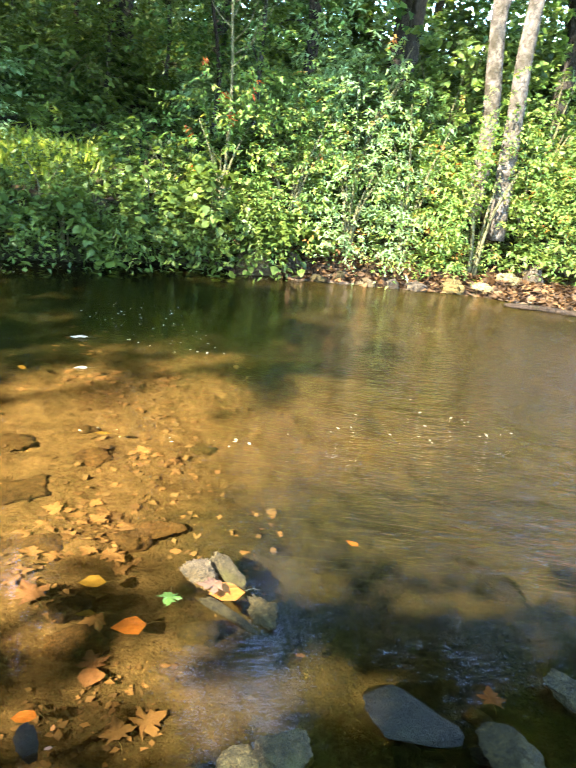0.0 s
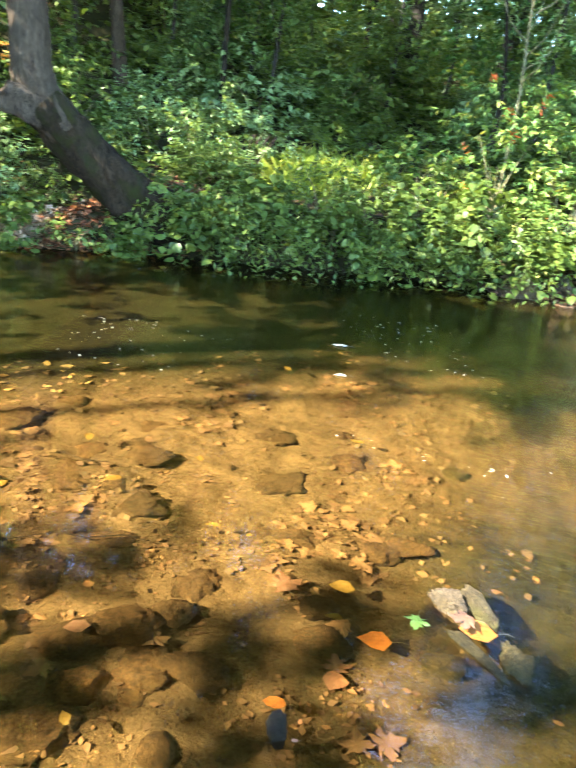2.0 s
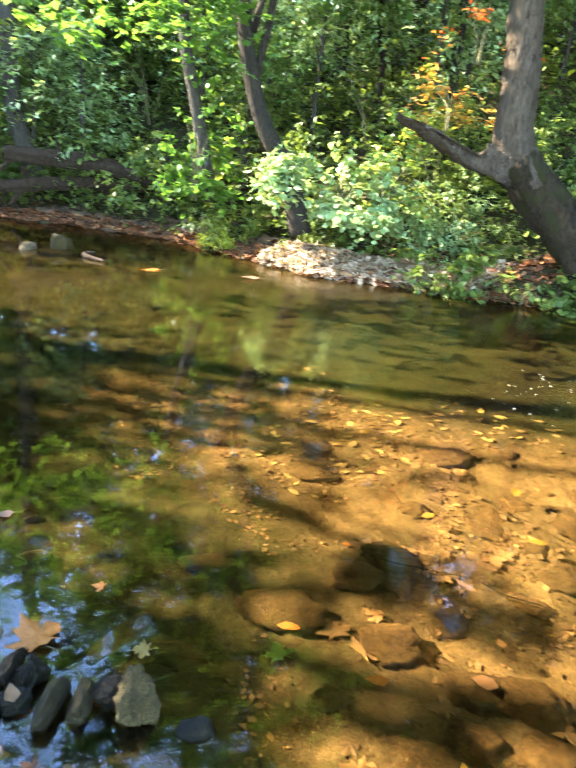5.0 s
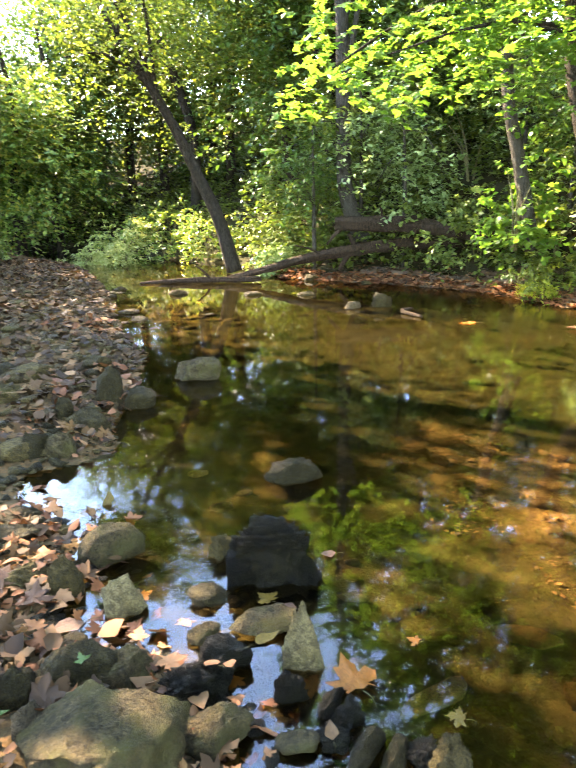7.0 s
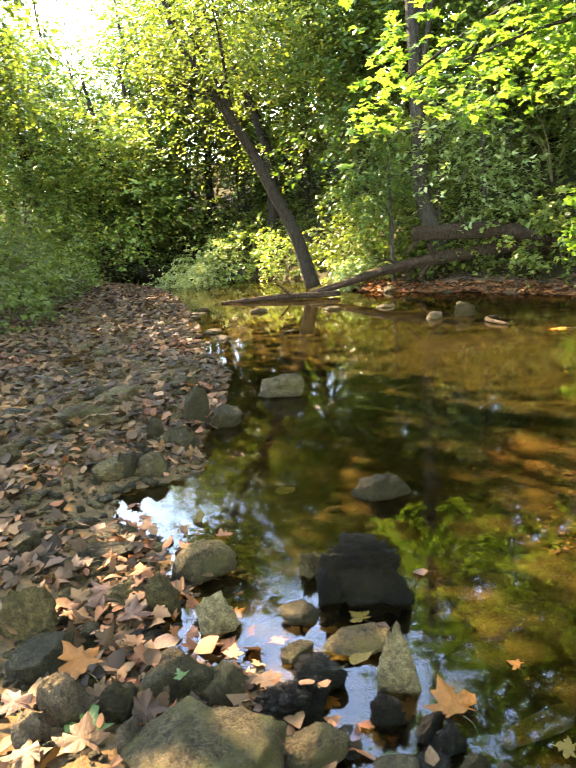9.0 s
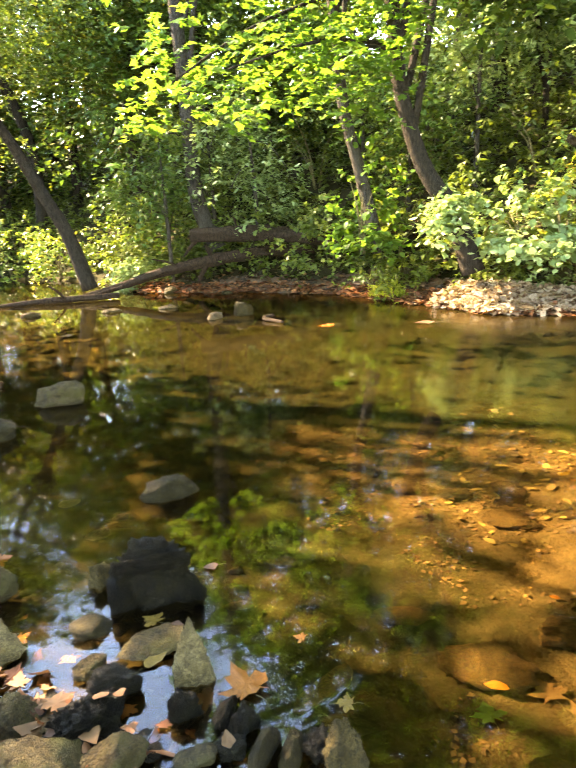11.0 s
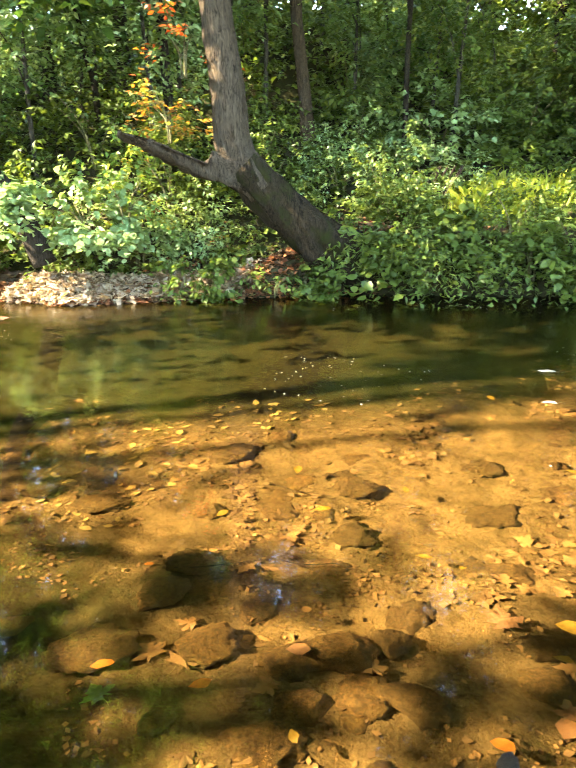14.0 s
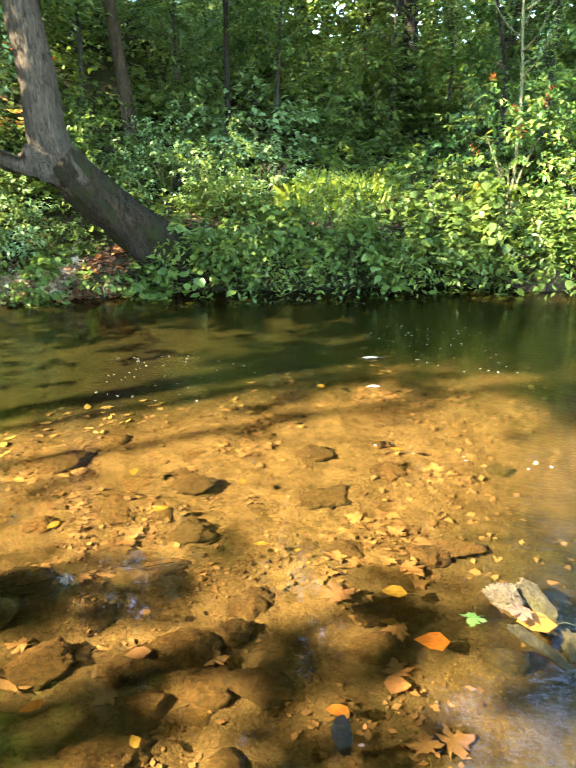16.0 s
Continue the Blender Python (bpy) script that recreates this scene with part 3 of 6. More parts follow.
NEAR_SHORE = np.array([(60, -3), (20, 0.2), (6, 0.9), (1.9, 1.05), (1.2, 1.05), (0.4, 0.92), (-0.3, 0.62), (-0.9, 0.18), (-1.3, -0.06), (-1.62, -0.2), (-1.84, -0.32), (-2.03, -0.52), (-2.07, -0.74), (-2.22, -0.84), (-2.43, -0.73), (-2.66, -0.82), (-2.88, -0.92), (-3.03, -1.1), (-3.3, -1.32), (-3.58, -1.36), (-3.77, -1.1), (-3.96, -0.9), (-4.36, -1.02), (-4.94, -1.01), (-5.88, -1.04), (-6.77, -1.12), (-7.48, -1.48), (-8.77, -1.85), (-10.16, -2.05), (-13.1, -2.85), (-16.6, -3.9), (-21, -5.8), (-25, -8.1), (-31, -10.4)], float)


def to_line(px, py, line):
    """The distance of points to a line of points."""
    best = np.full(px.shape, 1e9)
    for (ax, ay), (bx, by) in zip(line[:-1], line[1:]):
        ux, uy = bx - ax, by - ay
        s = np.clip(((px - ax) * ux + (py - ay) * uy) / (ux * ux + uy * uy), 0, 1)
        best = np.minimum(best, np.hypot(px - ax - s * ux, py - ay - s * uy))
    return best


# outline of the golden silt, drawn in where shade dims the bed
SUNLIT_SILT = np.array([(-3.95, 1.0), (-3.35, 2.1), (-2.35, 2.95), (-1.2, 4.2), (-0.7, 5.2), (-0.3, 3.7), (-0.4, 2.5), (-0.38, 1.8), (-0.42, 1.1), (-0.85, 0.85), (-1.25, 1.05), (-1.65, 1.55), (-2.3, 1.5), (-2.95, 1.2)], float)


def in_stream(px, py):
    return inside_ring(px, py, np.concatenate([FAR_SHORE, NEAR_SHORE[::-1]]))


def inside_ring(px, py, ring):
    inside = np.zeros(px.shape, bool)
    for (ax, ay), (bx, by) in zip(ring, np.roll(ring, -1, 0)):
        crosses = (ay > py) != (by > py)
        inside ^= crosses & (px < (bx - ax) * (py - ay) / (by - ay + 1e-12) + ax)
    return inside


def ease(v):
    v = np.clip(v, 0, 1)
    return v * v * (3 - 2 * v)


def land(px, py):
    """The smooth lie of the land: bed, banks, gravel bar and wooded slope. Also says what each place is."""
    px, py = np.asarray(px, float), np.asarray(py, float)
    far, near, wet = to_line(px, py, FAR_SHORE), to_line(px, py, NEAR_SHORE), in_stream(px, py)
    reach = 3.3 + 0.55 * np.clip(px + 2.5, 0, 5) - 0.5 * np.clip(-2.5 - px, 0, 3)                           # how far out the shallows go
    bed = -(0.004 + 0.125 * ease(near / 0.5) + 0.05 * ease((near - 1.2) / 1.5) + 0.13 * ease((near - reach) / 3.0))
    bed = np.maximum(bed, -0.45 * far)
    cut = ease((px + 6.3) / 1.4) * ease((0.2 - px) / 0.8)                   # the undercut stretch of the far bank
    rise = cut * (0.78 * ease(far / 0.42)) + (1 - cut) * (0.16 * ease(far / 0.5) + 0.62 * ease((far - 0.8) / 1.2))
    slope = 0.30 + 0.25 * ease((-px - 7) / 4)
    bank = rise + slope * np.maximum(far - 1.3, 0)
    bank = np.where(bank > 5.2, 5.2 + 2.2 * (1 - np.exp(-(bank - 5.2) / 6)), bank)
    bar = 0.004 + 0.09 * ease(near / 0.7) + 0.035 * np.minimum(near, 5) + 0.32 * np.clip(near - 4.2, 0, 9)
    beyond = far < near
    z = np.where(wet, bed, np.where(beyond, bank, bar))
    z = np.where(px < -31, np.maximum(z, 0.25 + 0.22 * np.minimum(-31 - px, 25)), z)
    return z, wet, beyond, far, near


def ruffle(x, y, wet, beyond, far, near):
    """Small unevenness: lumps on the bed, hummocks on the bank, pebbly relief on the bar; all three meet at the waterline."""
    shore = 0.012 * noise.noise((x * 1.6, y * 1.6, 1)) + 0.014 * noise.noise((x * 7, y * 7, 4)) + 0.012 * noise.noise((x * 19, y * 19, 9))
    if wet and near < 4:
        w = min(1.0, near / 0.3)
        lumps_ = 0.035 * noise.noise((x * 2.1, y * 2.1, 0)) + 0.050 * max(-0.5, noise.noise((x * 4.6, y * 4.6, 3))) + 0.026 * noise.noise((x * 11, y * 11, 5)) + 0.010 * noise.noise((x * 27, y * 27, 7))
        return shore * (1 - w) + lumps_ * w
    if beyond or wet:
        w = min(1.0, far / 0.9)
        return shore * 0.5 * min(1.0, far / 0.15) + (0 if wet else w * (0.16 * noise.noise((x * 0.9, y * 0.9, 5)) + 0.05 * noise.noise((x * 4, y * 4, 2))))
    return shore


def ground(x, y):
    z, wet, beyond, far, near = land(np.array([x]), np.array([y]))
    return float(z[0]) + ruffle(x, y, bool(wet[0]), bool(beyond[0]), float(far[0]), float(near[0]))


def grounds(px, py):
    z, wet, beyond, far, near = land(px, py)
    return z + np.array([ruffle(*v) for v in zip(px, py, wet, beyond, far, near)])


def steps(low, high, runs, grow=1.09):
    """Grid lines over several stretches, each (start, end, gap), and ever wider apart outside them."""
    mid = np.concatenate([np.arange(start, end - 0.3 * gap, gap) for start, end, gap in runs])
    up, gap = [runs[-1][1]], runs[-1][2]
    while up[-1] < high:
        gap *= grow
        up.append(up[-1] + gap)
    down, gap = [mid[0]], runs[0][2]
    while down[-1] > low:
        gap *= grow
        down.append(down[-1] - gap)
    return np.concatenate([down[:0:-1], mid, up])


def make_ground():
    gx = steps(-420, 420, ((-13.0, -6.2, 0.09), (-6.2, 1.5, 0.045), (1.5, 5.0, 0.09)))
    gy = steps(-420, 420, ((-1.9, 3.1, 0.045), (3.1, 9.7, 0.08)))
    px, py = [v.ravel() for v in np.meshgrid(gx, gy, indexing="ij")]
    z, wet, beyond, far, near = land(px, py)
    z = z + np.array([ruffle(*v) for v in zip(px, py, wet, beyond, far, near)])
    n = len(gy)
    i, j = np.meshgrid(np.arange(len(gx) - 1), np.arange(n - 1), indexing="ij")
    a = (i * n + j).ravel()
    quads = np.stack([a, a + n, a + n + 1, a + 1], -1)
    data = smooth(mesh_from("ground", np.stack([px, py, z], -1), quads))
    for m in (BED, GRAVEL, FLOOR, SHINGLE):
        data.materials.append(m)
    # the tongue of golden silt off the bar's point; round it the light lost in deep and shaded water is painted in,
    # olive to black
    ring = np.concatenate([SUNLIT_SILT, SUNLIT_SILT[:1]])
    off = to_line(px, py, ring) * np.where(inside_ring(px, py, SUNLIT_SILT), -1, 1)
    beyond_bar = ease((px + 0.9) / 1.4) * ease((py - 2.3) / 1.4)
    bed_dim = ease((off + 0.25) / (1.0 + 1.3 * beyond_bar)) * (1.05 - 0.25 * beyond_bar) * (1 - 0.32 * ease((1.7 - near) / 0.9))
    data.attributes.new("bed_shade", "FLOAT", "POINT").data.foreach_set("value", bed_dim.astype(np.float32))
    cx, cy = px[a] + 0.01, py[a] + 0.01
    _, wet, beyond, far, near = land(cx, cy)
    fuzz = np.array([0.5 * noise.noise((x * 1.1, y * 1.1, 8)) + 0.35 * noise.noise((x * 5, y * 5, 6)) for x, y in zip(cx, cy)])
    kind = np.where(wet, 0, np.where(beyond, 2, 1))
    stony = beyond & ~wet & (far + 0.8 * fuzz < 1.0) & ((cx > 0.2) | ((cx < -5.6) & (cx > -13.5)))
    kind = np.where(stony, 3, kind)
    kind = np.where(~beyond & ~wet & (near + fuzz > 4.2), 2, kind)
    data.polygons.foreach_set("material_index", kind.astype(np.int32))
    return tagged(new("ground", data), "stony stream bed, gravel bar and leaf-strewn wooded banks", "ground", kind="structure")


make_ground()
_wx, _wy = np.meshgrid(np.linspace(-44, 60, 27), np.linspace(-16, 12, 15), indexing="ij")
_a = (np.arange(26)[:, None] * 15 + np.arange(14)[None]).ravel()
_data = mesh_from("water", np.stack([_wx.ravel(), _wy.ravel(), np.zeros(_wx.size)], -1), np.stack([_a, _a + 15, _a + 16, _a + 1], -1))
_data.materials.append(WATER)
_water = tagged(new("water", _data), "shallow clear brown stream water with small ripples", "water", kind="structure")
_water.visible_shadow = False

# ---- trees of the far bank ----
def big_leaning_tree():
    """The old tree that leans over the water: a mossy foot, an upright trunk and a broken hollow limb."""
    ob = thing("tree", pose(-4.75, 7.35, 0.35), "old leaning tree with mossy foot and a broken hollow limb", "tree", "trees of the wood")
    o = np.array((-4.75, 7.35, 0.35))
    tube_part("trunk", np.array([(-4.40, 7.62, 0.30), (-4.86, 7.14, 0.66), (-5.28, 6.78, 1.14), (-5.66, 6.44, 1.66)]) - o, [0.40, 0.31, 0.27, 0.25], BARK_MOSSY, ob,
              "dark mossy leaning lower trunk", 34, 0.13, 3)
    tube_part("upper_trunk", np.array([(-5.45, 6.62, 1.38), (-5.74, 6.40, 1.85), (-5.80, 6.38, 2.6), (-5.92, 6.36, 3.6), (-6.05, 6.4, 6.0), (-6.0, 6.6, 10.0), (-5.8, 6.8, 14.0)]) - o,
              [0.24, 0.235, 0.205, 0.19, 0.17, 0.13, 0.05], BARK, ob, "upright grey-brown furrowed trunk", 26, 0.07, 5)
    # the broken limb is an open half shell
    line = np.array([(-5.55, 6.50, 1.55), (-5.85, 6.12, 1.66), (-6.10, 5.82, 1.82), (-6.32, 5.50, 2.0), (-6.48, 5.20, 2.08)]) - o
    verts, faces = tube(line, [0.19, 0.17, 0.155, 0.13, 0.075], 14, 0.24, 9)
    hollow = verts.copy()
    for k in range(0, len(verts) - 2):
        s = (k // 14) / 24
        c = line[0] + (line[-1] - line[0]) * s
        up = verts[k, 2] - np.interp(s, np.linspace(0, 1, 5), line[:, 2])
        if up > 0.02 and s > 0.30:
            hollow[k, 2] -= 0.75 * up + 0.05
    part("broken_limb", mesh_from("broken_limb", hollow, faces), BARK, ob, "hollow broken limb of weathered wood")
    for k, (x, y) in enumerate(((-5.2, 6.75), (-4.95, 6.95), (-4.5, 7.15), (-5.35, 6.9))):
        tube_part("root", np.array([(-4.75, 7.2, 0.62), ((x - 4.75) / 2, (y + 7.15) / 2, 0.42), (x, y - 0.15, 0.02)]) - o, [0.07, 0.04, 0.015], BARK_MOSSY, ob, sides=7, seed=k)
    rng = np.random.RandomState(5)
    for k in range(6):
        a, h = rng.uniform(0, 6.28), 7 + 1.2 * k
        tube_part("limb", np.array([(-6.0, 6.5, h - 1), (-6.0 + 1.4 * math.cos(a), 6.5 + 1.4 * math.sin(a), h), (-6 + 3 * math.cos(a), 6.5 + 3 * math.sin(a), h + 1)]) - o,
                  [0.08, 0.05, 0.015], BARK, ob, sides=7, seed=k)
    c = np.array((-5.9, 7.0, 10.6)) - o + lumps(2000, rng, False) * np.array((3.6, 3.4, 4.2)) * rng.uniform(0.3, 1, (2000, 1))
    places, yaw = sprays(c, lumps(2000, rng, False), 9, 0.8, rng)
    part("crown", leaves("crown", places, rng.uniform(0.14, 0.24, len(places)), FLAKE, rng, (-0.9, 0.3), 0.5, yaw), LEAF_CROWN, ob)
    return ob


big_leaning_tree()
tree("tree", [(-8.02, 4.98, 0.72), (-8.15, 4.73, 1.32), (-8.29, 4.50, 1.70), (-8.40, 4.30, 2.2), (-8.48, 4.11, 3.03), (-8.52, 4.04, 4.0), (-8.6, 3.9, 6.0), (-8.5, 3.8, 9.0)], [0.16, 0.135, 0.12, 0.112, 0.10, 0.092, 0.075, 0.03],
     (-8.3, 6.6, 9.8, 1.2, 1.2, 1.2), 150, 0.16, LOBED, BARK_DARK, LEAF_MAPLE, "slender leaning maple with bright green leaves", 21, limbs=8, blobs=16, blob=0.9)
tree("tree", [(-10.08, 4.5, 0.95), (-10.19, 4.24, 2.0), (-10.28, 4.02, 3.05), (-10.32, 3.93, 4.5), (-10.4, 3.9, 6.5), (-10.3, 5.0, 11.0)], [0.12, 0.10, 0.09, 0.085, 0.075, 0.03],
     (-10.6, 6.0, 10.5, 1.9, 1.8, 2.2), 560, 0.17, FLAKE, BARK_GREY, LEAF_CROWN, "grey-barked young tree on the wooded bank", 22, blobs=20)
tree("tree", [(-8.2, 11.4, 2.5), (-8.22, 11.35, 3.0), (-8.35, 11.25, 4.8), (-8.5, 11.2, 8.0), (-8.4, 11.2, 12.0)], [0.17, 0.13, 0.115, 0.10, 0.04],
     (-8.6, 10.8, 10.5, 3.2, 3.0, 3.2), 520, 0.2, FLAKE, BARK, LEAF_CROWN, "straight brown-barked tree on the wooded slope", 23, blobs=14)
# three added trees; their crowns, out of view, keep sky off the water
tree("tree", [(-9.0, 8.4, 1.6), (-8.95, 8.3, 3.5), (-8.8, 8.0, 6.0), (-8.6, 7.7, 9.5)], [0.10, 0.085, 0.065, 0.03],
     (-8.6, 7.6, 8.7, 2.0, 1.6, 1.9), 800, 0.16, FLAKE, BARK_DARK, LEAF_CROWN, "slim dark tree added behind the bank shrubs to close the sky", 28, blobs=24, blob=0.9)
tree("tree", [(-3.4, 14.8, 3.1), (-3.4, 14.5, 6.0), (-3.3, 13.6, 10.0), (-3.2, 12.2, 14.5)], [0.16, 0.13, 0.10, 0.04],
     (-3.2, 11.8, 14.2, 2.7, 2.2, 2.8), 760, 0.2, FLAKE, BARK_DARK, LEAF_CROWN, "tall dark tree added on the slope to close the sky", 29, blobs=22, blob=1.1)
tree("tree", [(2.4, 14.4, 3.0), (2.4, 14.2, 6.0), (2.6, 13.2, 10.0), (2.8, 12.0, 14.5)], [0.16, 0.13, 0.10, 0.04],
     (2.9, 11.5, 13.8, 2.4, 2.2, 2.9), 640, 0.2, FLAKE, BARK_DARK, LEAF_CROWN, "tall dark tree added on the slope to close the sky", 30, blobs=22, blob=1.1)
tree("tree", [(3.22, 10.75, 1.2), (3.18, 10.66, 2.4), (3.0, 10.68, 4.1), (2.9, 10.7, 7.0), (3.0, 10.8, 11.0)], [0.14, 0.125, 0.115, 0.10, 0.04],
     (2.8, 10.8, 9.5, 2.8, 2.8, 3.2), 360, 0.2, FLAKE, BARK_PALE, LEAF_CROWN, "pale-barked tree with patchy bark among shrubs", 24, blobs=14)
tree("tree", [(3.42, 10.0, 1.0), (3.37, 10.05, 2.2), (3.33, 10.07, 4.0), (3.6, 10.2, 7.0), (4.0, 10.2, 10.5)], [0.14, 0.125, 0.105, 0.09, 0.04],
     (4.2, 10.2, 9.0, 2.8, 2.6, 3.0), 360, 0.2, FLAKE, BARK_PALE, LEAF_CROWN, "pale-barked tree with patchy bark among shrubs", 25, blobs=14)
tree("tree", [(-15.32, -0.25, 0.30), (-15.31, -0.56, 1.27), (-15.3, -0.95, 2.17), (-15.27, -1.33, 3.04), (-15.23, -1.72, 3.78), (-15.2, -2.03, 4.31), (-15.12, -2.5, 5.05), (-15.05, -2.9, 6.18), (-14.9, -3.1, 8.8)],
     [0.19, 0.15, 0.13, 0.115, 0.10, 0.09, 0.075, 0.055, 0.02], (-15.2, -1.6, 5.6, 2.4, 2.6, 2.8), 1150, 0.10, FLAKE, BARK_DARK, LEAF_BUSH,
     "dark tree leaning far out over the water", 26, limbs=10, blobs=34, blob=0.95)
tree("tree", [(-13.95, 2.55, 0.9), (-13.94, 2.14, 1.9), (-13.9, 2.1, 4.0), (-13.8, 2.0, 8.0), (-13.6, 2.0, 11.0)], [0.2, 0.16, 0.14, 0.11, 0.04],
     (-13.9, 3.4, 7.5, 1.8, 1.6, 3.4), 420, 0.15, FLAKE, BARK_GREY, LEAF_CROWN, "grey-trunked tree behind the fallen log", 27, blobs=20)

# maple branches that hang over the water
def maple_branch(root, tip, twigs, seed, spread=0.5, bare=0.25):
    rng = np.random.RandomState(seed)
    root, tip = np.array(root, float), np.array(tip, float)
    mid = (root + tip) / 2 + np.array((0, 0, 0.15))
    ob = thing("maple_branch", pose(*root), "overhanging maple branch with sunlit yellow-green leaves", "branch", "overhanging branches")
    tube_part("bough", [(0, 0, 0), mid - root, tip - root], [0.035, 0.022, 0.006], BARK_DARK, ob, sides=7, seed=seed)
    twigs = int(1.4 * twigs)
    s = rng.uniform(bare, 1.05, (twigs, 1))
    c = (tip - root) * s + rng.normal(0, 1, (twigs, 3)) * np.array((spread, spread, 0.30)) * (0.5 + 0.5 * s)
    aims = rng.normal(0, 1, (twigs, 3)) * np.array((1, 1, 0.25))
    aims /= np.linalg.norm(aims, axis=1)[:, None]
    places, yaw = sprays(c, aims, 7, 0.32, rng, 0.4)
    part("leaves", leaves("leaves", places, rng.uniform(0.07, 0.135, len(places)), LOBED, rng, (-0.7, 0.25), 0.4, yaw), LEAF_MAPLE, ob)
    return ob


maple_branch((-8.6, 4.1, 3.5), (-7.1, 1.5, 2.9), 70, 31)
maple_branch((-8.65, 4.0, 4.2), (-7.3, 3.2, 3.7), 44, 32)
maple_branch((-8.6, 4.05, 4.6), (-7.6, 0.9, 3.9), 50, 33, 0.5, 0.45)
maple_branch((-10.35, 3.9, 4.6), (-8.2, 0.7, 2.75), 40, 34, 0.36, 0.62)
maple_branch((-8.6, 4.1, 3.4), (-6.95, 2.5, 2.85), 44, 35)
maple_branch((-8.6, 3.95, 5.2), (-8.0, 1.7, 5.2), 90, 36, 0.5, 0.35)
maple_branch((-8.6, 3.9, 5.8), (-8.3, 1.0, 6.3), 70, 37, 0.55, 0.35)
maple_branch((-8.6, 3.9, 6.0), (-7.6, 2.6, 6.6), 60, 38, 0.6, 0.3)
maple_branch((-8.55, 4.0, 4.9), (-7.0, 3.4, 5.4), 60, 39, 0.6, 0.3)
maple_branch((-8.55, 4.0, 5.0), (-6.3, 1.6, 5.6), 90, 40, 0.6, 0.4)
maple_branch((-8.6, 3.9, 6.2), (-5.6, 2.4, 6.6), 90, 41, 0.65, 0.4)
maple_branch((-8.6, 3.9, 6.6), (-6.6, 0.6, 6.8), 80, 42, 0.6, 0.45)
# unseen bough, added to stop a gap of sky mirrored in the stream
maple_branch((-8.5, 4.1, 5.0), (-6.2, 4.9, 6.3), 80, 43, 0.6, 0.4)

# crest and far trees
_rng = np.random.RandomState(77)
for k, (x, y, r) in enumerate(((-10.2, 21.7, 0.28), (-8.9, 22.3, 0.36), (-13.0, 20.2, 0.24), (-11.9, 20.8, 0.18), (-6.0, 20.0, 0.2), (-2.0, 19.0, 0.2), (2.5, 18.0, 0.2), (6.5, 17.0, 0.22), (-17, 17.5, 0.24),
                               (10.0, 14.5, 0.2), (-4.0, 16.0, 0.16), (0.3, 14.6, 0.15), (-20.0, 12.0, 0.22), (-18.0, 7.0, 0.22), (-22.0, 4.0, 0.24), (-13.5, 9.0, 0.18), (-11.5, 13.5, 0.18))):
    z = ground(x, y)
    h = _rng.uniform(9, 13)
    tree("tree", [(x, y, z), (x + 0.1, y, z + 2), (x + _rng.uniform(-.3, .3), y, z + 5), (x + _rng.uniform(-.6, .6), y, z + h)], [r, r * 0.85, r * 0.7, 0.04],
         (x, y, z + h * 0.60, 2.8, 2.8, h * 0.40), 640, 0.21, FLAKE, BARK_DARK, LEAF_YELLOW if k in (0, 2, 3) else LEAF_CROWN, "tall dark-trunked tree on the wooded slope", 100 + k, blobs=24, blob=1.3, twig=0.8)

_rng = np.random.RandomState(78)
for k in range(26):
    a = radians(-34 + 4.6 * k + _rng.uniform(-1.5, 1.5))
    d = _rng.uniform(25, 33) + (6 if k > 17 else 0)
    x, y, h = -d * math.sin(a), d * math.cos(a), _rng.uniform(9, 13)
    z = ground(x, y)
    tree("tree", [(x, y, z), (x + 0.1, y, z + 2), (x, y, z + 5), (x, y, z + h)], [0.22, 0.18, 0.14, 0.04], (x, y, z + h * 0.46, 3.2, 3.2, h * 0.48), 340, 0.36, FLAKE, BARK_DARK,
         (LEAF_CROWN, LEAF_YELLOW, LEAF_SUNNY)[k % 3], "sunlit tree deep in the wood", 400 + k, limbs=4, blobs=30, blob=1.5, twig=1.0, group="trees deep in the wood")

# added tall trees that lean out from the slope; their mostly unseen crowns block the sky over the stream
for k, (foot, crown, twigs, r) in enumerate((((-11.6, 9.6), (-10.4, 8.2, 8.4, 2.1, 2.0, 1.9), 1100, 0.16), ((-4.6, 15.4), (-2.1, 9.2, 9.0, 2.2, 1.5, 1.4), 800, 0.06), ((5.6, 12.6), (3.2, 8.6, 7.9, 1.8, 1.6, 1.6), 800, 0.1),
                                             ((7.2, 11.4), (5.6, 7.8, 7.6, 2.2, 2.0, 1.9), 1100, 0.1), ((-23.5, -1.6), (-21.4, -4.7, 11.0, 2.2, 2.0, 1.9), 900, 0.2),
                                             ((-17.0, 6.5), (-16.3, 5.1, 4.7, 1.6, 1.6, 1.6), 700, 0.12), ((-10.8, 8.2), (-9.9, 7.1, 5.5, 1.4, 1.4, 1.2), 600, 0.07), ((-6.2, 11.8), (-4.4, 8.7, 7.1, 1.9, 1.1, 1.1), 700, 0.06),
                                             ((-1.2, 12.4), (-1.6, 9.5, 6.1, 1.1, 1.0, 0.9), 420, 0.04))):
    (x, y), (a, b, c) = foot, crown[:3]
    tree("tree", [(x, y, ground(x, y)), (x, y, 0.3 * c + 0.7 * ground(x, y)), (0.6 * x + 0.4 * a, 0.6 * y + 0.4 * b, 0.7 * c), (a, b, c + 0.5)], [r, 0.85 * r, 0.6 * r, 0.03], crown, twigs, 0.2, FLAKE, BARK_DARK, LEAF_CROWN,
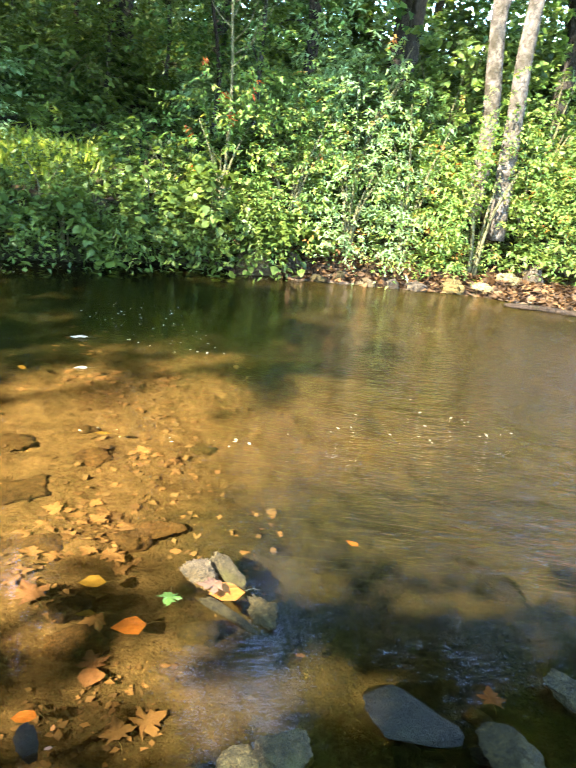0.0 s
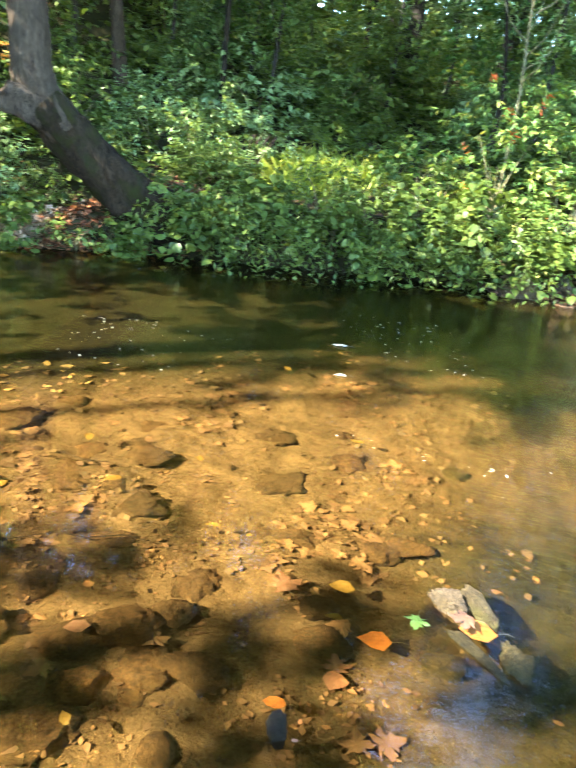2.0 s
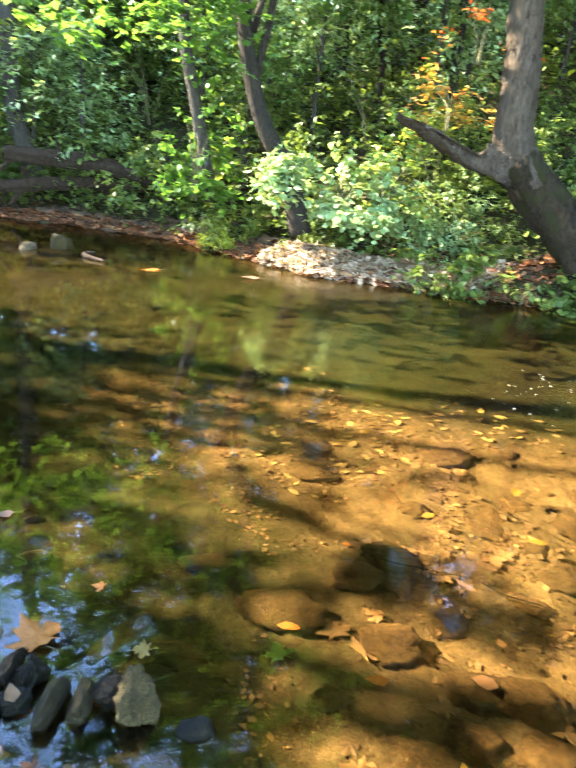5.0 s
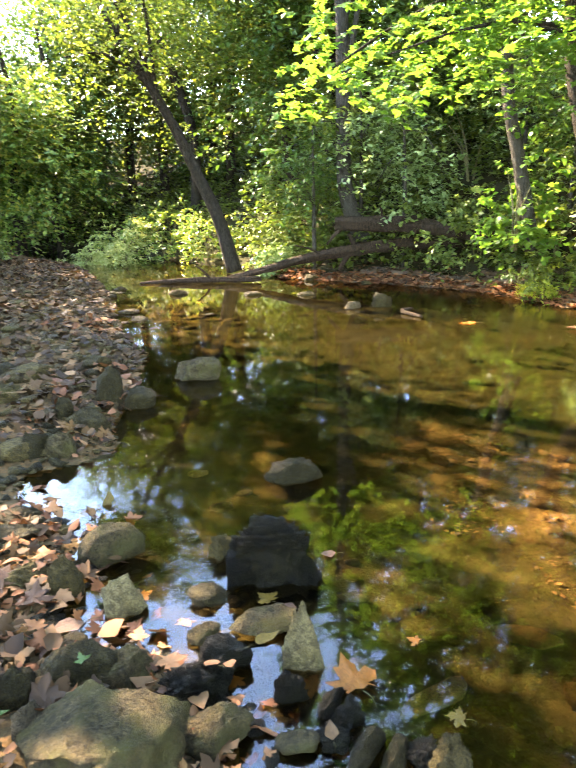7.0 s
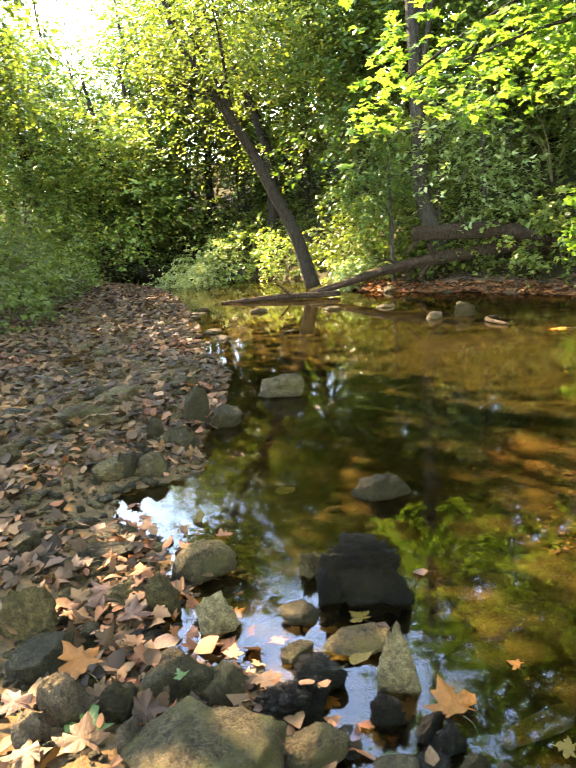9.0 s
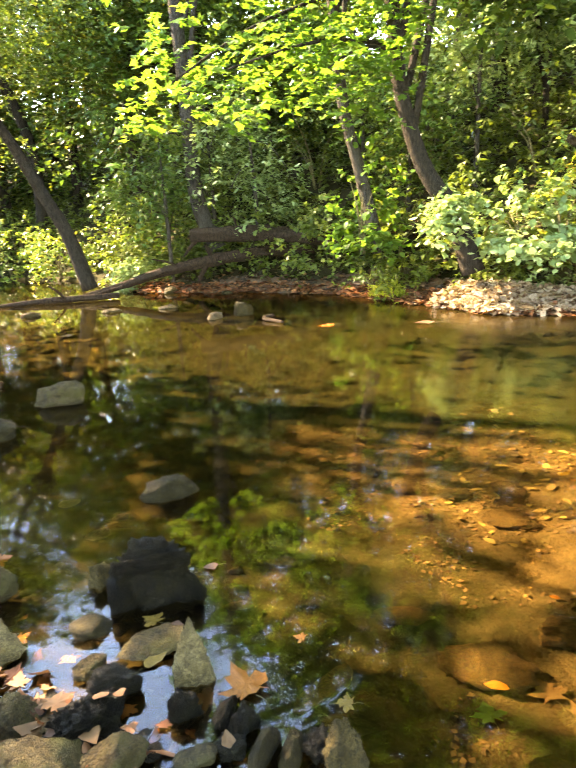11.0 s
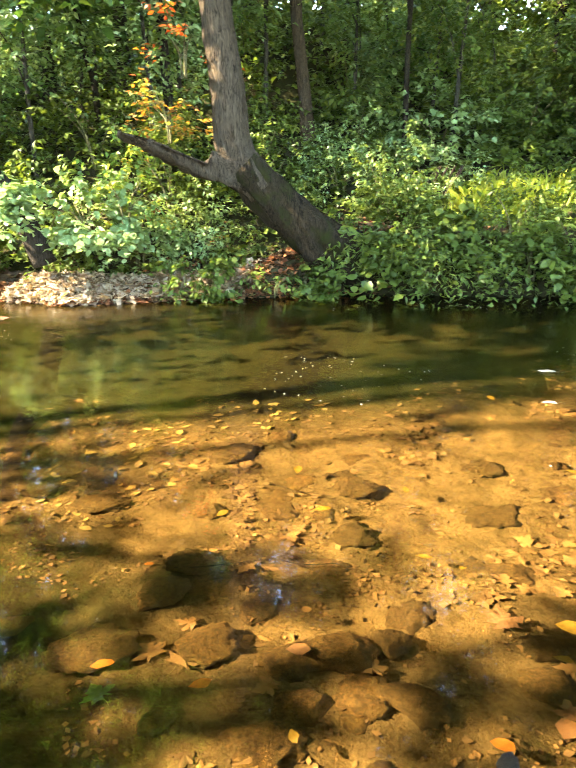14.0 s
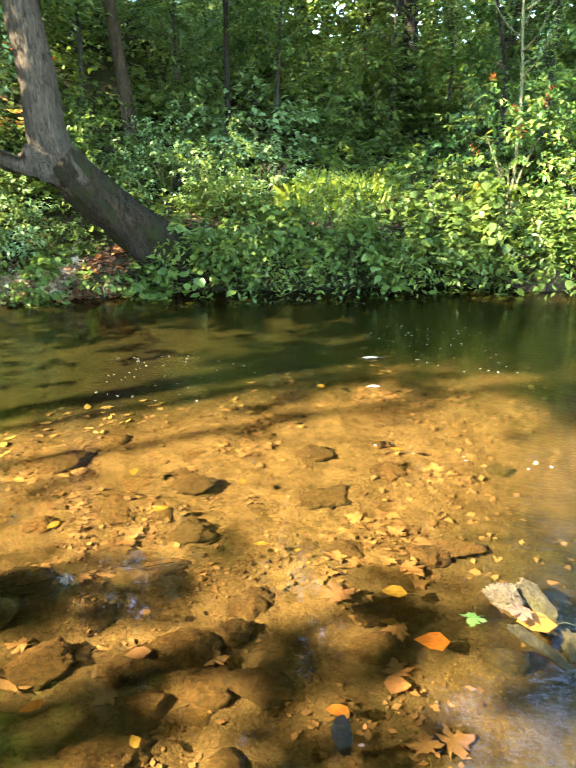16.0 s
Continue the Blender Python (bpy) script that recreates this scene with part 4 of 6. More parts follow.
         "tall tree added to close the sky over the stream", 860 + k, blobs=26, blob=0.8, twig=0.6)

# ---- trees of the near bank, upstream and behind the camera ----
# those out of view are added, crowns set to shade bar and pool
for k, (x, y, h, r, wide) in enumerate(((-11.2, -8.4, 9.0, 0.2, 2.3), (-14.5, -9.4, 9.5, 0.22, 2.5), (-18.0, -9.8, 9.5, 0.2, 2.6), (-8.1, -6.1, 10.0, 0.16, 1.6), (-10.3, -6.0, 9.8, 0.16, 1.5), (-22.0, -13.0, 11, 0.2, 3.2),
                                        (-2.0, -8.5, 10, 0.2, 2.4), (4.5, -7.0, 11, 0.2, 3.0), (11.0, -5.5, 12, 0.2, 3.0), (-13.0, -14.5, 11, 0.25, 3.0), (-18.5, -15.0, 12, 0.25, 3.4))):
    z = ground(x, y)
    tree("tree", [(x, y, z), (x + 0.1, y + 0.1, z + 2), (x + 0.1, y + 0.3, z + 4), (x, y + 0.4, z + h * 0.9)], [r, r * 0.85, r * 0.7, 0.04],
         (x, y + 0.3, z + h * 0.58, wide, wide, h * 0.32), {3: 400, 4: 480}.get(k, 820 if x < -7 else 520), 0.17, FLAKE, BARK_DARK, LEAF_BUSH, "tall leafy tree on the near bank", 140 + k, blobs=16, blob=1.1, twig=0.7)
# three unseen trees, added only for the shade their crowns cast
tree("tree", [(-12.6, -8.4, ground(-12.6, -8.4)), (-12.7, -8.0, 4.0), (-12.4, -6.6, 8.5), (-11.8, -5.0, 12.8)], [0.24, 0.2, 0.15, 0.05], (-11.5, -4.3, 13.2, 1.5, 2.0, 0.9), 400, 0.2, FLAKE, BARK_DARK, LEAF_CROWN,
     "unseen leafy tree added to shade mid-stream and the far bank", 162, blobs=26, blob=0.75, twig=0.5)
tree("tree", [(-6.3, -7.2, ground(-6.3, -7.2)), (-6.3, -6.6, 2.6), (-6.2, -5.6, 4.8), (-6.0, -4.6, 7.2)], [0.15, 0.13, 0.1, 0.03], (-6.2, -4.5, 6.6, 1.4, 1.0, 0.7), 60, 0.18, FLAKE, BARK_DARK, LEAF_CROWN,
     "unseen leafy tree added to shade the near shore", 161, blobs=12, blob=0.6, twig=0.4)
tree("tree", [(-3.4, -6.6, ground(-3.4, -6.6)), (-3.5, -6.0, 2.5), (-3.8, -5.0, 4.6), (-4.0, -4.2, 7.0)], [0.15, 0.13, 0.1, 0.03], (-3.75, -3.9, 6.2, 1.1, 1.0, 0.7), 300, 0.18, FLAKE, BARK_DARK, LEAF_CROWN,
     "unseen leafy tree added to shade the near shore", 160, blobs=12, blob=0.6, twig=0.4)
for k, (x, y, h) in enumerate(((-27.5, -3.0, 10), (-30.5, -8.0, 12), (-33.0, -12.5, 13), (-29.0, -13.5, 11), (-35.0, -7.0, 14), (-24.5, -0.3, 12), (-27.5, -1.0, 14), (-37.0, -16.0, 12), (-21.0, 1.5, 12), (-18.5, 2.5, 11), (-24.0, -10.6, 10.5), (-27.5, -7.4, 8.4), (-25.2, -8.2, 7.4), (-29.5, -4.6, 10.5), (-31.0, -10.6, 9.6))):
    z = ground(x, y)
    tree("tree", [(x, y, z), (x + 0.1, y, z + 2), (x - 0.3, y + 0.2, z + 5), (x, y, z + h)], [0.2, 0.17, 0.13, 0.04],
         (x, y, z + h * 0.50, 3.0, 3.0, h * 0.46), 1600, 0.19, FLAKE, BARK_DARK, LEAF_SUNNY if k == 12 else LEAF_YELLOW if k % 4 == 0 else LEAF_CROWN, "sunlit yellow-green tree upstream" if k % 4 == 0 else "leafy green tree upstream", 170 + k, blobs=34, blob=1.3, twig=0.8)

# ---- bushes of the far bank ----
_slope = np.random.RandomState(55)
RED_TIPS = "orange-red turned leaves"
# sunny shrubs round the pale trunks, many in the leaf colour lightened for sun
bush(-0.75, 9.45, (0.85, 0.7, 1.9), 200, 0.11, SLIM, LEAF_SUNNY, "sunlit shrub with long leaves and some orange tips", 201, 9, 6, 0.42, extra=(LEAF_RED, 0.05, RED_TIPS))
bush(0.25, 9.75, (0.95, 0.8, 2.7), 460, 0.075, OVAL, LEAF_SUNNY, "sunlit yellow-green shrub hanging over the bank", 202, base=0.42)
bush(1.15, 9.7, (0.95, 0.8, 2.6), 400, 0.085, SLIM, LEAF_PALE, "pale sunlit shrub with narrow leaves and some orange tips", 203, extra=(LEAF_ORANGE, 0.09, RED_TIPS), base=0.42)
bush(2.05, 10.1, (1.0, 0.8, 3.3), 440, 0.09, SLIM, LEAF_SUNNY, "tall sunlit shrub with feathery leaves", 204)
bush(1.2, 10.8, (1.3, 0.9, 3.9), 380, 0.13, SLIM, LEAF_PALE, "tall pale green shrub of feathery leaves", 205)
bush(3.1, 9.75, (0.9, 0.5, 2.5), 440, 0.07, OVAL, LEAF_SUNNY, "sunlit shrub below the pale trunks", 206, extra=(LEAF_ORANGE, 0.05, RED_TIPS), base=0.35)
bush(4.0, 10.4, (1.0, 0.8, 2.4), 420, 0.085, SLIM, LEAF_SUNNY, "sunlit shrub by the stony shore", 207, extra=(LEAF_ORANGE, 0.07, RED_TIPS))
bush(4.9, 10.2, (1.1, 0.9, 2.8), 300, 0.12, OVAL, LEAF_BUSH, "green shrub by the stony shore", 208)
bush(0.0, 11.0, (1.2, 0.9, 2.7), 320, 0.11, OVAL, LEAF_BUSH, "tall green shrub on the bank", 209)
bush(2.7, 11.8, (1.5, 0.9, 4.2), 380, 0.14, OVAL, LEAF_BUSH, "tall green shrub behind the pale trunks", 210)
bush(4.6, 11.9, (1.5, 0.9, 4.0), 380, 0.14, OVAL, LEAF_BUSH, "tall green shrub behind the pale trunks", 211)
# shaded plants that hang over the cut bank; the darker leaf colour holds the shade
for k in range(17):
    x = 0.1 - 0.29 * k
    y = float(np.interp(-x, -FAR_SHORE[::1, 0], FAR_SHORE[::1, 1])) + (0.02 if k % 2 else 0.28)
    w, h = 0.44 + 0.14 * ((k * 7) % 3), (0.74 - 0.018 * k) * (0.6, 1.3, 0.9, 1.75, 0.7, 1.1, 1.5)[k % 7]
    bush(x, y, (w, w * 0.9, h), 78 + 22 * (k % 3), (0.135, 0.10, 0.095)[k % 3], (BROAD, SLIM, OVAL)[k % 3], LEAF_SHADED, "leafy plants hanging over the shaded bank", 220 + k, 9, 4, 0.34 + 0.05 * (k % 4), 1.3, base=0.36 if k % 2 else 0.62)
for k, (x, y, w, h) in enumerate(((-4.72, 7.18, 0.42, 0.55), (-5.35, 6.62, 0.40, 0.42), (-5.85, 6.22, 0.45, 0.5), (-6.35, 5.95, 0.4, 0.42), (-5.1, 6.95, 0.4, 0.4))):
    bush(x, y, (w, w * 0.8, h), 70, 0.10, (BROAD, OVAL)[k % 2], LEAF_SHADED, "low leafy plants round the foot of the leaning tree", 2300 + k, 8, 4, 0.28, 0.9)
bush(-1.6, 10.2, (0.9, 0.7, 1.2), 170, 0.12, OVAL, LEAF_BUSH, "green shrub at the edge of the clearing", 230)
bush(-2.1, 10.9, (0.7, 0.6, 0.9), 150, 0.11, OVAL, LEAF_SUNNY, "green shrub at the edge of the clearing", 231)
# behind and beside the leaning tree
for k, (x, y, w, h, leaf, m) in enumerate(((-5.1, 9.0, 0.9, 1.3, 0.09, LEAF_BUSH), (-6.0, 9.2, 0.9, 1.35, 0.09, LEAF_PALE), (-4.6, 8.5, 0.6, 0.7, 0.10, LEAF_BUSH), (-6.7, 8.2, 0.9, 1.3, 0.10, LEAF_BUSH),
                                           (-6.35, 7.15, 0.7, 1.0, 0.09, LEAF_BUSH), (-6.8, 6.75, 0.7, 1.1, 0.10, LEAF_PALE), (-7.5, 6.2, 0.75, 1.3, 0.11, LEAF_PALE), (-7.6, 7.0, 1.0, 1.9, 0.11, LEAF_SHADED),
                                           (-8.6, 7.6, 1.2, 2.2, 0.12, LEAF_SHADED), (-7.3, 8.8, 1.1, 1.8, 0.12, LEAF_SHADED), (-5.0, 10.2, 0.9, 1.0, 0.10, LEAF_PALE))):
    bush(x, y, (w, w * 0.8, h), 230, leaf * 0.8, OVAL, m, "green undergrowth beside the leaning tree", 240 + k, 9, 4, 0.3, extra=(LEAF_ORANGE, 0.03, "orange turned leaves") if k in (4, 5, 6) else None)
for k in range(22):
    a = _slope.uniform(-8.5, 3.0)
    b = 11.6 + 0.28 * k - 0.3 * a * (a < 0) * 0.2
    bush(a, b, (_slope.uniform(0.9, 1.4), 0.9, _slope.uniform(1.1, 2.1)), 190, 0.15, OVAL, (LEAF_BUSH, LEAF_PALE, LEAF_SHADED)[k % 3], "leafy shrub on the wooded slope", 600 + k, 8, 4, 0.4, group="slope shrubs")
# young trees under the canopy, their leaves in tiers
for k in range(26):
    a = radians(4 + 3.2 * k + _slope.uniform(-1.5, 1.5))
    d = _slope.uniform(11.5, 17.5)
    x, y, h = -d * math.sin(a), d * math.cos(a), _slope.uniform(2.6, 4.4)
    z = ground(x, y)
    if in_stream(np.array([x]), np.array([y]))[0] or math.hypot(x + 3.7, y - 10.4) < 2.2:
        continue
    tree("tree", [(x, y, z), (x + 0.1, y, z + 0.4 * h), (x + _slope.uniform(-.3, .3), y, z + h)], [0.05, 0.04, 0.012], (x, y, z + 0.62 * h, 1.2, 1.2, 0.36 * h), 210, 0.14, OVAL, BARK_GREY,
         (LEAF_BUSH, LEAF_CROWN, LEAF_PALE)[k % 3], "young understorey tree with tiers of small leaves", 640 + k, limbs=6, blobs=15, blob=0.5, twig=0.45, group="understorey trees")
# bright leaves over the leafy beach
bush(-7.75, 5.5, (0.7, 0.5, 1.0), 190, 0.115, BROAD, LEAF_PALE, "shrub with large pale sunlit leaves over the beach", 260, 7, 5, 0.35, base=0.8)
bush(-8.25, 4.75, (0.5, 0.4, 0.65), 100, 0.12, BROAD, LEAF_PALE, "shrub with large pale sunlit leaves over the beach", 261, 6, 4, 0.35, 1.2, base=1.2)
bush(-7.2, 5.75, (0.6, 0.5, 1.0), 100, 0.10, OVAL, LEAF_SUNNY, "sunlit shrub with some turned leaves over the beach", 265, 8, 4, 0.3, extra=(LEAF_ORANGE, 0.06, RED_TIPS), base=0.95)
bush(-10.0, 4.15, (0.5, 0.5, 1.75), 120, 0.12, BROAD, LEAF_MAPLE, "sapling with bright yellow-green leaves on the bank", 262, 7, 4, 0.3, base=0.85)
bush(-9.7, 4.25, (0.5, 0.45, 0.7), 60, 0.11, OVAL, LEAF_SHADED, "dark green undergrowth on the bank", 264, 7, 4, 0.3)
bush(-9.0, 5.6, (1.1, 0.9, 1.6), 210, 0.12, OVAL, LEAF_SHADED, "dark green undergrowth on the bank", 263)
for k, (x, y, w, h, m) in enumerate(((-10.9, 5.2, 1.2, 1.6, LEAF_SHADED), (-12.2, 4.4, 1.3, 1.5, LEAF_BUSH), (-13.3, 3.6, 1.2, 1.3, LEAF_BUSH), (-14.3, 1.9, 0.9, 0.9, LEAF_BUSH), (-15.3, 1.6, 1.2, 1.2, LEAF_SHADED),
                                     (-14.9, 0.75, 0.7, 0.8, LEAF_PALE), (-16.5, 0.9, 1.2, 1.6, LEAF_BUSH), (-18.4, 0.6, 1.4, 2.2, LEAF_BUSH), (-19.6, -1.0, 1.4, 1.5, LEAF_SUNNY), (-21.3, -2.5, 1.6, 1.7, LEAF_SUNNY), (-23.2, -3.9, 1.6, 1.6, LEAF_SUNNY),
                                     (-23.0, -2.4, 1.6, 2.2, LEAF_BUSH), (-12.0, 6.5, 1.6, 2.4, LEAF_SHADED), (-14.5, 5.0, 1.6, 2.6, LEAF_SHADED), (-17.0, 3.0, 1.8, 3.0, LEAF_SHADED), (-10.0, 7.5, 1.5, 2.4, LEAF_SHADED))):
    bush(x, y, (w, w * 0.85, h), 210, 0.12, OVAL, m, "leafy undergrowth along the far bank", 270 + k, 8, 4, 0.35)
# near bank beside the gravel bar, far end of the reach, and thickets along the crest
for k in range(17):
    a = radians(-32 + 4.5 * k)
    if k in (15,):
        continue
    d = 20.5 + (k * 7) % 4
    bush(-d * math.sin(a), d * math.cos(a), (2.0, 1.4, 2.6 + (k * 5) % 3 * 0.5), 300, 0.26, FLAKE, (LEAF_SHADED, LEAF_BUSH, LEAF_SHADED)[k % 3], "dense thicket along the crest of the slope", 380 + k, 8, 4, 0.6, group="far thickets")
for k in range(16):
    x, y = -33.0 - 4 * ((k * 5) % 3), -24.0 + 1.9 * k
    bush(x, y, (2.6, 2.2, 2.6 + (k * 3) % 4), 330, 0.30, FLAKE, (LEAF_SHADED, LEAF_BUSH, LEAF_YELLOW)[k % 3], "dense thicket at the far bend of the stream", 350 + k, 8, 4, 0.7, group="far thickets")
for k, (x, y, w, h, m) in enumerate(((-10.5, -5.6, 1.2, 1.3, LEAF_SHADED), (-12.5, -6.3, 1.3, 3.2, LEAF_SHADED), (-14.5, -6.8, 1.3, 4.2, LEAF_SHADED), (-16.5, -7.2, 1.3, 3.2, LEAF_SHADED), (-18.3, -7.4, 1.2, 1.2, LEAF_BUSH),
                                     (-20.5, -8.2, 1.2, 1.1, LEAF_SUNNY), (-23.0, -9.6, 1.5, 1.6, LEAF_BUSH), (-13.0, -7.8, 1.8, 5.0, LEAF_SHADED), (-16.0, -8.8, 2.0, 5.4, LEAF_SHADED), (-10.5, -7.2, 1.6, 2.4, LEAF_SHADED),
                                     (-32.0, -10.5, 2.0, 1.8, LEAF_SHADED), (-33.5, -7.5, 2.2, 2.0, LEAF_SHADED), (-30.0, -6.5, 2.0, 2.2, LEAF_BUSH))):
    bush(x, y, (w, w * 0.85, h), 210, 0.13, OVAL, m, "shaded leafy bush on the near bank", 300 + k, 8, 4, 0.4)

# fern-like bush in the full sun at the bend, grass at the waterline
bush(-19.75, -3.6, (1.2, 1.0, 1.35), 330, 0.12, SLIM, LEAF_FERN, "feathery pale bush in full sun at the waterside", 340, 9, 5, 0.4, 1.0)
bush(-19.6, -4.7, (0.8, 0.7, 0.7), 200, 0.12, SLIM, LEAF_FERN, "feathery pale bush in full sun at the waterside", 341, 9, 5, 0.4, 1.0)
bush(-9.35, 4.3, (0.28, 0.22, 0.22), 70, 0.10, SLIM, LEAF_GRASS, "small tuft of bright grass at the waterline", 342, 6, 2, 0.12, name="grass_tuft", category="grass", base=0.05, group="", pitch=(0.2, 1.3))
# orange sapling and other turned leaves
bush(-6.75, 6.6, (0.55, 0.45, 0.8), 26, 0.10, OVAL, LEAF_RED, "sapling top with scattered red and orange leaves", 331, 6, 3, 0.35, name="sapling", category="sapling", base=2.95, group="saplings", pitch=(-0.5, 0.2))
bush(-7.05, 6.55, (0.6, 0.5, 0.75), 48, 0.11, OVAL, LEAF_ORANGE, "small sapling with orange and yellow autumn leaves", 330, 7, 3, 0.3, name="sapling", category="sapling", base=2.15, group="saplings", pitch=(-0.5, 0.2))


def bare_sapling():
    """A thin sapling whose upright twigs carry a few small leaves."""
    ob = thing("sapling", pose(-0.72, 9.6, 1.0), "thin sapling with upright twigs above the shrubs", "sapling", "saplings")
    tube_part("stem", [(0, 0, -0.2), (0.02, 0, 1.3), (-0.05, 0, 2.3), (-0.1, 0, 3.4)], [0.026, 0.022, 0.017, 0.008], STALK, ob, sides=7)
    rng = np.random.RandomState(8)
    tips = []
    for k in range(9):
        a, h = rng.uniform(0, 6.28), 1.6 + 0.16 * k
        tip = (0.55 * math.cos(a), 0.4 * math.sin(a), h + 0.75)
        tube_part("twig", [(-0.02, 0, h), (0.3 * math.cos(a), 0.2 * math.sin(a), h + 0.25), tip], [0.012, 0.008, 0.003], STALK, ob, sides=5)
        tips += [((0.1 + 0.45 * s) * math.cos(a), (0.1 + 0.3 * s) * math.sin(a), h + 0.1 + 0.65 * s) for s in np.linspace(0.2, 1, 14)]
    part("leaves", leaves("leaves", tips, rng.uniform(0.05, 0.09, len(tips)), OVAL, rng), LEAF_PALE, ob)


bare_sapling()


def slope_cover():
    """The low plants of the wooded slopes, too many to count."""
    rng = np.random.RandomState(401)
    x, y = rng.uniform(-30, 10, 44000), rng.uniform(-12, 27, 44000)
    z, wet, beyond, far, near = land(x, y)
    clear = np.hypot((x + 3.6) / 0.75, (y - 10.3) / 0.9) < 1
    keep = ~wet & ~clear & np.where(beyond, (far > 0.7) & (far < 17), near > 4.6)
    x, y = x[keep], y[keep]
    z = grounds(x, y)
    far = far[keep]
    c = np.stack([x, y, z + rng.uniform(0.05, 0.5, len(x)) * (0.4 + 0.8 * np.array([noise.noise((a * 0.8, b * 0.8, 1)) + 0.5 for a, b in zip(x, y)]).clip(0, 1))], -1)
    aims = lumps(len(c), rng)
    places, yaw = sprays(c, aims, 6, 0.3, rng, 0.4)
    data = leaves("undergrowth", places, rng.uniform(0.07, 0.15, len(places)) * np.repeat(1 + 0.05 * far, 6), FLAKE, rng, (-0.9, 0.3), 0.5, yaw)
    data.materials.append(LEAF_SHADED)
    tagged(new("undergrowth", data), "low green undergrowth covering the wooded slopes", "undergrowth", kind="stuff")


slope_cover()


def grass_patch():
    rng = np.random.RandomState(402)
    n = 3600
    x, y = rng.normal(-3.55, 0.30, n), rng.normal(10.2, 0.40, n)
    z = grounds(x, y)
    data = leaves("grass", np.stack([x, y, z], -1), rng.uniform(0.12, 0.34, n), (SLIM[0] * np.array((0.35, 1, 1)), SLIM[1]), rng, (0.7, 1.5), 0.4)
    data.materials.append(LEAF_GRASS)
    tagged(new("grass", data), "sunlit patch of yellow-green grass in a clearing", "grass", kind="stuff")


grass_patch()
ob = thing("reed_clump", pose(-4.45, 9.5, ground(-4.45, 9.5)), "clump of grass with pale feathery seed heads", "grass")
_rng = np.random.RandomState(6)
for k in range(6):
    dx = _rng.uniform(-0.05, 0.4)
    tube_part("stalk", [(0.1 * k / 6, 0, 0), (dx * 0.6, 0, 0.35), (dx, 0, 0.55)], [0.006, 0.004, 0.003], STALK, ob, sides=5)
    tube_part("seed_head", [(dx, 0, 0.53), (dx + 0.05, 0, 0.62), (dx + 0.10, 0, 0.70)], [0.006, 0.018, 0.005], DEADWOOD, ob, "pale feathery seed head", 6)

# ---- fallen logs ----
def log(points, radii, material, label, seed, stubs=(), name="fallen_log"):
    o = np.array(points[0], float)
    ob = thing(name, pose(*o), label, "log", "fallen wood")
    tube_part("trunk", np.array(points) - o, radii, material, ob, sides=20, wobble=0.17, seed=seed)
    for k, (a, b, r) in enumerate(stubs):
        tube_part("branch_stub", [np.array(a) - o, (np.array(a) + np.array(b)) / 2 - o + np.array((0, 0, 0.03)), np.array(b) - o], [r, r * 0.8, r * 0.5], material, ob, sides=8, seed=seed + k + 1)
    return ob


log([(-11.6, 4.45, 0.86), (-12.30, 3.85, 0.95), (-12.67, 3.25, 1.05), (-12.85, 2.54, 1.10), (-12.99, 1.78, 1.12)], [0.10, 0.13, 0.15, 0.14, 0.12], DEADWOOD, "thick fallen tree trunk lying above the shore", 61,
    (((-12.8, 2.7, 1.12), (-12.72, 2.62, 1.42), 0.03), ((-12.95, 2.0, 1.1), (-13.0, 1.62, 0.72), 0.05)))
log([(-12.3, 4.2, 0.72), (-12.84, 3.45, 0.70), (-13.03, 2.67, 0.66), (-13.16, 1.93, 0.57), (-13.26, 1.17, 0.44), (-13.31, 0.38, 0.24), (-13.35, -0.5, 0.05)], [0.10, 0.12, 0.12, 0.11, 0.09, 0.07, 0.04], DEADWOOD,
    "long fallen log sloping down into the water", 62, (((-13.1, 2.2, 0.62), (-12.95, 2.05, 0.92), 0.06), ((-13.1, 2.15, 0.6), (-13.2, 1.9, 0.20), 0.07), ((-13.2, 1.6, 0.5), (-13.05, 1.0, 0.72), 0.025)))
log([(-13.2, 0.3, 0.07), (-13.4, -0.6, 0.07), (-13.6, -1.4, 0.04), (-13.7, -2.2, 0.01)], [0.05, 0.06, 0.06, 0.03], DEADWOOD, "drift branch lying in the shallow riffle", 63,
    (((-13.4, -0.7, 0.06), (-13.35, -1.0, 0.36), 0.03),), "drift_branch")
log([(-9.0, 2.3, 0.02), (-8.75, 2.1, 0.03), (-8.3, 2.25, 0.02)], [0.02, 0.03, 0.015], DEADWOOD, "drift branch caught on stones in mid-stream", 64, (), "drift_branch")
log([(3.3, 8.65, 0.02), (3.9, 8.5, 0.04), (4.6, 8.35, 0.02)], [0.03, 0.035, 0.02], DEADWOOD, "pale drift branch along the stony shore", 65, (), "drift_branch")

# ---- rocks ----
rock(-1.49, -0.50, (0.45, 0.38, 0.34), 106, STONE_MOSSY, "broad brown-grey slab beside the puddle", 500, z=0.06, sunk=0.35, rough=0.12, level=5, cuts=7, flat=0.5)
rock(-1.85, -0.50, (0.20, 0.18, 0.28), 123, STONE_MOSSY, "low gritty shelf of stone by the puddle", 5001, z=0.02, sunk=0.6, rough=0.12, level=5, flat=0.4)
rock(-1.83, -0.64, (0.25, 0.17, 0.18), 120, STONE_DARK, "smooth dark oval rock beside the puddle", 501, z=0.04, sunk=0.35, level=5, rough=0.07, cuts=5)
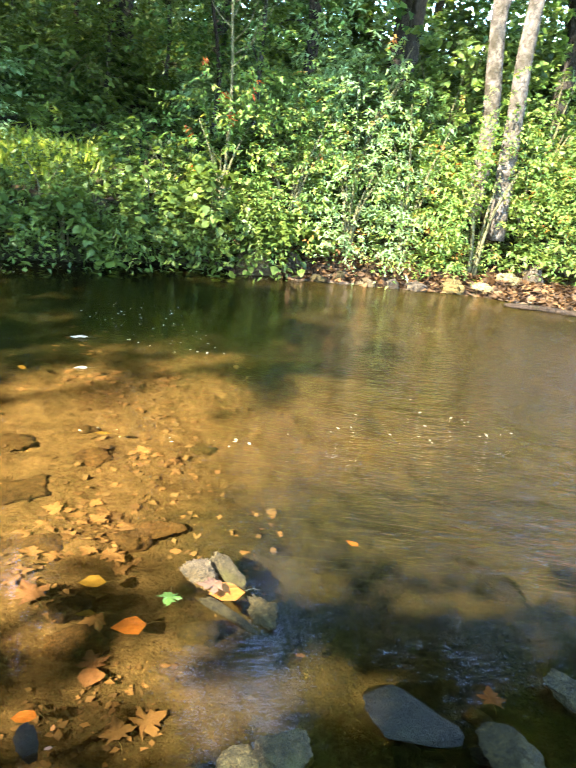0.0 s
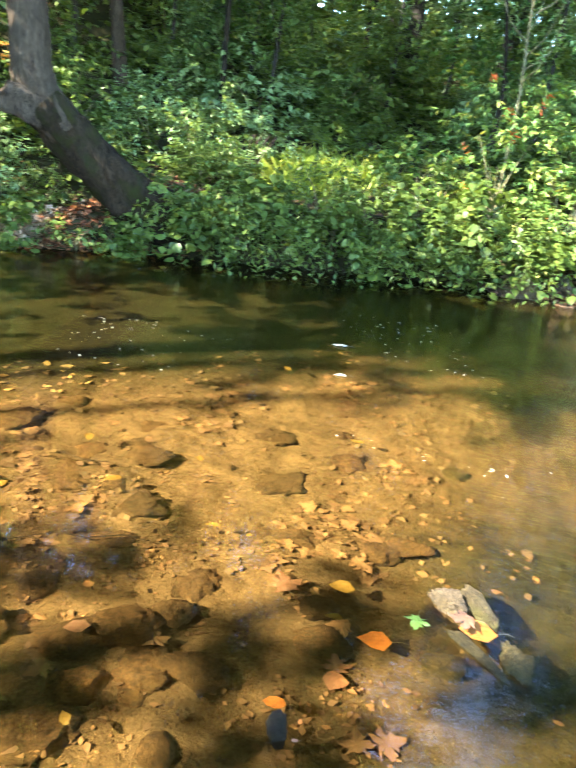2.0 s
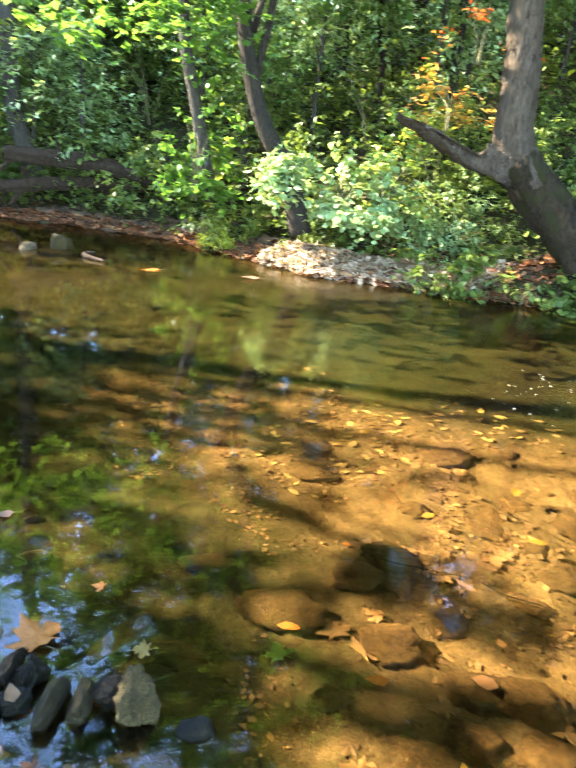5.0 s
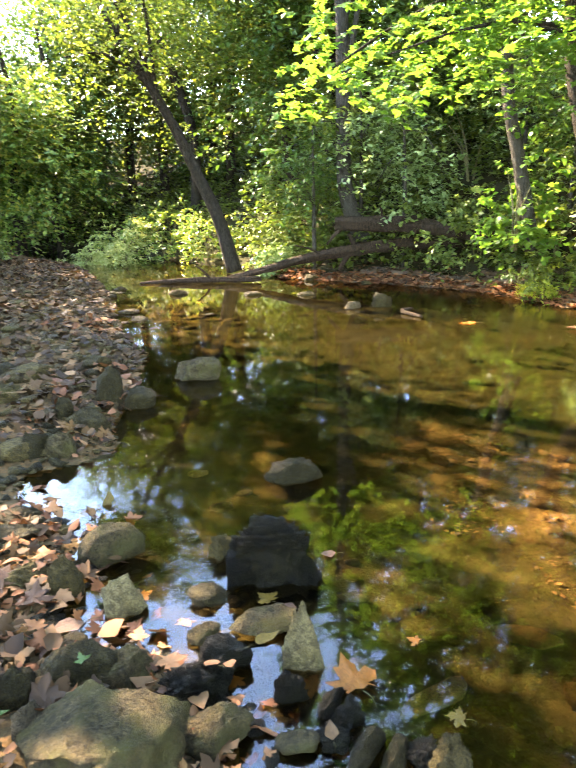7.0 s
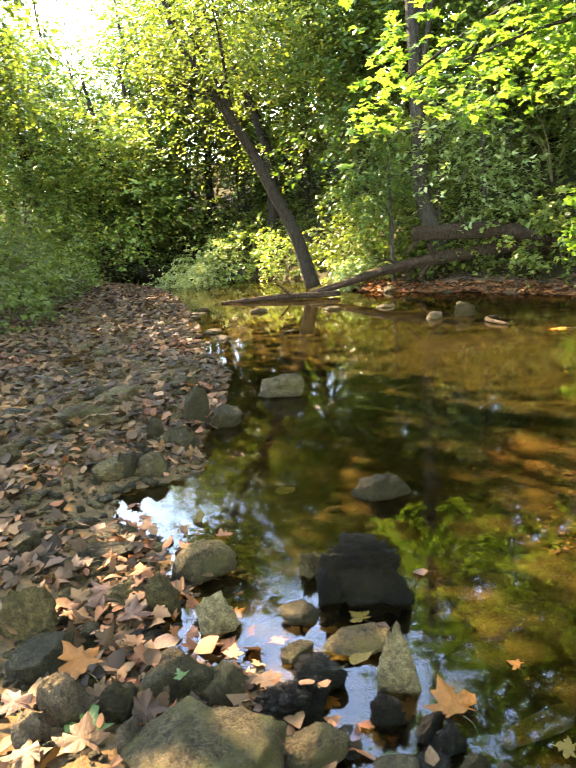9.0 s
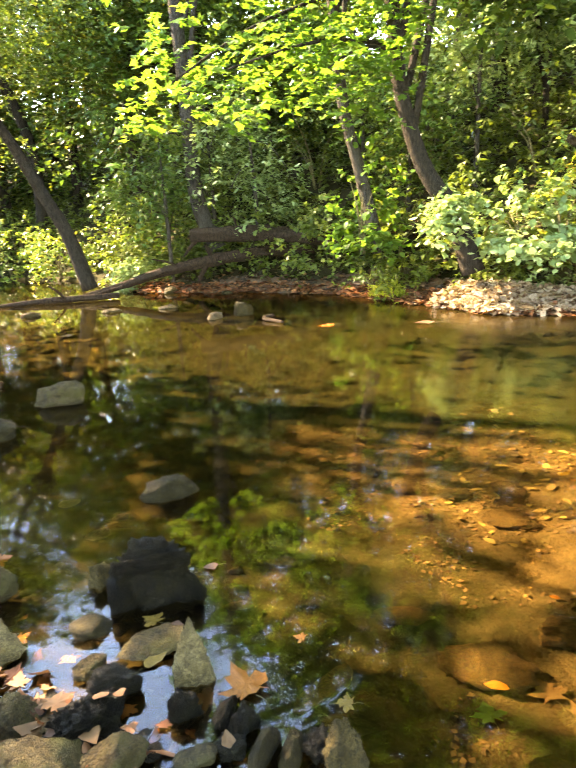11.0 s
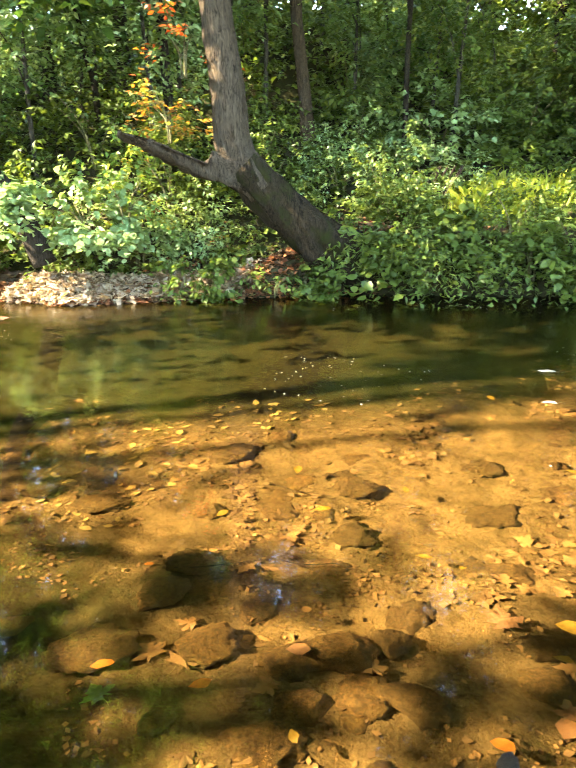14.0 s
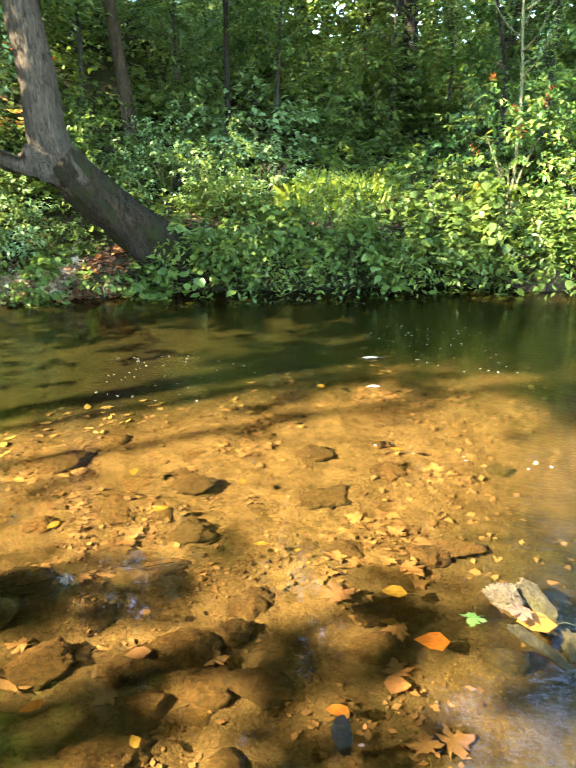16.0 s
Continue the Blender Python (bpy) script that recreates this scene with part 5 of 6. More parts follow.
rock(-1.97, -1.11, (0.27, 0.21, 0.21), 127, STONE_DARK, "flat smooth dark green-grey rock on leaves", 502, z=0.07, sunk=0.35, level=5, rough=0.07, cuts=6, flat=0.7)
rock(-2.16, -1.24, (0.21, 0.15, 0.35), 101, STONE_GREY, "rough grey rock on the gravel bar", 503, z=0.07, sunk=0.35, level=5, rough=0.2, cuts=14)
rock(-2.41, -1.00, (0.22, 0.15, 0.18), 122, STONE_GREY, "cracked grey rock among fallen leaves", 504, z=0.02, sunk=0.35, level=5, rough=0.14, cuts=14)
rock(-2.37, -0.82, (0.14, 0.11, 0.28), 98, STONE_GREY, "cracked grey rock among fallen leaves", 505, z=0.01, sunk=0.35, level=5, rough=0.16, cuts=14)
rock(-2.64, -0.69, (0.28, 0.21, 0.23), 111, STONE_MOSSY, "rounded mossy rock at the edge of the water", 506, z=0.00, sunk=0.35, level=5, rough=0.09, cuts=6)
rock(-2.24, -0.57, (0.18, 0.14, 0.21), 103, STONE_PALE, "pale sunlit rock in the puddle", 507, z=0.00, sunk=0.35, level=5, rough=0.14, knobs=0.05)
rock(-3.02, -1.21, (0.27, 0.16, 0.10), 116, STONE_DARK, "dark slab by the small pool", 508, z=0.01, sunk=0.35, level=5, cuts=12)
rock(-2.78, -1.20, (0.40, 0.24, 0.08), 109, STONE_DARK, "dark slab by the small pool", 509, z=0.05, sunk=0.35, level=5, cuts=12)
rock(-2.78, -1.55, (0.22, 0.13, 0.12), 129, STONE_DARK, "dark stone on the gravel bar", 510, z=0.10, sunk=0.35, level=4)
rock(-1.69, -0.93, (0.17, 0.12, 0.26), 98, STONE_TAN, "tan boulder under fallen maple leaves", 543, z=0.08, sunk=0.35, level=5, cuts=12)
rock(-1.59, -0.99, (0.11, 0.09, 0.15), 133, STONE_TAN, "brown stone among fallen leaves", 545, z=0.10, sunk=0.35, level=4)
rock(-1.71, -0.78, (0.14, 0.10, 0.17), 144, STONE_DARK, "dark stone between two boulders", 544, z=0.07, sunk=0.35, level=5)
rock(-1.58, -0.71, (0.12, 0.08, 0.13), 133, STONE_TAN, "brown stone beside the broad slab", 5445, z=0.09, sunk=0.35, level=4)
rock(-2.28, -0.26, (0.16, 0.13, 0.10), 84, STONE_DARK, "flat dark stone in the puddle", 523, z=0.00, sunk=0.35, level=4, flat=0.6)
rock(-2.66, -0.78, (0.09, 0.07, 0.10), 105, STONE_WET, "small wet dark stone", 5231, z=0.00, sunk=0.35, level=3)
rock(-2.42, 0.01, (0.32, 0.26, 0.36), 82, STONE_WET, "black wet square boulder standing in the water", 524, z=0.00, sunk=0.3, cuts=4, square=0.5, rough=0.34, level=5, knobs=0.03)
rock(-2.60, -0.21, (0.13, 0.09, 0.17), 113, STONE_GREY, "crumbling grey stone beside the black boulder", 525, z=0.00, sunk=0.35, level=4, rough=0.4, cuts=16)
rock(-3.35, 0.14, (0.31, 0.19, 0.19), 96, STONE_DARK, "dark boulder in the shallow water", 526, z=0.00, sunk=0.35, level=4, rough=0.2, cuts=12)
rock(-1.87, 0.06, (0.14, 0.10, 0.35), 86, STONE_PALE, "tall pointed pale yellowish rock in the shallows", 527, z=-0.00, sunk=0.35, tip=0.42, rough=0.22, level=5, cuts=4, knobs=0.11)
rock(-2.09, -0.07, (0.30, 0.17, 0.06), 104, STONE_MOSSY, "layered grey-brown slab in the shallows", 528, z=0.00, sunk=0.2, level=5, cuts=12, flat=0.6)
rock(-2.05, -0.27, (0.14, 0.10, 0.09), 106, STONE_MOSSY, "small brown stone beside the puddle", 529, z=0.00, sunk=0.35, level=4)
rock(-1.92, -0.18, (0.18, 0.11, 0.16), 79, STONE_WET, "wet dark rock under fallen leaves", 531, z=-0.00, sunk=0.35, level=4, rough=0.3)
rock(-1.78, -0.27, (0.25, 0.18, 0.16), 102, STONE_WET, "wet black knobbly rock by the puddle", 530, z=0.00, sunk=0.35, rough=0.36, level=5)
rock(-1.60, -0.21, (0.22, 0.17, 0.16), 95, STONE_MOSSY, "greenish grey rock at the edge of the water", 532, z=0.00, sunk=0.35, level=5, cuts=12)
rock(-1.73, 0.01, (0.10, 0.07, 0.17), 107, STONE_WET, "wet glinting stone in the shallows", 533, z=0.00, sunk=0.35, level=4, rough=0.35)
rock(-1.69, 0.13, (0.17, 0.06, 0.11), 144, STONE_WET, "upright wet shard of dark stone", 534, z=0.00, sunk=0.45, level=4, cuts=16, rough=0.25)
rock(-1.63, 0.17, (0.10, 0.08, 0.10), 101, STONE_WET, "small wet dark stone", 547, z=-0.00, sunk=0.35, level=4, rough=0.35)
rock(-1.56, 0.12, (0.12, 0.09, 0.06), 83, STONE_WET, "small wet dark stone", 548, z=0.00, sunk=0.35, level=4, rough=0.3)
rock(-1.55, 0.02, (0.13, 0.10, 0.06), 87, STONE_MOSSY, "green-grey stone at the water edge", 550, z=0.00, sunk=0.35, level=4, flat=0.5)
rock(-1.50, 0.20, (0.19, 0.07, 0.16), 144, STONE_DARK, "tilted dark wedge of rock at the water edge", 546, z=0.00, sunk=0.45, level=4, cuts=16)
rock(-1.47, 0.27, (0.19, 0.07, 0.15), 145, STONE_DARK, "tilted dark wedge of rock at the water edge", 5461, z=0.00, sunk=0.45, level=4, cuts=16)
rock(-1.39, 0.40, (0.12, 0.11, 0.25), 63, STONE_GREY, "pale-topped rough rock in the shallows", 549, z=0.00, sunk=0.35, level=5, rough=0.25, tip=0.2)
rock(-1.47, 0.34, (0.10, 0.09, 0.10), 94, STONE_WET, "rough wet stones beside the pale-topped rock", 5491, z=0.00, sunk=0.35, level=4, rough=0.45)
rock(-1.58, 0.47, (0.30, 0.10, 0.25), 77, STONE_DARK, "dark slab just under the water", 552, sunk=0.45, flat=0.8, cuts=12, level=4, rough=0.08, bed=True)
rock(-1.77, 0.48, (0.31, 0.10, 0.25), 118, STONE_GREY, "flat grey slab just under the water", 535, sunk=0.45, flat=0.8, cuts=8, level=5, rough=0.08, bed=True)
rock(-2.15, 0.24, (0.14, 0.10, 0.13), 102, STONE_DARK, "dark stone in the shallows", 536, sunk=0.35, level=4, bed=True)
rock(-2.12, 0.32, (0.10, 0.07, 0.11), 69, STONE_DARK, "dark stone in the shallows", 537, sunk=0.35, level=4, bed=True)
rock(-2.32, 0.30, (0.15, 0.07, 0.05), 81, STONE_GREY, "grey stone just breaking the surface", 538, sunk=0.35, level=3, bed=True)
rock(-2.58, 0.35, (0.08, 0.05, 0.12), 81, STONE_WHITE, "small pale stone in the water", 539, sunk=0.35, level=3, bed=True)
rock(-3.18, -0.22, (0.17, 0.12, 0.05), 103, STONE_WHITE, "small white stone in the water", 541, sunk=0.35, level=3, bed=True)
rock(-3.64, -0.40, (0.15, 0.11, 0.10), 95, STONE_PALE, "small pale stone in the water", 540, sunk=0.35, level=3, bed=True)
rock(-3.30, -0.12, (0.10, 0.07, 0.05), 91, STONE_WHITE, "small grey stone in the water", 542, sunk=0.35, level=3, bed=True)
rock(-2.02, 0.90, (0.26, 0.13, 0.05), 64, STONE_SILT, "silted slab on the bed of the pool", 5425, sunk=0.35, level=4, flat=0.7, bed=True)
rock(-1.27, 0.52, (0.11, 0.08, 0.06), 74, STONE_WET, "wet dark stone in the shallows", 5426, z=-0.01, sunk=0.35, level=4)
rock(-4.90, -1.11, (0.26, 0.18, 0.51), 102, STONE_DARK, "angular dark boulder at the edge of the water", 515, z=0.01, sunk=0.35, level=4, cuts=14, rough=0.08)
rock(-4.88, -0.91, (0.32, 0.25, 0.27), 115, STONE_DARK, "angular dark boulder at the edge of the water", 516, z=0.00, sunk=0.35, level=4, cuts=14, rough=0.08)
rock(-5.67, -0.49, (0.44, 0.26, 0.31), 86, STONE_MOSSY, "low greenish boulder standing in the water", 517, z=0.00, sunk=0.35, level=4, cuts=10)
rock(-4.34, -1.11, (0.27, 0.19, 0.18), 104, STONE_DARK, "dark flat stone at the edge of the bar", 514, z=0.01, sunk=0.35, level=4, cuts=12)
rock(-4.48, -1.35, (0.16, 0.13, 0.25), 116, STONE_DARK, "small dark stone at the edge of the bar", 519, z=0.05, sunk=0.35, level=4)
rock(-4.68, -1.23, (0.19, 0.15, 0.11), 104, STONE_MOSSY, "small mossy stone at the edge of the bar", 518, z=0.03, sunk=0.35, level=4)
rock(-3.88, -1.37, (0.25, 0.17, 0.27), 121, STONE_DARK, "dark mossy stone at the edge of the bar", 513, z=0.02, sunk=0.35, level=4, cuts=12)
rock(-3.88, -1.21, (0.22, 0.16, 0.26), 101, STONE_MOSSY, "grey stone at the edge of the bar", 512, z=0.01, sunk=0.35, level=4, cuts=12)
rock(-4.75, -1.99, (0.42, 0.29, 0.24), 116, STONE_MOSSY, "broad grey stone on the gravel bar", 520, z=0.12, sunk=0.35, level=4)
rock(-5.38, -1.88, (0.52, 0.36, 0.20), 101, STONE_GREY, "broad grey stone on the gravel bar", 521, z=0.12, sunk=0.35, level=4)
rock(-3.98, -2.18, (0.18, 0.15, 0.19), 118, STONE_MOSSY, "mossy stone on the gravel bar", 522, z=0.12, sunk=0.35, level=4)
rock(0.69, 1.49, (0.31, 0.22, 0.06), -36, STONE_WET, "large flat grey-green slab at the shore", 553, z=0.00, sunk=0.45, level=5, flat=0.8, cuts=9, rough=0.05, square=0.75)
rock(0.97, 1.39, (0.23, 0.17, 0.13), -41, STONE_DARK, "greenish rock at the shore", 554, z=0.00, sunk=0.35, level=5, cuts=12)
rock(1.24, 1.64, (0.23, 0.16, 0.10), -40, STONE_DARK, "dark rock at the shore", 555, z=0.00, sunk=0.35, level=4, cuts=12, flat=0.6)
rock(0.94, 1.59, (0.11, 0.09, 0.26), -32, STONE_DARK, "dark stone beside the flat slab", 558, sunk=0.35, level=4, bed=True)
rock(0.33, 1.33, (0.18, 0.14, 0.15), -1, STONE_MOSSY, "greenish grey rock at the shore", 556, z=0.00, sunk=0.35, level=5, cuts=10)
rock(0.22, 1.29, (0.14, 0.11, 0.08), 10, STONE_GREY, "grey rock at the shore", 557, z=0.00, sunk=0.35, level=4, cuts=10)
rock(1.20, 2.35, (0.40, 0.11, 0.24), -51, STONE_WET, "flat slab under the water", 559, sunk=0.45, flat=0.7, level=4, bed=True)
rock(0.01, 2.09, (0.19, 0.13, 0.11), -41, STONE_TAN, "rough pale grey stone standing out of the stream", 560, z=0.00, sunk=0.45, level=5, rough=0.3, cuts=14, knobs=0.08)
rock(0.12, 2.10, (0.25, 0.07, 0.11), -51, STONE_MOSSY, "mossy stone standing out of the stream", 561, z=0.00, sunk=0.45, level=4, rough=0.18, cuts=12)
rock(0.25, 1.90, (0.18, 0.09, 0.13), -57, STONE_GREY, "wet grey upright stone in the stream", 562, z=0.00, sunk=0.45, level=5, rough=0.3, cuts=14, knobs=0.1)
rock(0.11, 1.89, (0.32, 0.04, 0.05), -36, STONE_DARK, "long narrow stone lying in the stream", 563, z=0.00, sunk=0.45, level=4, rough=0.14, cuts=10)
rock(0.04, 1.85, (0.18, 0.14, 0.25), 4, STONE_DARK, "round stone under the water", 564, sunk=0.5, level=4, bed=True)
rock(-0.33, 1.29, (0.07, 0.04, 0.15), 27, STONE_WET, "small shiny wet stone breaking the surface", 565, z=0.00, sunk=0.35, level=4, rough=0.2)
rock(-0.20, 2.46, (0.21, 0.17, 0.05), 9, STONE_SILT, "silt-covered stone on the stream bed", 567, sunk=0.35, level=4, bed=True)
rock(-0.15, 3.34, (0.19, 0.15, 0.10), 6, STONE_DARK, "dark stone under the water", 566, sunk=0.35, level=3, bed=True)
rock(-1.75, 1.58, (0.25, 0.18, 0.18), 23, STONE_SILT, "silt-covered stone on the stream bed", 568, sunk=0.3, level=4, rough=0.26, cuts=5, group='stones of the stream bed', bed=True)
rock(-1.09, 1.39, (0.21, 0.17, 0.40), 51, STONE_SILT, "lumpy silted stone on the stream bed", 569, sunk=0.3, level=4, rough=0.26, cuts=5, group='stones of the stream bed', bed=True)
rock(-0.95, 1.49, (0.23, 0.19, 0.24), 32, STONE_SILT, "broad silt-covered stone on the stream bed", 570, sunk=0.3, level=4, rough=0.26, cuts=5, group='stones of the stream bed', bed=True)
rock(-0.85, 1.63, (0.14, 0.13, 0.27), 14, STONE_SILT, "silt-covered stone on the stream bed", 571, sunk=0.3, level=4, rough=0.26, cuts=5, group='stones of the stream bed', bed=True)
rock(-1.69, 1.35, (0.24, 0.19, 0.15), 75, STONE_SILT, "lumpy silted stone on the stream bed", 572, sunk=0.3, level=4, rough=0.26, cuts=5, group='stones of the stream bed', bed=True)
rock(-1.35, 1.26, (0.22, 0.18, 0.21), 57, STONE_SILT, "broad silt-covered stone on the stream bed", 573, sunk=0.3, level=4, rough=0.26, cuts=5, group='stones of the stream bed', bed=True)
rock(-1.64, 1.02, (0.33, 0.23, 0.15), 55, STONE_SILT, "silt-covered stone on the stream bed", 574, sunk=0.3, level=4, rough=0.26, cuts=5, group='stones of the stream bed', bed=True)
rock(-0.42, 1.90, (0.15, 0.12, 0.28), -3, STONE_SILT, "lumpy silted stone on the stream bed", 575, sunk=0.3, level=4, rough=0.26, cuts=5, group='stones of the stream bed', bed=True)
rock(-0.35, 1.77, (0.25, 0.17, 0.08), 33, STONE_SILT, "broad silt-covered stone on the stream bed", 576, sunk=0.3, level=4, rough=0.26, cuts=5, group='stones of the stream bed', bed=True)
rock(-0.32, 2.38, (0.19, 0.15, 0.20), 16, STONE_SILT, "silt-covered stone on the stream bed", 577, sunk=0.3, level=4, rough=0.26, cuts=5, group='stones of the stream bed', bed=True)
rock(-0.93, 1.24, (0.18, 0.15, 0.17), 33, STONE_SILT, "lumpy silted stone on the stream bed", 578, sunk=0.3, level=4, rough=0.26, cuts=5, group='stones of the stream bed', bed=True)
rock(-0.67, 1.44, (0.24, 0.16, 0.12), 7, STONE_SILT, "broad silt-covered stone on the stream bed", 579, sunk=0.3, level=4, rough=0.26, cuts=5, group='stones of the stream bed', bed=True)
rock(-1.26, 0.95, (0.12, 0.09, 0.12), 72, STONE_SILT, "silt-covered stone on the stream bed", 580, sunk=0.3, level=4, rough=0.26, cuts=5, group='stones of the stream bed', bed=True)
rock(-0.77, 1.34, (0.13, 0.10, 0.07), 37, STONE_SILT, "lumpy silted stone on the stream bed", 581, sunk=0.3, level=4, rough=0.26, cuts=5, group='stones of the stream bed', bed=True)
rock(-1.29, 1.90, (0.17, 0.12, 0.07), 28, STONE_SILT, "broad silt-covered stone on the stream bed", 582, sunk=0.3, level=4, rough=0.26, cuts=5, group='stones of the stream bed', bed=True)
rock(-0.68, 2.29, (0.23, 0.16, 0.09), -3, STONE_SILT, "silt-covered stone on the stream bed", 583, sunk=0.3, level=4, rough=0.26, cuts=5, group='stones of the stream bed', bed=True)
rock(-1.57, 2.56, (0.24, 0.17, 0.09), 49, STONE_SILT, "lumpy silted stone on the stream bed", 584, sunk=0.3, level=4, rough=0.26, cuts=5, group='stones of the stream bed', bed=True)
rock(-1.86, 2.51, (0.28, 0.20, 0.06), 41, STONE_SILT, "broad silt-covered stone on the stream bed", 585, sunk=0.3, level=4, rough=0.26, cuts=5, group='stones of the stream bed', bed=True)
rock(-2.50, 1.69, (0.31, 0.21, 0.05), 47, STONE_SILT, "silt-covered stone on the stream bed", 586, sunk=0.3, level=4, rough=0.26, cuts=5, group='stones of the stream bed', bed=True)
rock(-0.13, 9.01, (0.46, 0.37, 0.55), -3, STONE_TAN, "brown boulder at the foot of the bank", 584, level=3)
rock(0.42, 9.15, (0.24, 0.19, 0.42), -12, STONE_WHITE, "white stone on the shore", 585, level=3)
rock(1.82, 9.10, (0.26, 0.21, 0.23), -8, STONE_WHITE, "white stone on the stony shore", 586, level=3)
rock(2.19, 9.16, (0.37, 0.30, 0.24), -24, STONE_WHITE, "pale stone on the stony shore", 587, level=3)
rock(2.72, 9.28, (0.35, 0.28, 0.33), -23, STONE_GREY, "pale stone on the stony shore", 588, level=3)
rock(3.18, 9.36, (0.36, 0.28, 0.29), -20, STONE_PALE, "pale stone on the stony shore", 589, level=3)
rock(3.64, 9.65, (0.45, 0.36, 0.45), -17, STONE_PALE, "pale stone on the stony shore", 590, level=3)
rock(4.00, 9.64, (0.38, 0.30, 0.66), -30, STONE_WHITE, "white upright stone on the stony shore", 591, level=3)
rock(1.43, 9.06, (0.30, 0.24, 0.20), -19, STONE_TAN, "tan stone on the stony shore", 592, level=3)
rock(1.05, 9.09, (0.30, 0.24, 0.22), 3, STONE_DARK, "dark stone on the shore", 593, level=3)
rock(0.76, 8.94, (0.27, 0.21, 0.17), -8, STONE_DARK, "dark stone on the shore", 594, level=3)
rock(-9.44, 1.95, (0.32, 0.25, 0.43), 89, STONE_DARK, "pointed dark stone in mid-stream", 595, level=3)
rock(-9.40, 1.52, (0.31, 0.25, 0.18), 90, STONE_TAN, "flat stone with leaves in mid-stream", 596, level=3)
rock(-11.04, 1.02, (0.36, 0.26, 0.14), 81, STONE_DARK, "flat stone breaking the riffle", 597, level=3)
rock(-11.30, 0.10, (0.34, 0.28, 0.15), 88, STONE_DARK, "flat stone breaking the riffle", 598, level=3)
rock(-11.77, -1.27, (0.40, 0.30, 0.16), 96, STONE_DARK, "flat stone breaking the riffle", 599, level=3)
rock(-9.73, 4.85, (0.46, 0.37, 0.40), 67, STONE_DARK, "dark rounded rock on the shore", 600, level=3)
rock(-10.34, 4.54, (0.64, 0.52, 0.29), 68, STONE_MOSSY, "mossy rock on the shore", 601, level=3)
rock(-13.97, 1.78, (0.52, 0.41, 0.39), 84, STONE_DARK, "dark rock below the fallen log", 602, level=3)
rock(-13.37, 1.34, (0.40, 0.32, 0.2), 87, STONE_DARK, "flat grey stone below the log", 603, level=3)

rock(-0.16, 9.02, (0.52, 0.40, 0.50), 12, STONE_TAN, "brown square boulder under the far bank", 598, z=0.02, sunk=0.35, square=0.55, cuts=6, rough=0.2)
log([(-1.3, 8.98, 0.16), (-0.95, 8.90, 0.15), (-0.62, 8.84, 0.10), (-0.36, 8.74, 0.03)], [0.018, 0.03, 0.034, 0.03], DEADWOOD, "bent grey driftwood caught below the far bank", 73)
log([(-0.98, 8.96, 0.02), (-0.70, 8.86, 0.09), (-0.48, 8.80, 0.14)], [0.014, 0.02, 0.012], DEADWOOD, "thin driftwood branch below the far bank", 74)


# ---- single fallen leaves ----
fallen_leaf(-1.79, -0.92, 0.214, 0.146, 136, FALLEN_ORANGE, "orange maple leaf propped on a tan boulder", 800, LOBED, (24, -10), curl=1.2)
fallen_leaf(-1.61, -0.84, 0.135, 0.118, 87, FALLEN_GREEN, "green maple leaf on brown litter", 801, LOBED, (10, 0), curl=1.0)
fallen_leaf(-1.52, -0.81, 0.179, 0.126, 102, FALLEN_TAN, "large yellow-tan maple leaf on the bar", 802, LOBED, (16, 8), curl=1.1)
fallen_leaf(-3.16, -0.81, 0.000, 0.112, 95, FALLEN_YELLOW, "yellow leaf standing up in the pool", 803, POINTED, (60, 0), curl=0.5)
fallen_leaf(-2.59, -0.74, 0.040, 0.072, 185, FALLEN_ORANGE, "small orange leaf by the mossy rock", 804, POINTED, (0, 0), curl=0.6)
fallen_leaf(-2.56, -0.66, 0.030, 0.080, 173, FALLEN_TAN, "small tan leaf by the mossy rock", 805, POINTED, (0, 0), curl=0.6)
fallen_leaf(-2.13, -0.74, 0.010, 0.129, 208, FALLEN_PEACH, "peach-coloured leaf lying in the puddle", 806, BROAD, (0, 0), curl=1.2)
fallen_leaf(-2.00, -0.77, 0.039, 0.081, 230, FALLEN_PEACH, "pale curled leaf against the oval rock", 807, BROAD, (0, 0), curl=1.4)
fallen_leaf(-1.78, -0.36, 0.020, 0.063, 189, FALLEN_PEACH, "pale brown leaf at the tip of the puddle", 808, BROAD, (0, 0), curl=0.6)
fallen_leaf(-1.85, -0.06, 0.120, 0.094, 29, FALLEN_YELLOW, "yellow leaf lying on a layered slab", 809, POINTED, (0, 14), curl=0.6)
fallen_leaf(-1.78, -0.22, 0.100, 0.092, 122, FALLEN_RUST, "slender red-brown leaf on wet stones", 810, POINTED, (-20, 0), curl=0.6)
fallen_leaf(-1.77, -0.17, 0.100, 0.081, 105, FALLEN_RUST, "slender red-brown leaf on wet stones", 811, POINTED, (-24, 0), curl=0.6)
fallen_leaf(-2.25, -0.04, 0.000, 0.084, 129, FALLEN_YELLOW, "yellow-green maple leaf on the water", 812, LOBED, (0, 0), curl=0.4)
fallen_leaf(-2.17, 0.04, 0.000, 0.082, 181, FALLEN_PEACH, "pale pink leaf on the water", 813, BROAD, (0, 0), curl=0.4)
fallen_leaf(-2.54, 0.24, 0.000, 0.073, 177, FALLEN_PEACH, "pale leaf beside the black boulder", 814, BROAD, (0, 0), curl=0.6)
fallen_leaf(-1.95, 0.45, 0.000, 0.048, 144, FALLEN_ORANGE, "small orange leaf floating on the pool", 815, LOBED, (0, 0), curl=0.4)
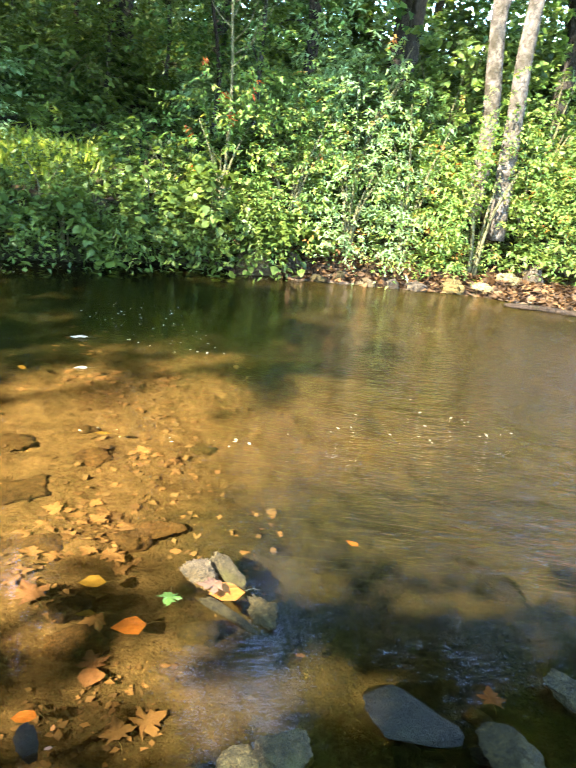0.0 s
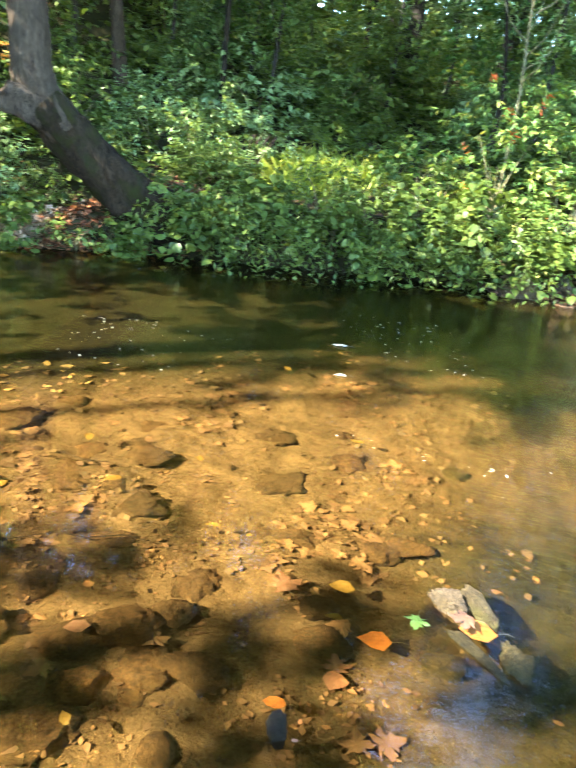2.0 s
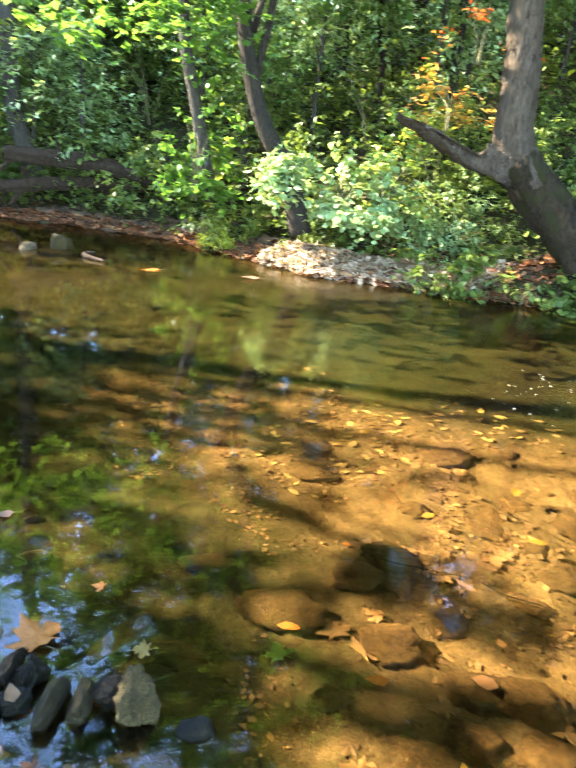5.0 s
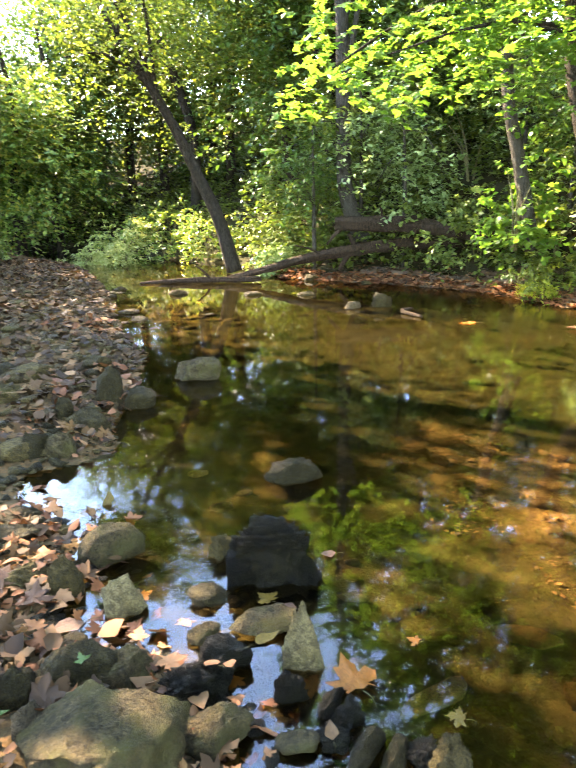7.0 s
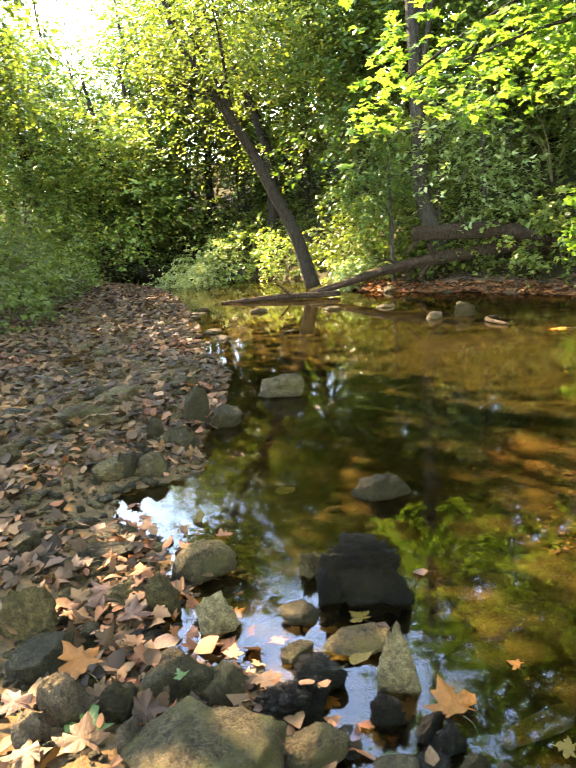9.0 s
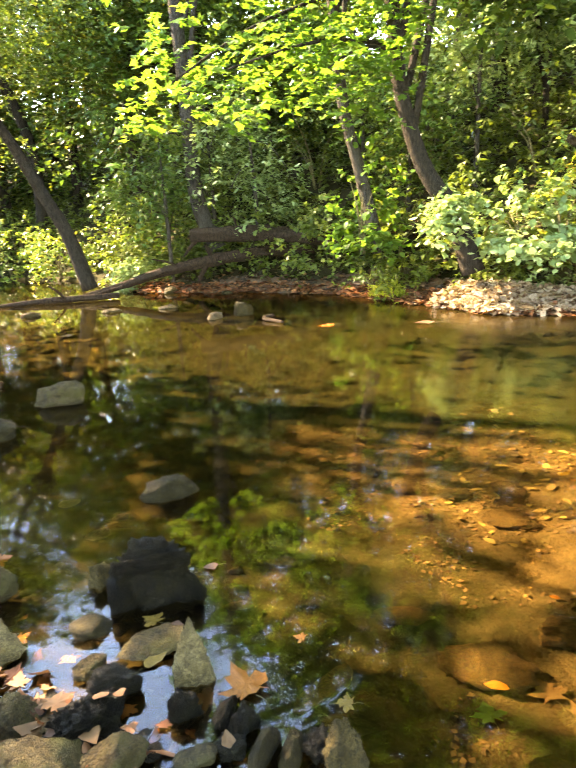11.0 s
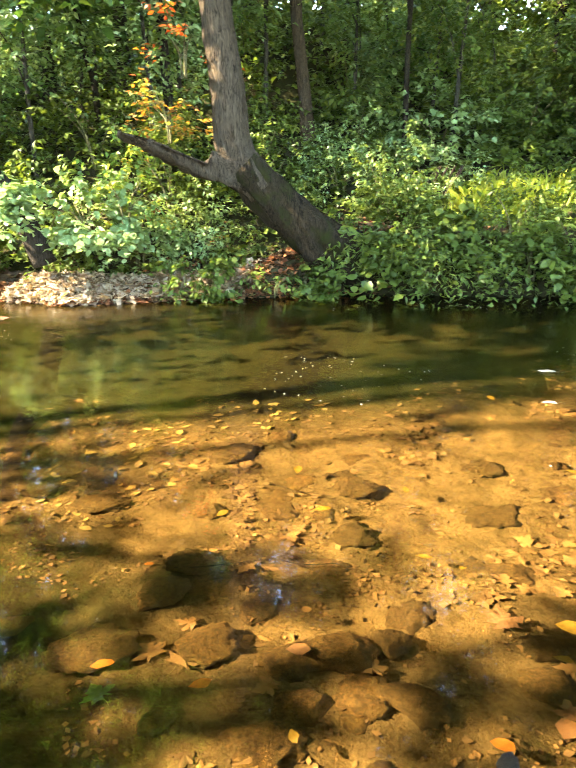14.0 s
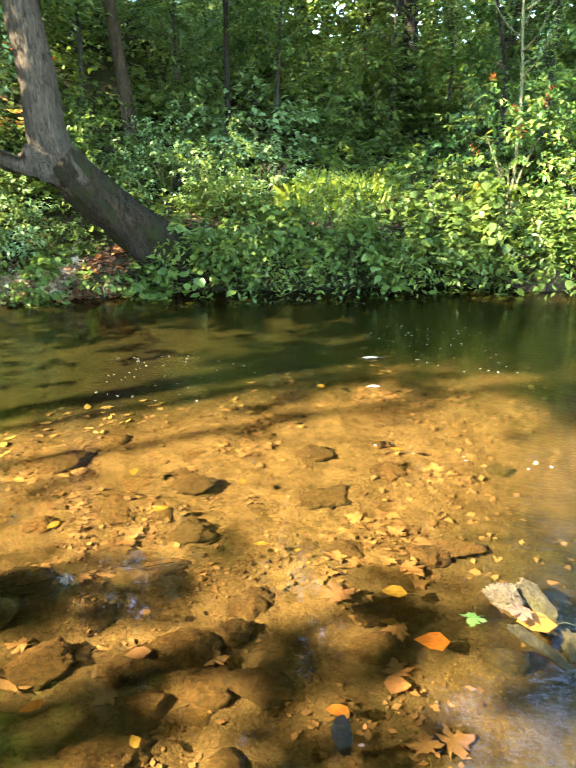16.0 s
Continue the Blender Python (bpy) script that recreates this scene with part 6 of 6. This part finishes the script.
fallen_leaf(-1.78, 0.21, 0.015, 0.156, 111, FALLEN_ORANGE, "large bright orange maple leaf among wet stones", 816, LOBED, (6, 0), curl=0.9)
fallen_leaf(-1.80, 0.08, -0.030, 0.096, 165, FALLEN_RUST, "brown leaf under the shallow water", 817, LOBED, (0, 0), curl=0.5)
fallen_leaf(-1.60, 0.48, 0.000, 0.066, 156, FALLEN_YELLOW, "yellow leaf floating over the dark slab", 818, LOBED, (0, 0), curl=0.4)
fallen_leaf(-1.53, 0.11, 0.050, 0.054, 93, FALLEN_TAN, "curled tan leaf between wet stones", 819, BROAD, (30, 0), curl=0.6)
fallen_leaf(-1.77, -0.60, 0.157, 0.051, 127, FALLEN_GREEN, "small green leaf on the broad slab", 820, LOBED, (0, 0), curl=0.6)
fallen_leaf(-2.93, -1.26, 0.106, 0.096, 63, FALLEN_TAN, "pale grey-green leaf on a dark slab", 821, BROAD, (0, 0), curl=0.6)
fallen_leaf(-2.58, -1.20, 0.116, 0.107, 174, FALLEN_TAN, "tan leaf among stones", 822, LOBED, (0, 0), curl=1.2)
fallen_leaf(-2.55, -1.30, 0.138, 0.095, 216, FALLEN_RUST, "red-brown leaf among stones", 823, BROAD, (0, 0), curl=1.2)
fallen_leaf(-2.37, -1.04, 0.099, 0.158, 143, FALLEN_RUST, "rust-brown leaf curled against a cracked rock", 824, LOBED, (20, 0), curl=1.3)
fallen_leaf(-2.27, -0.90, 0.059, 0.114, 90, FALLEN_RUST, "rust-brown leaf curled against a cracked rock", 825, LOBED, (14, 0), curl=1.3)
fallen_leaf(-2.18, -1.36, 0.157, 0.129, 172, FALLEN_PEACH, "pale dry leaf on the bar", 826, LOBED, (20, 0), curl=1.2)
fallen_leaf(-1.70, -1.09, 0.153, 0.110, 132, FALLEN_PEACH, "pale pink dry leaf on the bar", 827, LOBED, (12, 0), curl=1.2)
fallen_leaf(-1.49, -0.96, 0.160, 0.105, 202, FALLEN_TAN, "pale green-tan leaf on the bar", 828, LOBED, (0, 0), curl=1.0)
fallen_leaf(-7.81, 2.69, 0.000, 0.232, 160, FALLEN_ORANGE, "red-orange leaf caught in mid-stream", 829, LOBED, (0, 0), curl=0.6)
fallen_leaf(-7.12, 3.75, 0.010, 0.267, 152, FALLEN_PEACH, "pale leaf caught near the far shore", 830, BROAD, (0, 0), curl=0.6)
fallen_leaf(-1.19, 1.08, -0.010, 0.077, 148, FALLEN_ORANGE, "bright orange leaf floating over the silt", 832, POINTED, (0, 0), curl=0.6)
fallen_leaf(-0.85, 1.09, -0.020, 0.054, 58, FALLEN_YELLOW, "yellow leaf lying in the water", 833, POINTED, (0, 0), curl=0.6)
fallen_leaf(-1.88, 1.46, -0.110, 0.044, 132, FALLEN_ORANGE, "small orange leaf on the stream bed", 834, POINTED, (0, 0), curl=0.6)
fallen_leaf(-1.49, 1.30, -0.110, 0.085, 109, FALLEN_TAN, "orange-tan leaf on the stream bed", 835, LOBED, (0, 0), curl=0.6)
fallen_leaf(-1.54, 0.98, -0.110, 0.073, 138, FALLEN_ORANGE, "dull orange leaf under the water", 836, POINTED, (0, 0), curl=0.6)
fallen_leaf(-1.48, 0.90, -0.110, 0.088, 79, FALLEN_GREEN, "dull green maple leaf under the water", 837, LOBED, (0, 0), curl=0.6)
fallen_leaf(-1.49, 1.12, -0.110, 0.109, 83, LITTER_SUNK, "sunken brown maple leaf", 838, LOBED, (0, 0), curl=0.6)
fallen_leaf(-1.37, 1.17, -0.110, 0.108, 10, LITTER_SUNK, "sunken brown maple leaf", 839, LOBED, (0, 0), curl=0.6)
fallen_leaf(-1.05, 1.39, -0.040, 0.081, 123, FALLEN_PEACH, "peach leaf resting on a silted stone", 840, BROAD, (0, 0), curl=0.6)
fallen_leaf(-1.15, 1.56, -0.030, 0.046, 57, FALLEN_TAN, "small pale leaf on a silted stone", 841, BROAD, (0, 0), curl=0.6)
fallen_leaf(-0.84, 1.49, -0.110, 0.090, 30, LITTER_SUNK, "pale brown maple leaf on the silt", 842, LOBED, (0, 0), curl=0.6)
fallen_leaf(-0.58, 1.96, -0.110, 0.132, 42, FALLEN_PEACH, "peach maple leaf on the silt", 843, LOBED, (0, 0), curl=0.6)
fallen_leaf(-0.34, 1.83, -0.020, 0.066, 101, FALLEN_YELLOW, "yellow leaf lying in the water", 844, POINTED, (0, 0), curl=0.6)
fallen_leaf(-0.36, 2.00, -0.020, 0.098, 96, FALLEN_YELLOW, "yellow leaf lying in the water", 845, BROAD, (0, 0), curl=0.6)
fallen_leaf(-0.95, 2.10, -0.010, 0.068, 110, FALLEN_YELLOW, "small yellow leaf in the water", 846, POINTED, (0, 0), curl=0.6)
fallen_leaf(-0.80, 2.11, -0.010, 0.035, 321, FALLEN_YELLOW, "small pale leaf in the water", 847, POINTED, (0, 0), curl=0.6)
fallen_leaf(-0.28, 1.69, -0.110, 0.090, 30, FALLEN_RUST, "red-brown maple leaf on the silt", 848, LOBED, (0, 0), curl=0.6)
fallen_leaf(-0.26, 1.62, -0.110, 0.086, 170, FALLEN_RUST, "rust-brown leaf under the water", 849, BROAD, (0, 0), curl=0.6)
fallen_leaf(-0.38, 1.41, -0.030, 0.070, 101, FALLEN_ORANGE, "orange leaf beside the shiny stone", 850, POINTED, (0, 0), curl=0.6)
fallen_leaf(-0.29, 1.36, 0.000, 0.023, 13, FALLEN_ORANGE, "small orange leaf by the shiny stone", 851, POINTED, (0, 0), curl=0.6)
fallen_leaf(-0.08, 1.92, 0.010, 0.079, 178, FALLEN_GREEN, "bright green oak leaf at the water surface", 856, LOBED, (0, 0), curl=0.6)
fallen_leaf(0.06, 1.95, 0.060, 0.095, 98, FALLEN_PEACH, "crumpled pale orange leaf wrapped on stones", 857, LOBED, (0, 0), curl=0.6)
fallen_leaf(0.13, 1.96, 0.030, 0.125, 101, FALLEN_ORANGE, "orange leaf caught between stones", 858, BROAD, (0, 0), curl=0.6)
fallen_leaf(-0.18, 1.80, -0.030, 0.117, 106, FALLEN_ORANGE, "orange leaf under the water", 859, BROAD, (0, 0), curl=0.6)
fallen_leaf(-0.14, 1.44, -0.110, 0.100, 22, LITTER_SUNK, "brown maple leaf under the water", 860, LOBED, (0, 0), curl=0.6)
fallen_leaf(-0.06, 1.49, -0.110, 0.100, 309, LITTER_SUNK, "pale brown maple leaf under the water", 861, LOBED, (0, 0), curl=0.6)
fallen_leaf(0.62, 2.42, -0.030, 0.063, 49, FALLEN_ORANGE, "orange leaf under the water", 862, POINTED, (0, 0), curl=0.6)
fallen_leaf(0.38, 1.72, -0.010, 0.035, 73, FALLEN_TAN, "small tan leaf in the dark water", 863, POINTED, (0, 0), curl=0.6)
fallen_leaf(0.98, 1.63, -0.030, 0.080, 353, FALLEN_RUST, "rust-coloured leaf beside the slab", 864, LOBED, (0, 0), curl=0.6)
fallen_leaf(-0.28, 1.30, 0.000, 0.023, 110, FALLEN_PEACH, "small pink leaf by the shiny stone", 865, POINTED, (0, 0), curl=0.6)
fallen_leaf(-1.32, 4.98, 0.000, 0.132, 105, FOAM, "pale leaf floating on the water", 866, POINTED, (0, 0), curl=0.6)
fallen_leaf(-1.46, 4.16, -0.020, 0.099, 42, FALLEN_YELLOW, "yellow leaf in the shallow water", 867, POINTED, (0, 0), curl=0.6)
fallen_leaf(-1.09, 4.26, 0.000, 0.105, 105, FOAM, "white scrap floating on the water", 870, POINTED, (0, 0), curl=0.6)
fallen_leaf(-0.67, 3.27, -0.030, 0.089, 92, FALLEN_YELLOW, "yellow leaf in the shallow water", 872, POINTED, (0, 0), curl=0.6)
fallen_leaf(-1.52, 2.21, -0.030, 0.092, 138, FALLEN_YELLOW, "yellow leaf in the shallow water", 873, POINTED, (0, 0), curl=0.6)
fallen_leaf(-1.88, 1.91, -0.030, 0.076, 171, FALLEN_YELLOW, "yellow leaf in the shallow water", 874, POINTED, (0, 0), curl=0.6)
fallen_leaf(-2.75, 2.22, -0.030, 0.083, 201, FALLEN_YELLOW, "yellow leaf in the shallow water", 875, POINTED, (0, 0), curl=0.6)
fallen_leaf(-1.88, 2.49, -0.030, 0.094, 209, FALLEN_YELLOW, "yellow leaf in the shallow water", 876, POINTED, (0, 0), curl=0.6)
fallen_leaf(-1.30, 2.60, -0.030, 0.074, 222, FALLEN_YELLOW, "yellow leaf in the shallow water", 877, POINTED, (0, 0), curl=0.6)


# ---- gravel, leaf litter and drift, too many to count ----
def pebbles(name, x, y, sizes, material, label, seed, level=2, lift=0.25, category="gravel"):
    rng = np.random.RandomState(seed)
    shapes = [stone_shape(seed * 7 + k, level, 10, 0.22) for k in range(8)]
    z = grounds(x, y)
    verts, faces, start = [], [], 0
    yaw = rng.uniform(0, 6.283, len(x))
    for k in range(len(x)):
        v, f = shapes[k % 8]
        v = v * sizes[k] * 0.5 * np.array((rng.uniform(0.8, 1.3), rng.uniform(0.7, 1.0), rng.uniform(0.3, 0.6)))
        c, s = math.cos(yaw[k]), math.sin(yaw[k])
        v = np.stack([v[:, 0] * c - v[:, 1] * s, v[:, 0] * s + v[:, 1] * c, v[:, 2]], -1) + np.array((x[k], y[k], z[k] + lift * 0.5 * sizes[k]))
        verts.append(v)
        faces.append(f + start)
        start += len(v)
    data = smooth(mesh_from(name, np.concatenate(verts), np.concatenate(faces)))
    data.materials.append(material)
    return tagged(new(name, data), label, category, kind="stuff")


def scatter(count, box, rule, seed):
    rng = np.random.RandomState(seed)
    x, y = rng.uniform(box[0], box[1], count), rng.uniform(box[2], box[3], count)
    keep = rule(x, y, *land(x, y)[1:])
    return x[keep], y[keep], rng


def on_bar(x, y, wet, beyond, far, near):
    return ~wet & ~beyond & (near < 4.8)


x, y, rng = scatter(7000, (-4.4, 1.2, -2.8, 1.2), on_bar, 700)
pebbles("gravel", x, y, rng.uniform(0.012, 0.045, len(x)), STONE_DARK, "fine dark gravel of the bar", 9, 1)
x, y, rng = scatter(9000, (-7, 10, -5.5, 1.2), lambda x, y, wet, beyond, far, near: on_bar(x, y, wet, beyond, far, near) & ((x > 1.1) | (y < -2.7)), 698)
pebbles("gravel", x, y, rng.uniform(0.03, 0.12, len(x)), STONE_GREY, "mixed gravel of the upper bar", 10, 1)
x, y, rng = scatter(1500, (-4.6, 1.5, -3.0, 1.2), on_bar, 701)
pebbles("gravel", x, y, rng.uniform(0.03, 0.10, len(x)), STONE_GREY, "mixed grey gravel of the bar", 1)
x, y, rng = scatter(900, (-4.6, 1.5, -3.0, 1.2), on_bar, 702)
pebbles("gravel", x, y, rng.uniform(0.03, 0.14, len(x)), STONE_DARK, "dark gravel of the bar", 2)
x, y, rng = scatter(4200, (-18, -4.4, -8, -0.5), on_bar, 703)
pebbles("gravel", x, y, rng.uniform(0.04, 0.17, len(x)), STONE_GREY, "coarse grey gravel of the far part of the bar", 3, 1)
x, y, rng = scatter(1500, (-18, -4.4, -8, -0.5), on_bar, 704)
pebbles("gravel", x, y, rng.uniform(0.06, 0.26, len(x)), STONE_TAN, "coarse brown gravel of the far part of the bar", 4, 1)
x, y, rng = scatter(2600, (-3.2, 1.0, -1.2, 1.7), lambda x, y, wet, beyond, far, near: ~beyond & (near < np.where(wet, 0.5, 0.2)), 705)
pebbles("gravel", x, y, rng.uniform(0.015, 0.085, len(x)), STONE_WET, "wet dark gravel at the edge of the water", 5)
x, y, rng = scatter(3600, (-15, 6, 0, 11), lambda x, y, wet, beyond, far, near: ~wet & beyond & (far < 0.9) & ((x > 0.1) | (x < -6.2)), 706)
pebbles("gravel", x, y, rng.uniform(0.04, 0.16, len(x)), STONE_WHITE, "pale stones of the sunlit far shore", 6, 1)
x, y, rng = scatter(260, (-13, -8, -2.5, 3.4), lambda x, y, wet, beyond, far, near: wet & ((near < 1.6) | (far < 0.8)), 707)
pebbles("gravel", x, y, rng.uniform(0.10, 0.34, len(x)), STONE_DARK, "dark stones breaking the riffle upstream", 7, lift=0.3)
x, y, rng = scatter(120, (-4.5, 1.5, 0, 4.5), lambda x, y, wet, beyond, far, near: inside_ring(x, y, SUNLIT_SILT), 708)
pebbles("gravel", x, y, rng.uniform(0.04, 0.2, len(x)), STONE_SILT, "silted stones on the stream bed", 8, lift=-0.1)

for k in range(90):
    rng = np.random.RandomState(900 + k)
    x, y = rng.uniform(-11, -2.6), rng.uniform(-4.2, -0.6)
    _, wet, beyond, far, near = [v[0] for v in land(np.array([x]), np.array([y]))]
    if wet or near < 0.15 or near > 3.6:
        continue
    s = rng.uniform(0.10, 0.30)
    rock(x, y, (s * 1.2, s, s * rng.uniform(0.45, 0.8)), rng.uniform(0, 360), (STONE_GREY, STONE_DARK, STONE_MOSSY, STONE_GREY, STONE_TAN)[k % 5],
         ("grey stone on the gravel bar", "dark stone on the gravel bar", "mossy stone on the gravel bar", "grey stone on the gravel bar", "brown stone on the gravel bar")[k % 5], 900 + k, level=3, sunk=0.35,
         group="stones of the gravel bar")


for k in range(40):
    rng = np.random.RandomState(2000 + k)
    x, y = rng.uniform(-3.4, -0.6), rng.uniform(0.8, 3.4)
    _, wet, beyond, far, near = [v[0] for v in land(np.array([x]), np.array([y]))]
    if not inside_ring(np.array([x]), np.array([y]), SUNLIT_SILT)[0]:
        continue
    s = rng.uniform(0.08, 0.26)
    rock(x, y, (s * rng.uniform(1.0, 1.5), s, s * rng.uniform(0.25, 0.45)), rng.uniform(0, 360), STONE_SILT, "silt-covered stone on the stream bed", 2000 + k, z=ground(x, y), level=4, sunk=0.62, rough=0.34,
         group="stones of the stream bed")


def litter(name, x, y, rng, sizes, shape, material, label, lift=0.012, flat=0.25, water=False):
    z = np.full(len(x), 0.004) if water else grounds(x, y) + rng.uniform(0.3, 1.6, len(x)) * lift
    data = leaves(name, np.stack([x, y, z], -1), rng.uniform(*sizes, len(x)), shape, rng, (-flat, flat), flat)
    data.materials.append(material)
    return tagged(new(name, data), label, "leaf litter", kind="stuff")


x, y, rng = scatter(9000, (-5, 1.5, -3.2, 1.2), on_bar, 711)
keep = np.array([noise.noise((a * 1.3, b * 1.3, 4)) + rng.uniform(-0.3, 0.3) > -0.12 for a, b in zip(x, y)])
x, y = x[keep], y[keep]
litter("leaf_litter", x[::3], y[::3], rng, (0.05, 0.12), LOBED, LITTER, "brown and tan fallen maple leaves on the gravel bar", 0.035, 0.6)
litter("leaf_litter", x[1::3], y[1::3], rng, (0.04, 0.10), BROAD, LITTER, "brown and tan fallen leaves on the gravel bar", 0.03, 0.6)
litter("leaf_litter", x[2::3], y[2::3], rng, (0.03, 0.09), POINTED, LITTER_RED, "reddish fallen leaves on the gravel bar", 0.03, 0.6)
x, y, rng = scatter(7000, (-7, 10, -5.5, 1.2), lambda x, y, wet, beyond, far, near: on_bar(x, y, wet, beyond, far, near) & ((x > 1.3) | (y < -3.0)), 699)
litter("leaf_litter", x, y, rng, (0.05, 0.12), BROAD, LITTER, "brown fallen leaves on the upper bar", 0.03, 0.6)
x, y, rng = scatter(1500, (-3.4, 0.6, -1.3, 1.3), lambda x, y, wet, beyond, far, near: ~beyond & (near < np.where(wet, 0.25, 0.35)), 722)
litter("leaf_litter", x, y, rng, (0.03, 0.09), LOBED, LITTER_RED, "wet reddish scraps of leaves along the pools", 0.03, 0.5)
x, y, rng = scatter(16000, (-20, -4.5, -9, -0.5), on_bar, 712)
litter("leaf_litter", x, y, rng, (0.04, 0.12), LOBED, LITTER, "brown and tan fallen leaves on the far part of the bar", 0.06, 0.45)
x, y, rng = scatter(2200, (-9, -1.2, -4.4, -0.6), lambda x, y, wet, beyond, far, near: ~wet & ~beyond & (np.sin(x * 1.9 + y) + np.sin(y * 3.1 - x) > 0.9), 713)
litter("leaf_litter", x, y, rng, (0.06, 0.13), BROAD, LITTER_RED, "orange-red fallen leaves in drifts on the bar", 0.06, 0.45)
x, y, rng = scatter(70000, (-16, -4.2, -1, 9), lambda x, y, wet, beyond, far, near: ~wet & beyond & (far < 0.35), 714)
litter("leaf_litter", x, y, rng, (0.07, 0.14), BROAD, LITTER_RED, "red and peach fallen leaves along the waterline", 0.02, 0.3)
x, y, rng = scatter(12000, (-8.4, -5.7, 4.3, 6.9), lambda x, y, wet, beyond, far, near: ~wet & beyond & (far < 1.0), 719)
litter("leaf_litter", x, y, rng, (0.05, 0.13), LOBED, LITTER_PALE, "pale dry sunlit leaves heaped on the beach", 0.06, 0.6)
x, y, rng = scatter(9000, (-7.4, -4.4, 5.0, 8.2), lambda x, y, wet, beyond, far, near: ~wet & beyond & (far < 1.3), 720)
litter("leaf_litter", x[::2], y[::2], rng, (0.05, 0.12), LOBED, LITTER, "brown fallen leaves below the leaning tree", 0.04, 0.6)
litter("leaf_litter", x[1::2], y[1::2], rng, (0.05, 0.12), BROAD, LITTER_RED, "reddish fallen leaves below the leaning tree", 0.04, 0.6)
x, y, rng = scatter(6000, (0.2, 6.0, 8.5, 10.4), lambda x, y, wet, beyond, far, near: ~wet & beyond & (far < 1.3), 721)
litter("leaf_litter", x, y, rng, (0.05, 0.12), LOBED, LITTER, "brown fallen leaves on the stony far shore", 0.05, 0.6)
x, y, rng = scatter(16000, (-16, 6, -1, 13), lambda x, y, wet, beyond, far, near: ~wet & beyond & (far < 2.2), 715)
litter("leaf_litter", x, y, rng, (0.06, 0.13), BROAD, LITTER, "brown fallen leaves on the far bank", 0.03, 0.4)
x, y, rng = scatter(5200, (-5.2, 1.4, -0.2, 4.6), lambda x, y, wet, beyond, far, near: wet & (near > 0.25) & ((to_line(x, y, SUNLIT_SILT) < 0.12) | inside_ring(x, y, SUNLIT_SILT)), 716)
keep = np.array([noise.noise((a * 1.5, b * 1.5, 2)) + 0.8 * noise.noise((a * 4, b * 4, 5)) > 0.25 for a, b in zip(x, y)])
litter("leaf_litter", x[keep], y[keep], rng, (0.04, 0.10), LOBED, LITTER_SUNK, "sunken brown leaves on the stream bed", 0.008, 0.15)
x, y, rng = scatter(2600, (-6, 4, 1.5, 6.5), lambda x, y, wet, beyond, far, near: wet & (near > 1.5) & (to_line(x, y, SUNLIT_SILT) < 0.6), 717)
keep = np.array([noise.noise((a * 0.9, b * 0.9, 12)) > 0.2 for a, b in zip(x, y)])
litter("leaf_litter", x[keep], y[keep], rng, (0.04, 0.10), POINTED, LITTER_YELLOW, "tan and yellow leaves on the shallow bed", 0.008, 0.15)
x, y, rng = scatter(6500, (-4.5, 3.0, 1.2, 6.8), lambda x, y, wet, beyond, far, near: wet & (to_line(x, y, SUNLIT_SILT) < 0.45 + 0.5 * np.sin(3.1 * x + 1.7 * y) ** 2) & (y > 1.9), 723)
keep = np.array([noise.noise((a * 1.4, b * 1.4, 31)) + 0.6 * noise.noise((a * 5, b * 5, 32)) > -0.1 for a, b in zip(x, y)])
x, y = x[keep], y[keep]
litter("leaf_litter", x[::2], y[::2], rng, (0.025, 0.07), FLAKE, LITTER_SCRAP, "small yellow-brown scraps of leaf on the bed", 0.006, 0.3)
litter("leaf_litter", x[1::2], y[1::2], rng, (0.02, 0.06), FLAKE, LITTER_SUNK, "small brown scraps of leaf on the bed", 0.006, 0.3)
x, y, rng = scatter(7000, (-4.2, 0.0, 0.6, 2.6), lambda x, y, wet, beyond, far, near: wet & (inside_ring(x, y, SUNLIT_SILT) | (to_line(x, y, SUNLIT_SILT) < 0.4)), 724)
keep = np.array([noise.noise((a * 2.2, b * 2.2, 33)) + 0.6 * noise.noise((a * 7, b * 7, 34)) > 0.05 for a, b in zip(x, y)])
litter("leaf_litter", x[keep], y[keep], rng, (0.012, 0.04), FLAKE, LITTER_SUNK, "fine brown scraps and grit on the silt", 0.006, 0.4)
x, y, rng = scatter(1500, (-7, 2, 3.2, 7.4), lambda x, y, wet, beyond, far, near: wet, 718)
keep = np.array([noise.noise((a * 0.6, b * 1.1, 14)) > 0.22 for a, b in zip(x, y)])
litter("floating_flecks", x[keep], y[keep], rng, (0.012, 0.035), OVAL, FOAM, "pale flecks and scraps drifting on the water", water=True, flat=0.05)


def twig(x, y, z, length, turn, seed, material=DEADWOOD, thick=0.005):
    rng = np.random.RandomState(seed)
    pts = [(length * (s - 0.5), length * 0.03 * rng.normal(), 0.004 + 0.03 * length * abs(rng.normal())) for s in np.linspace(0, 1, 5)]
    ob = new("twig", smooth(mesh_from("twig", *tube(pts, [thick, thick, thick * 0.9, thick * 0.7, thick * 0.4], 6))))
    ob.data.materials.append(material)
    ob.matrix_basis = pose(x, y, z, 0, 0, turn)
    return tagged(ob, "thin brown twig lying among stones and leaves", "twig", "twigs")


for k in range(46):
    rng = np.random.RandomState(1200 + k)
    x, y = rng.uniform(-5.5, 0.3), rng.uniform(-2.6, 2.6)
    if ground(x, y) < -0.02 and k % 4:
        continue
    twig(x, y, max(ground(x, y) + 0.02, -0.09), rng.uniform(0.12, 0.45), rng.uniform(0, 180), 1200 + k, thick=rng.uniform(0.003, 0.006))
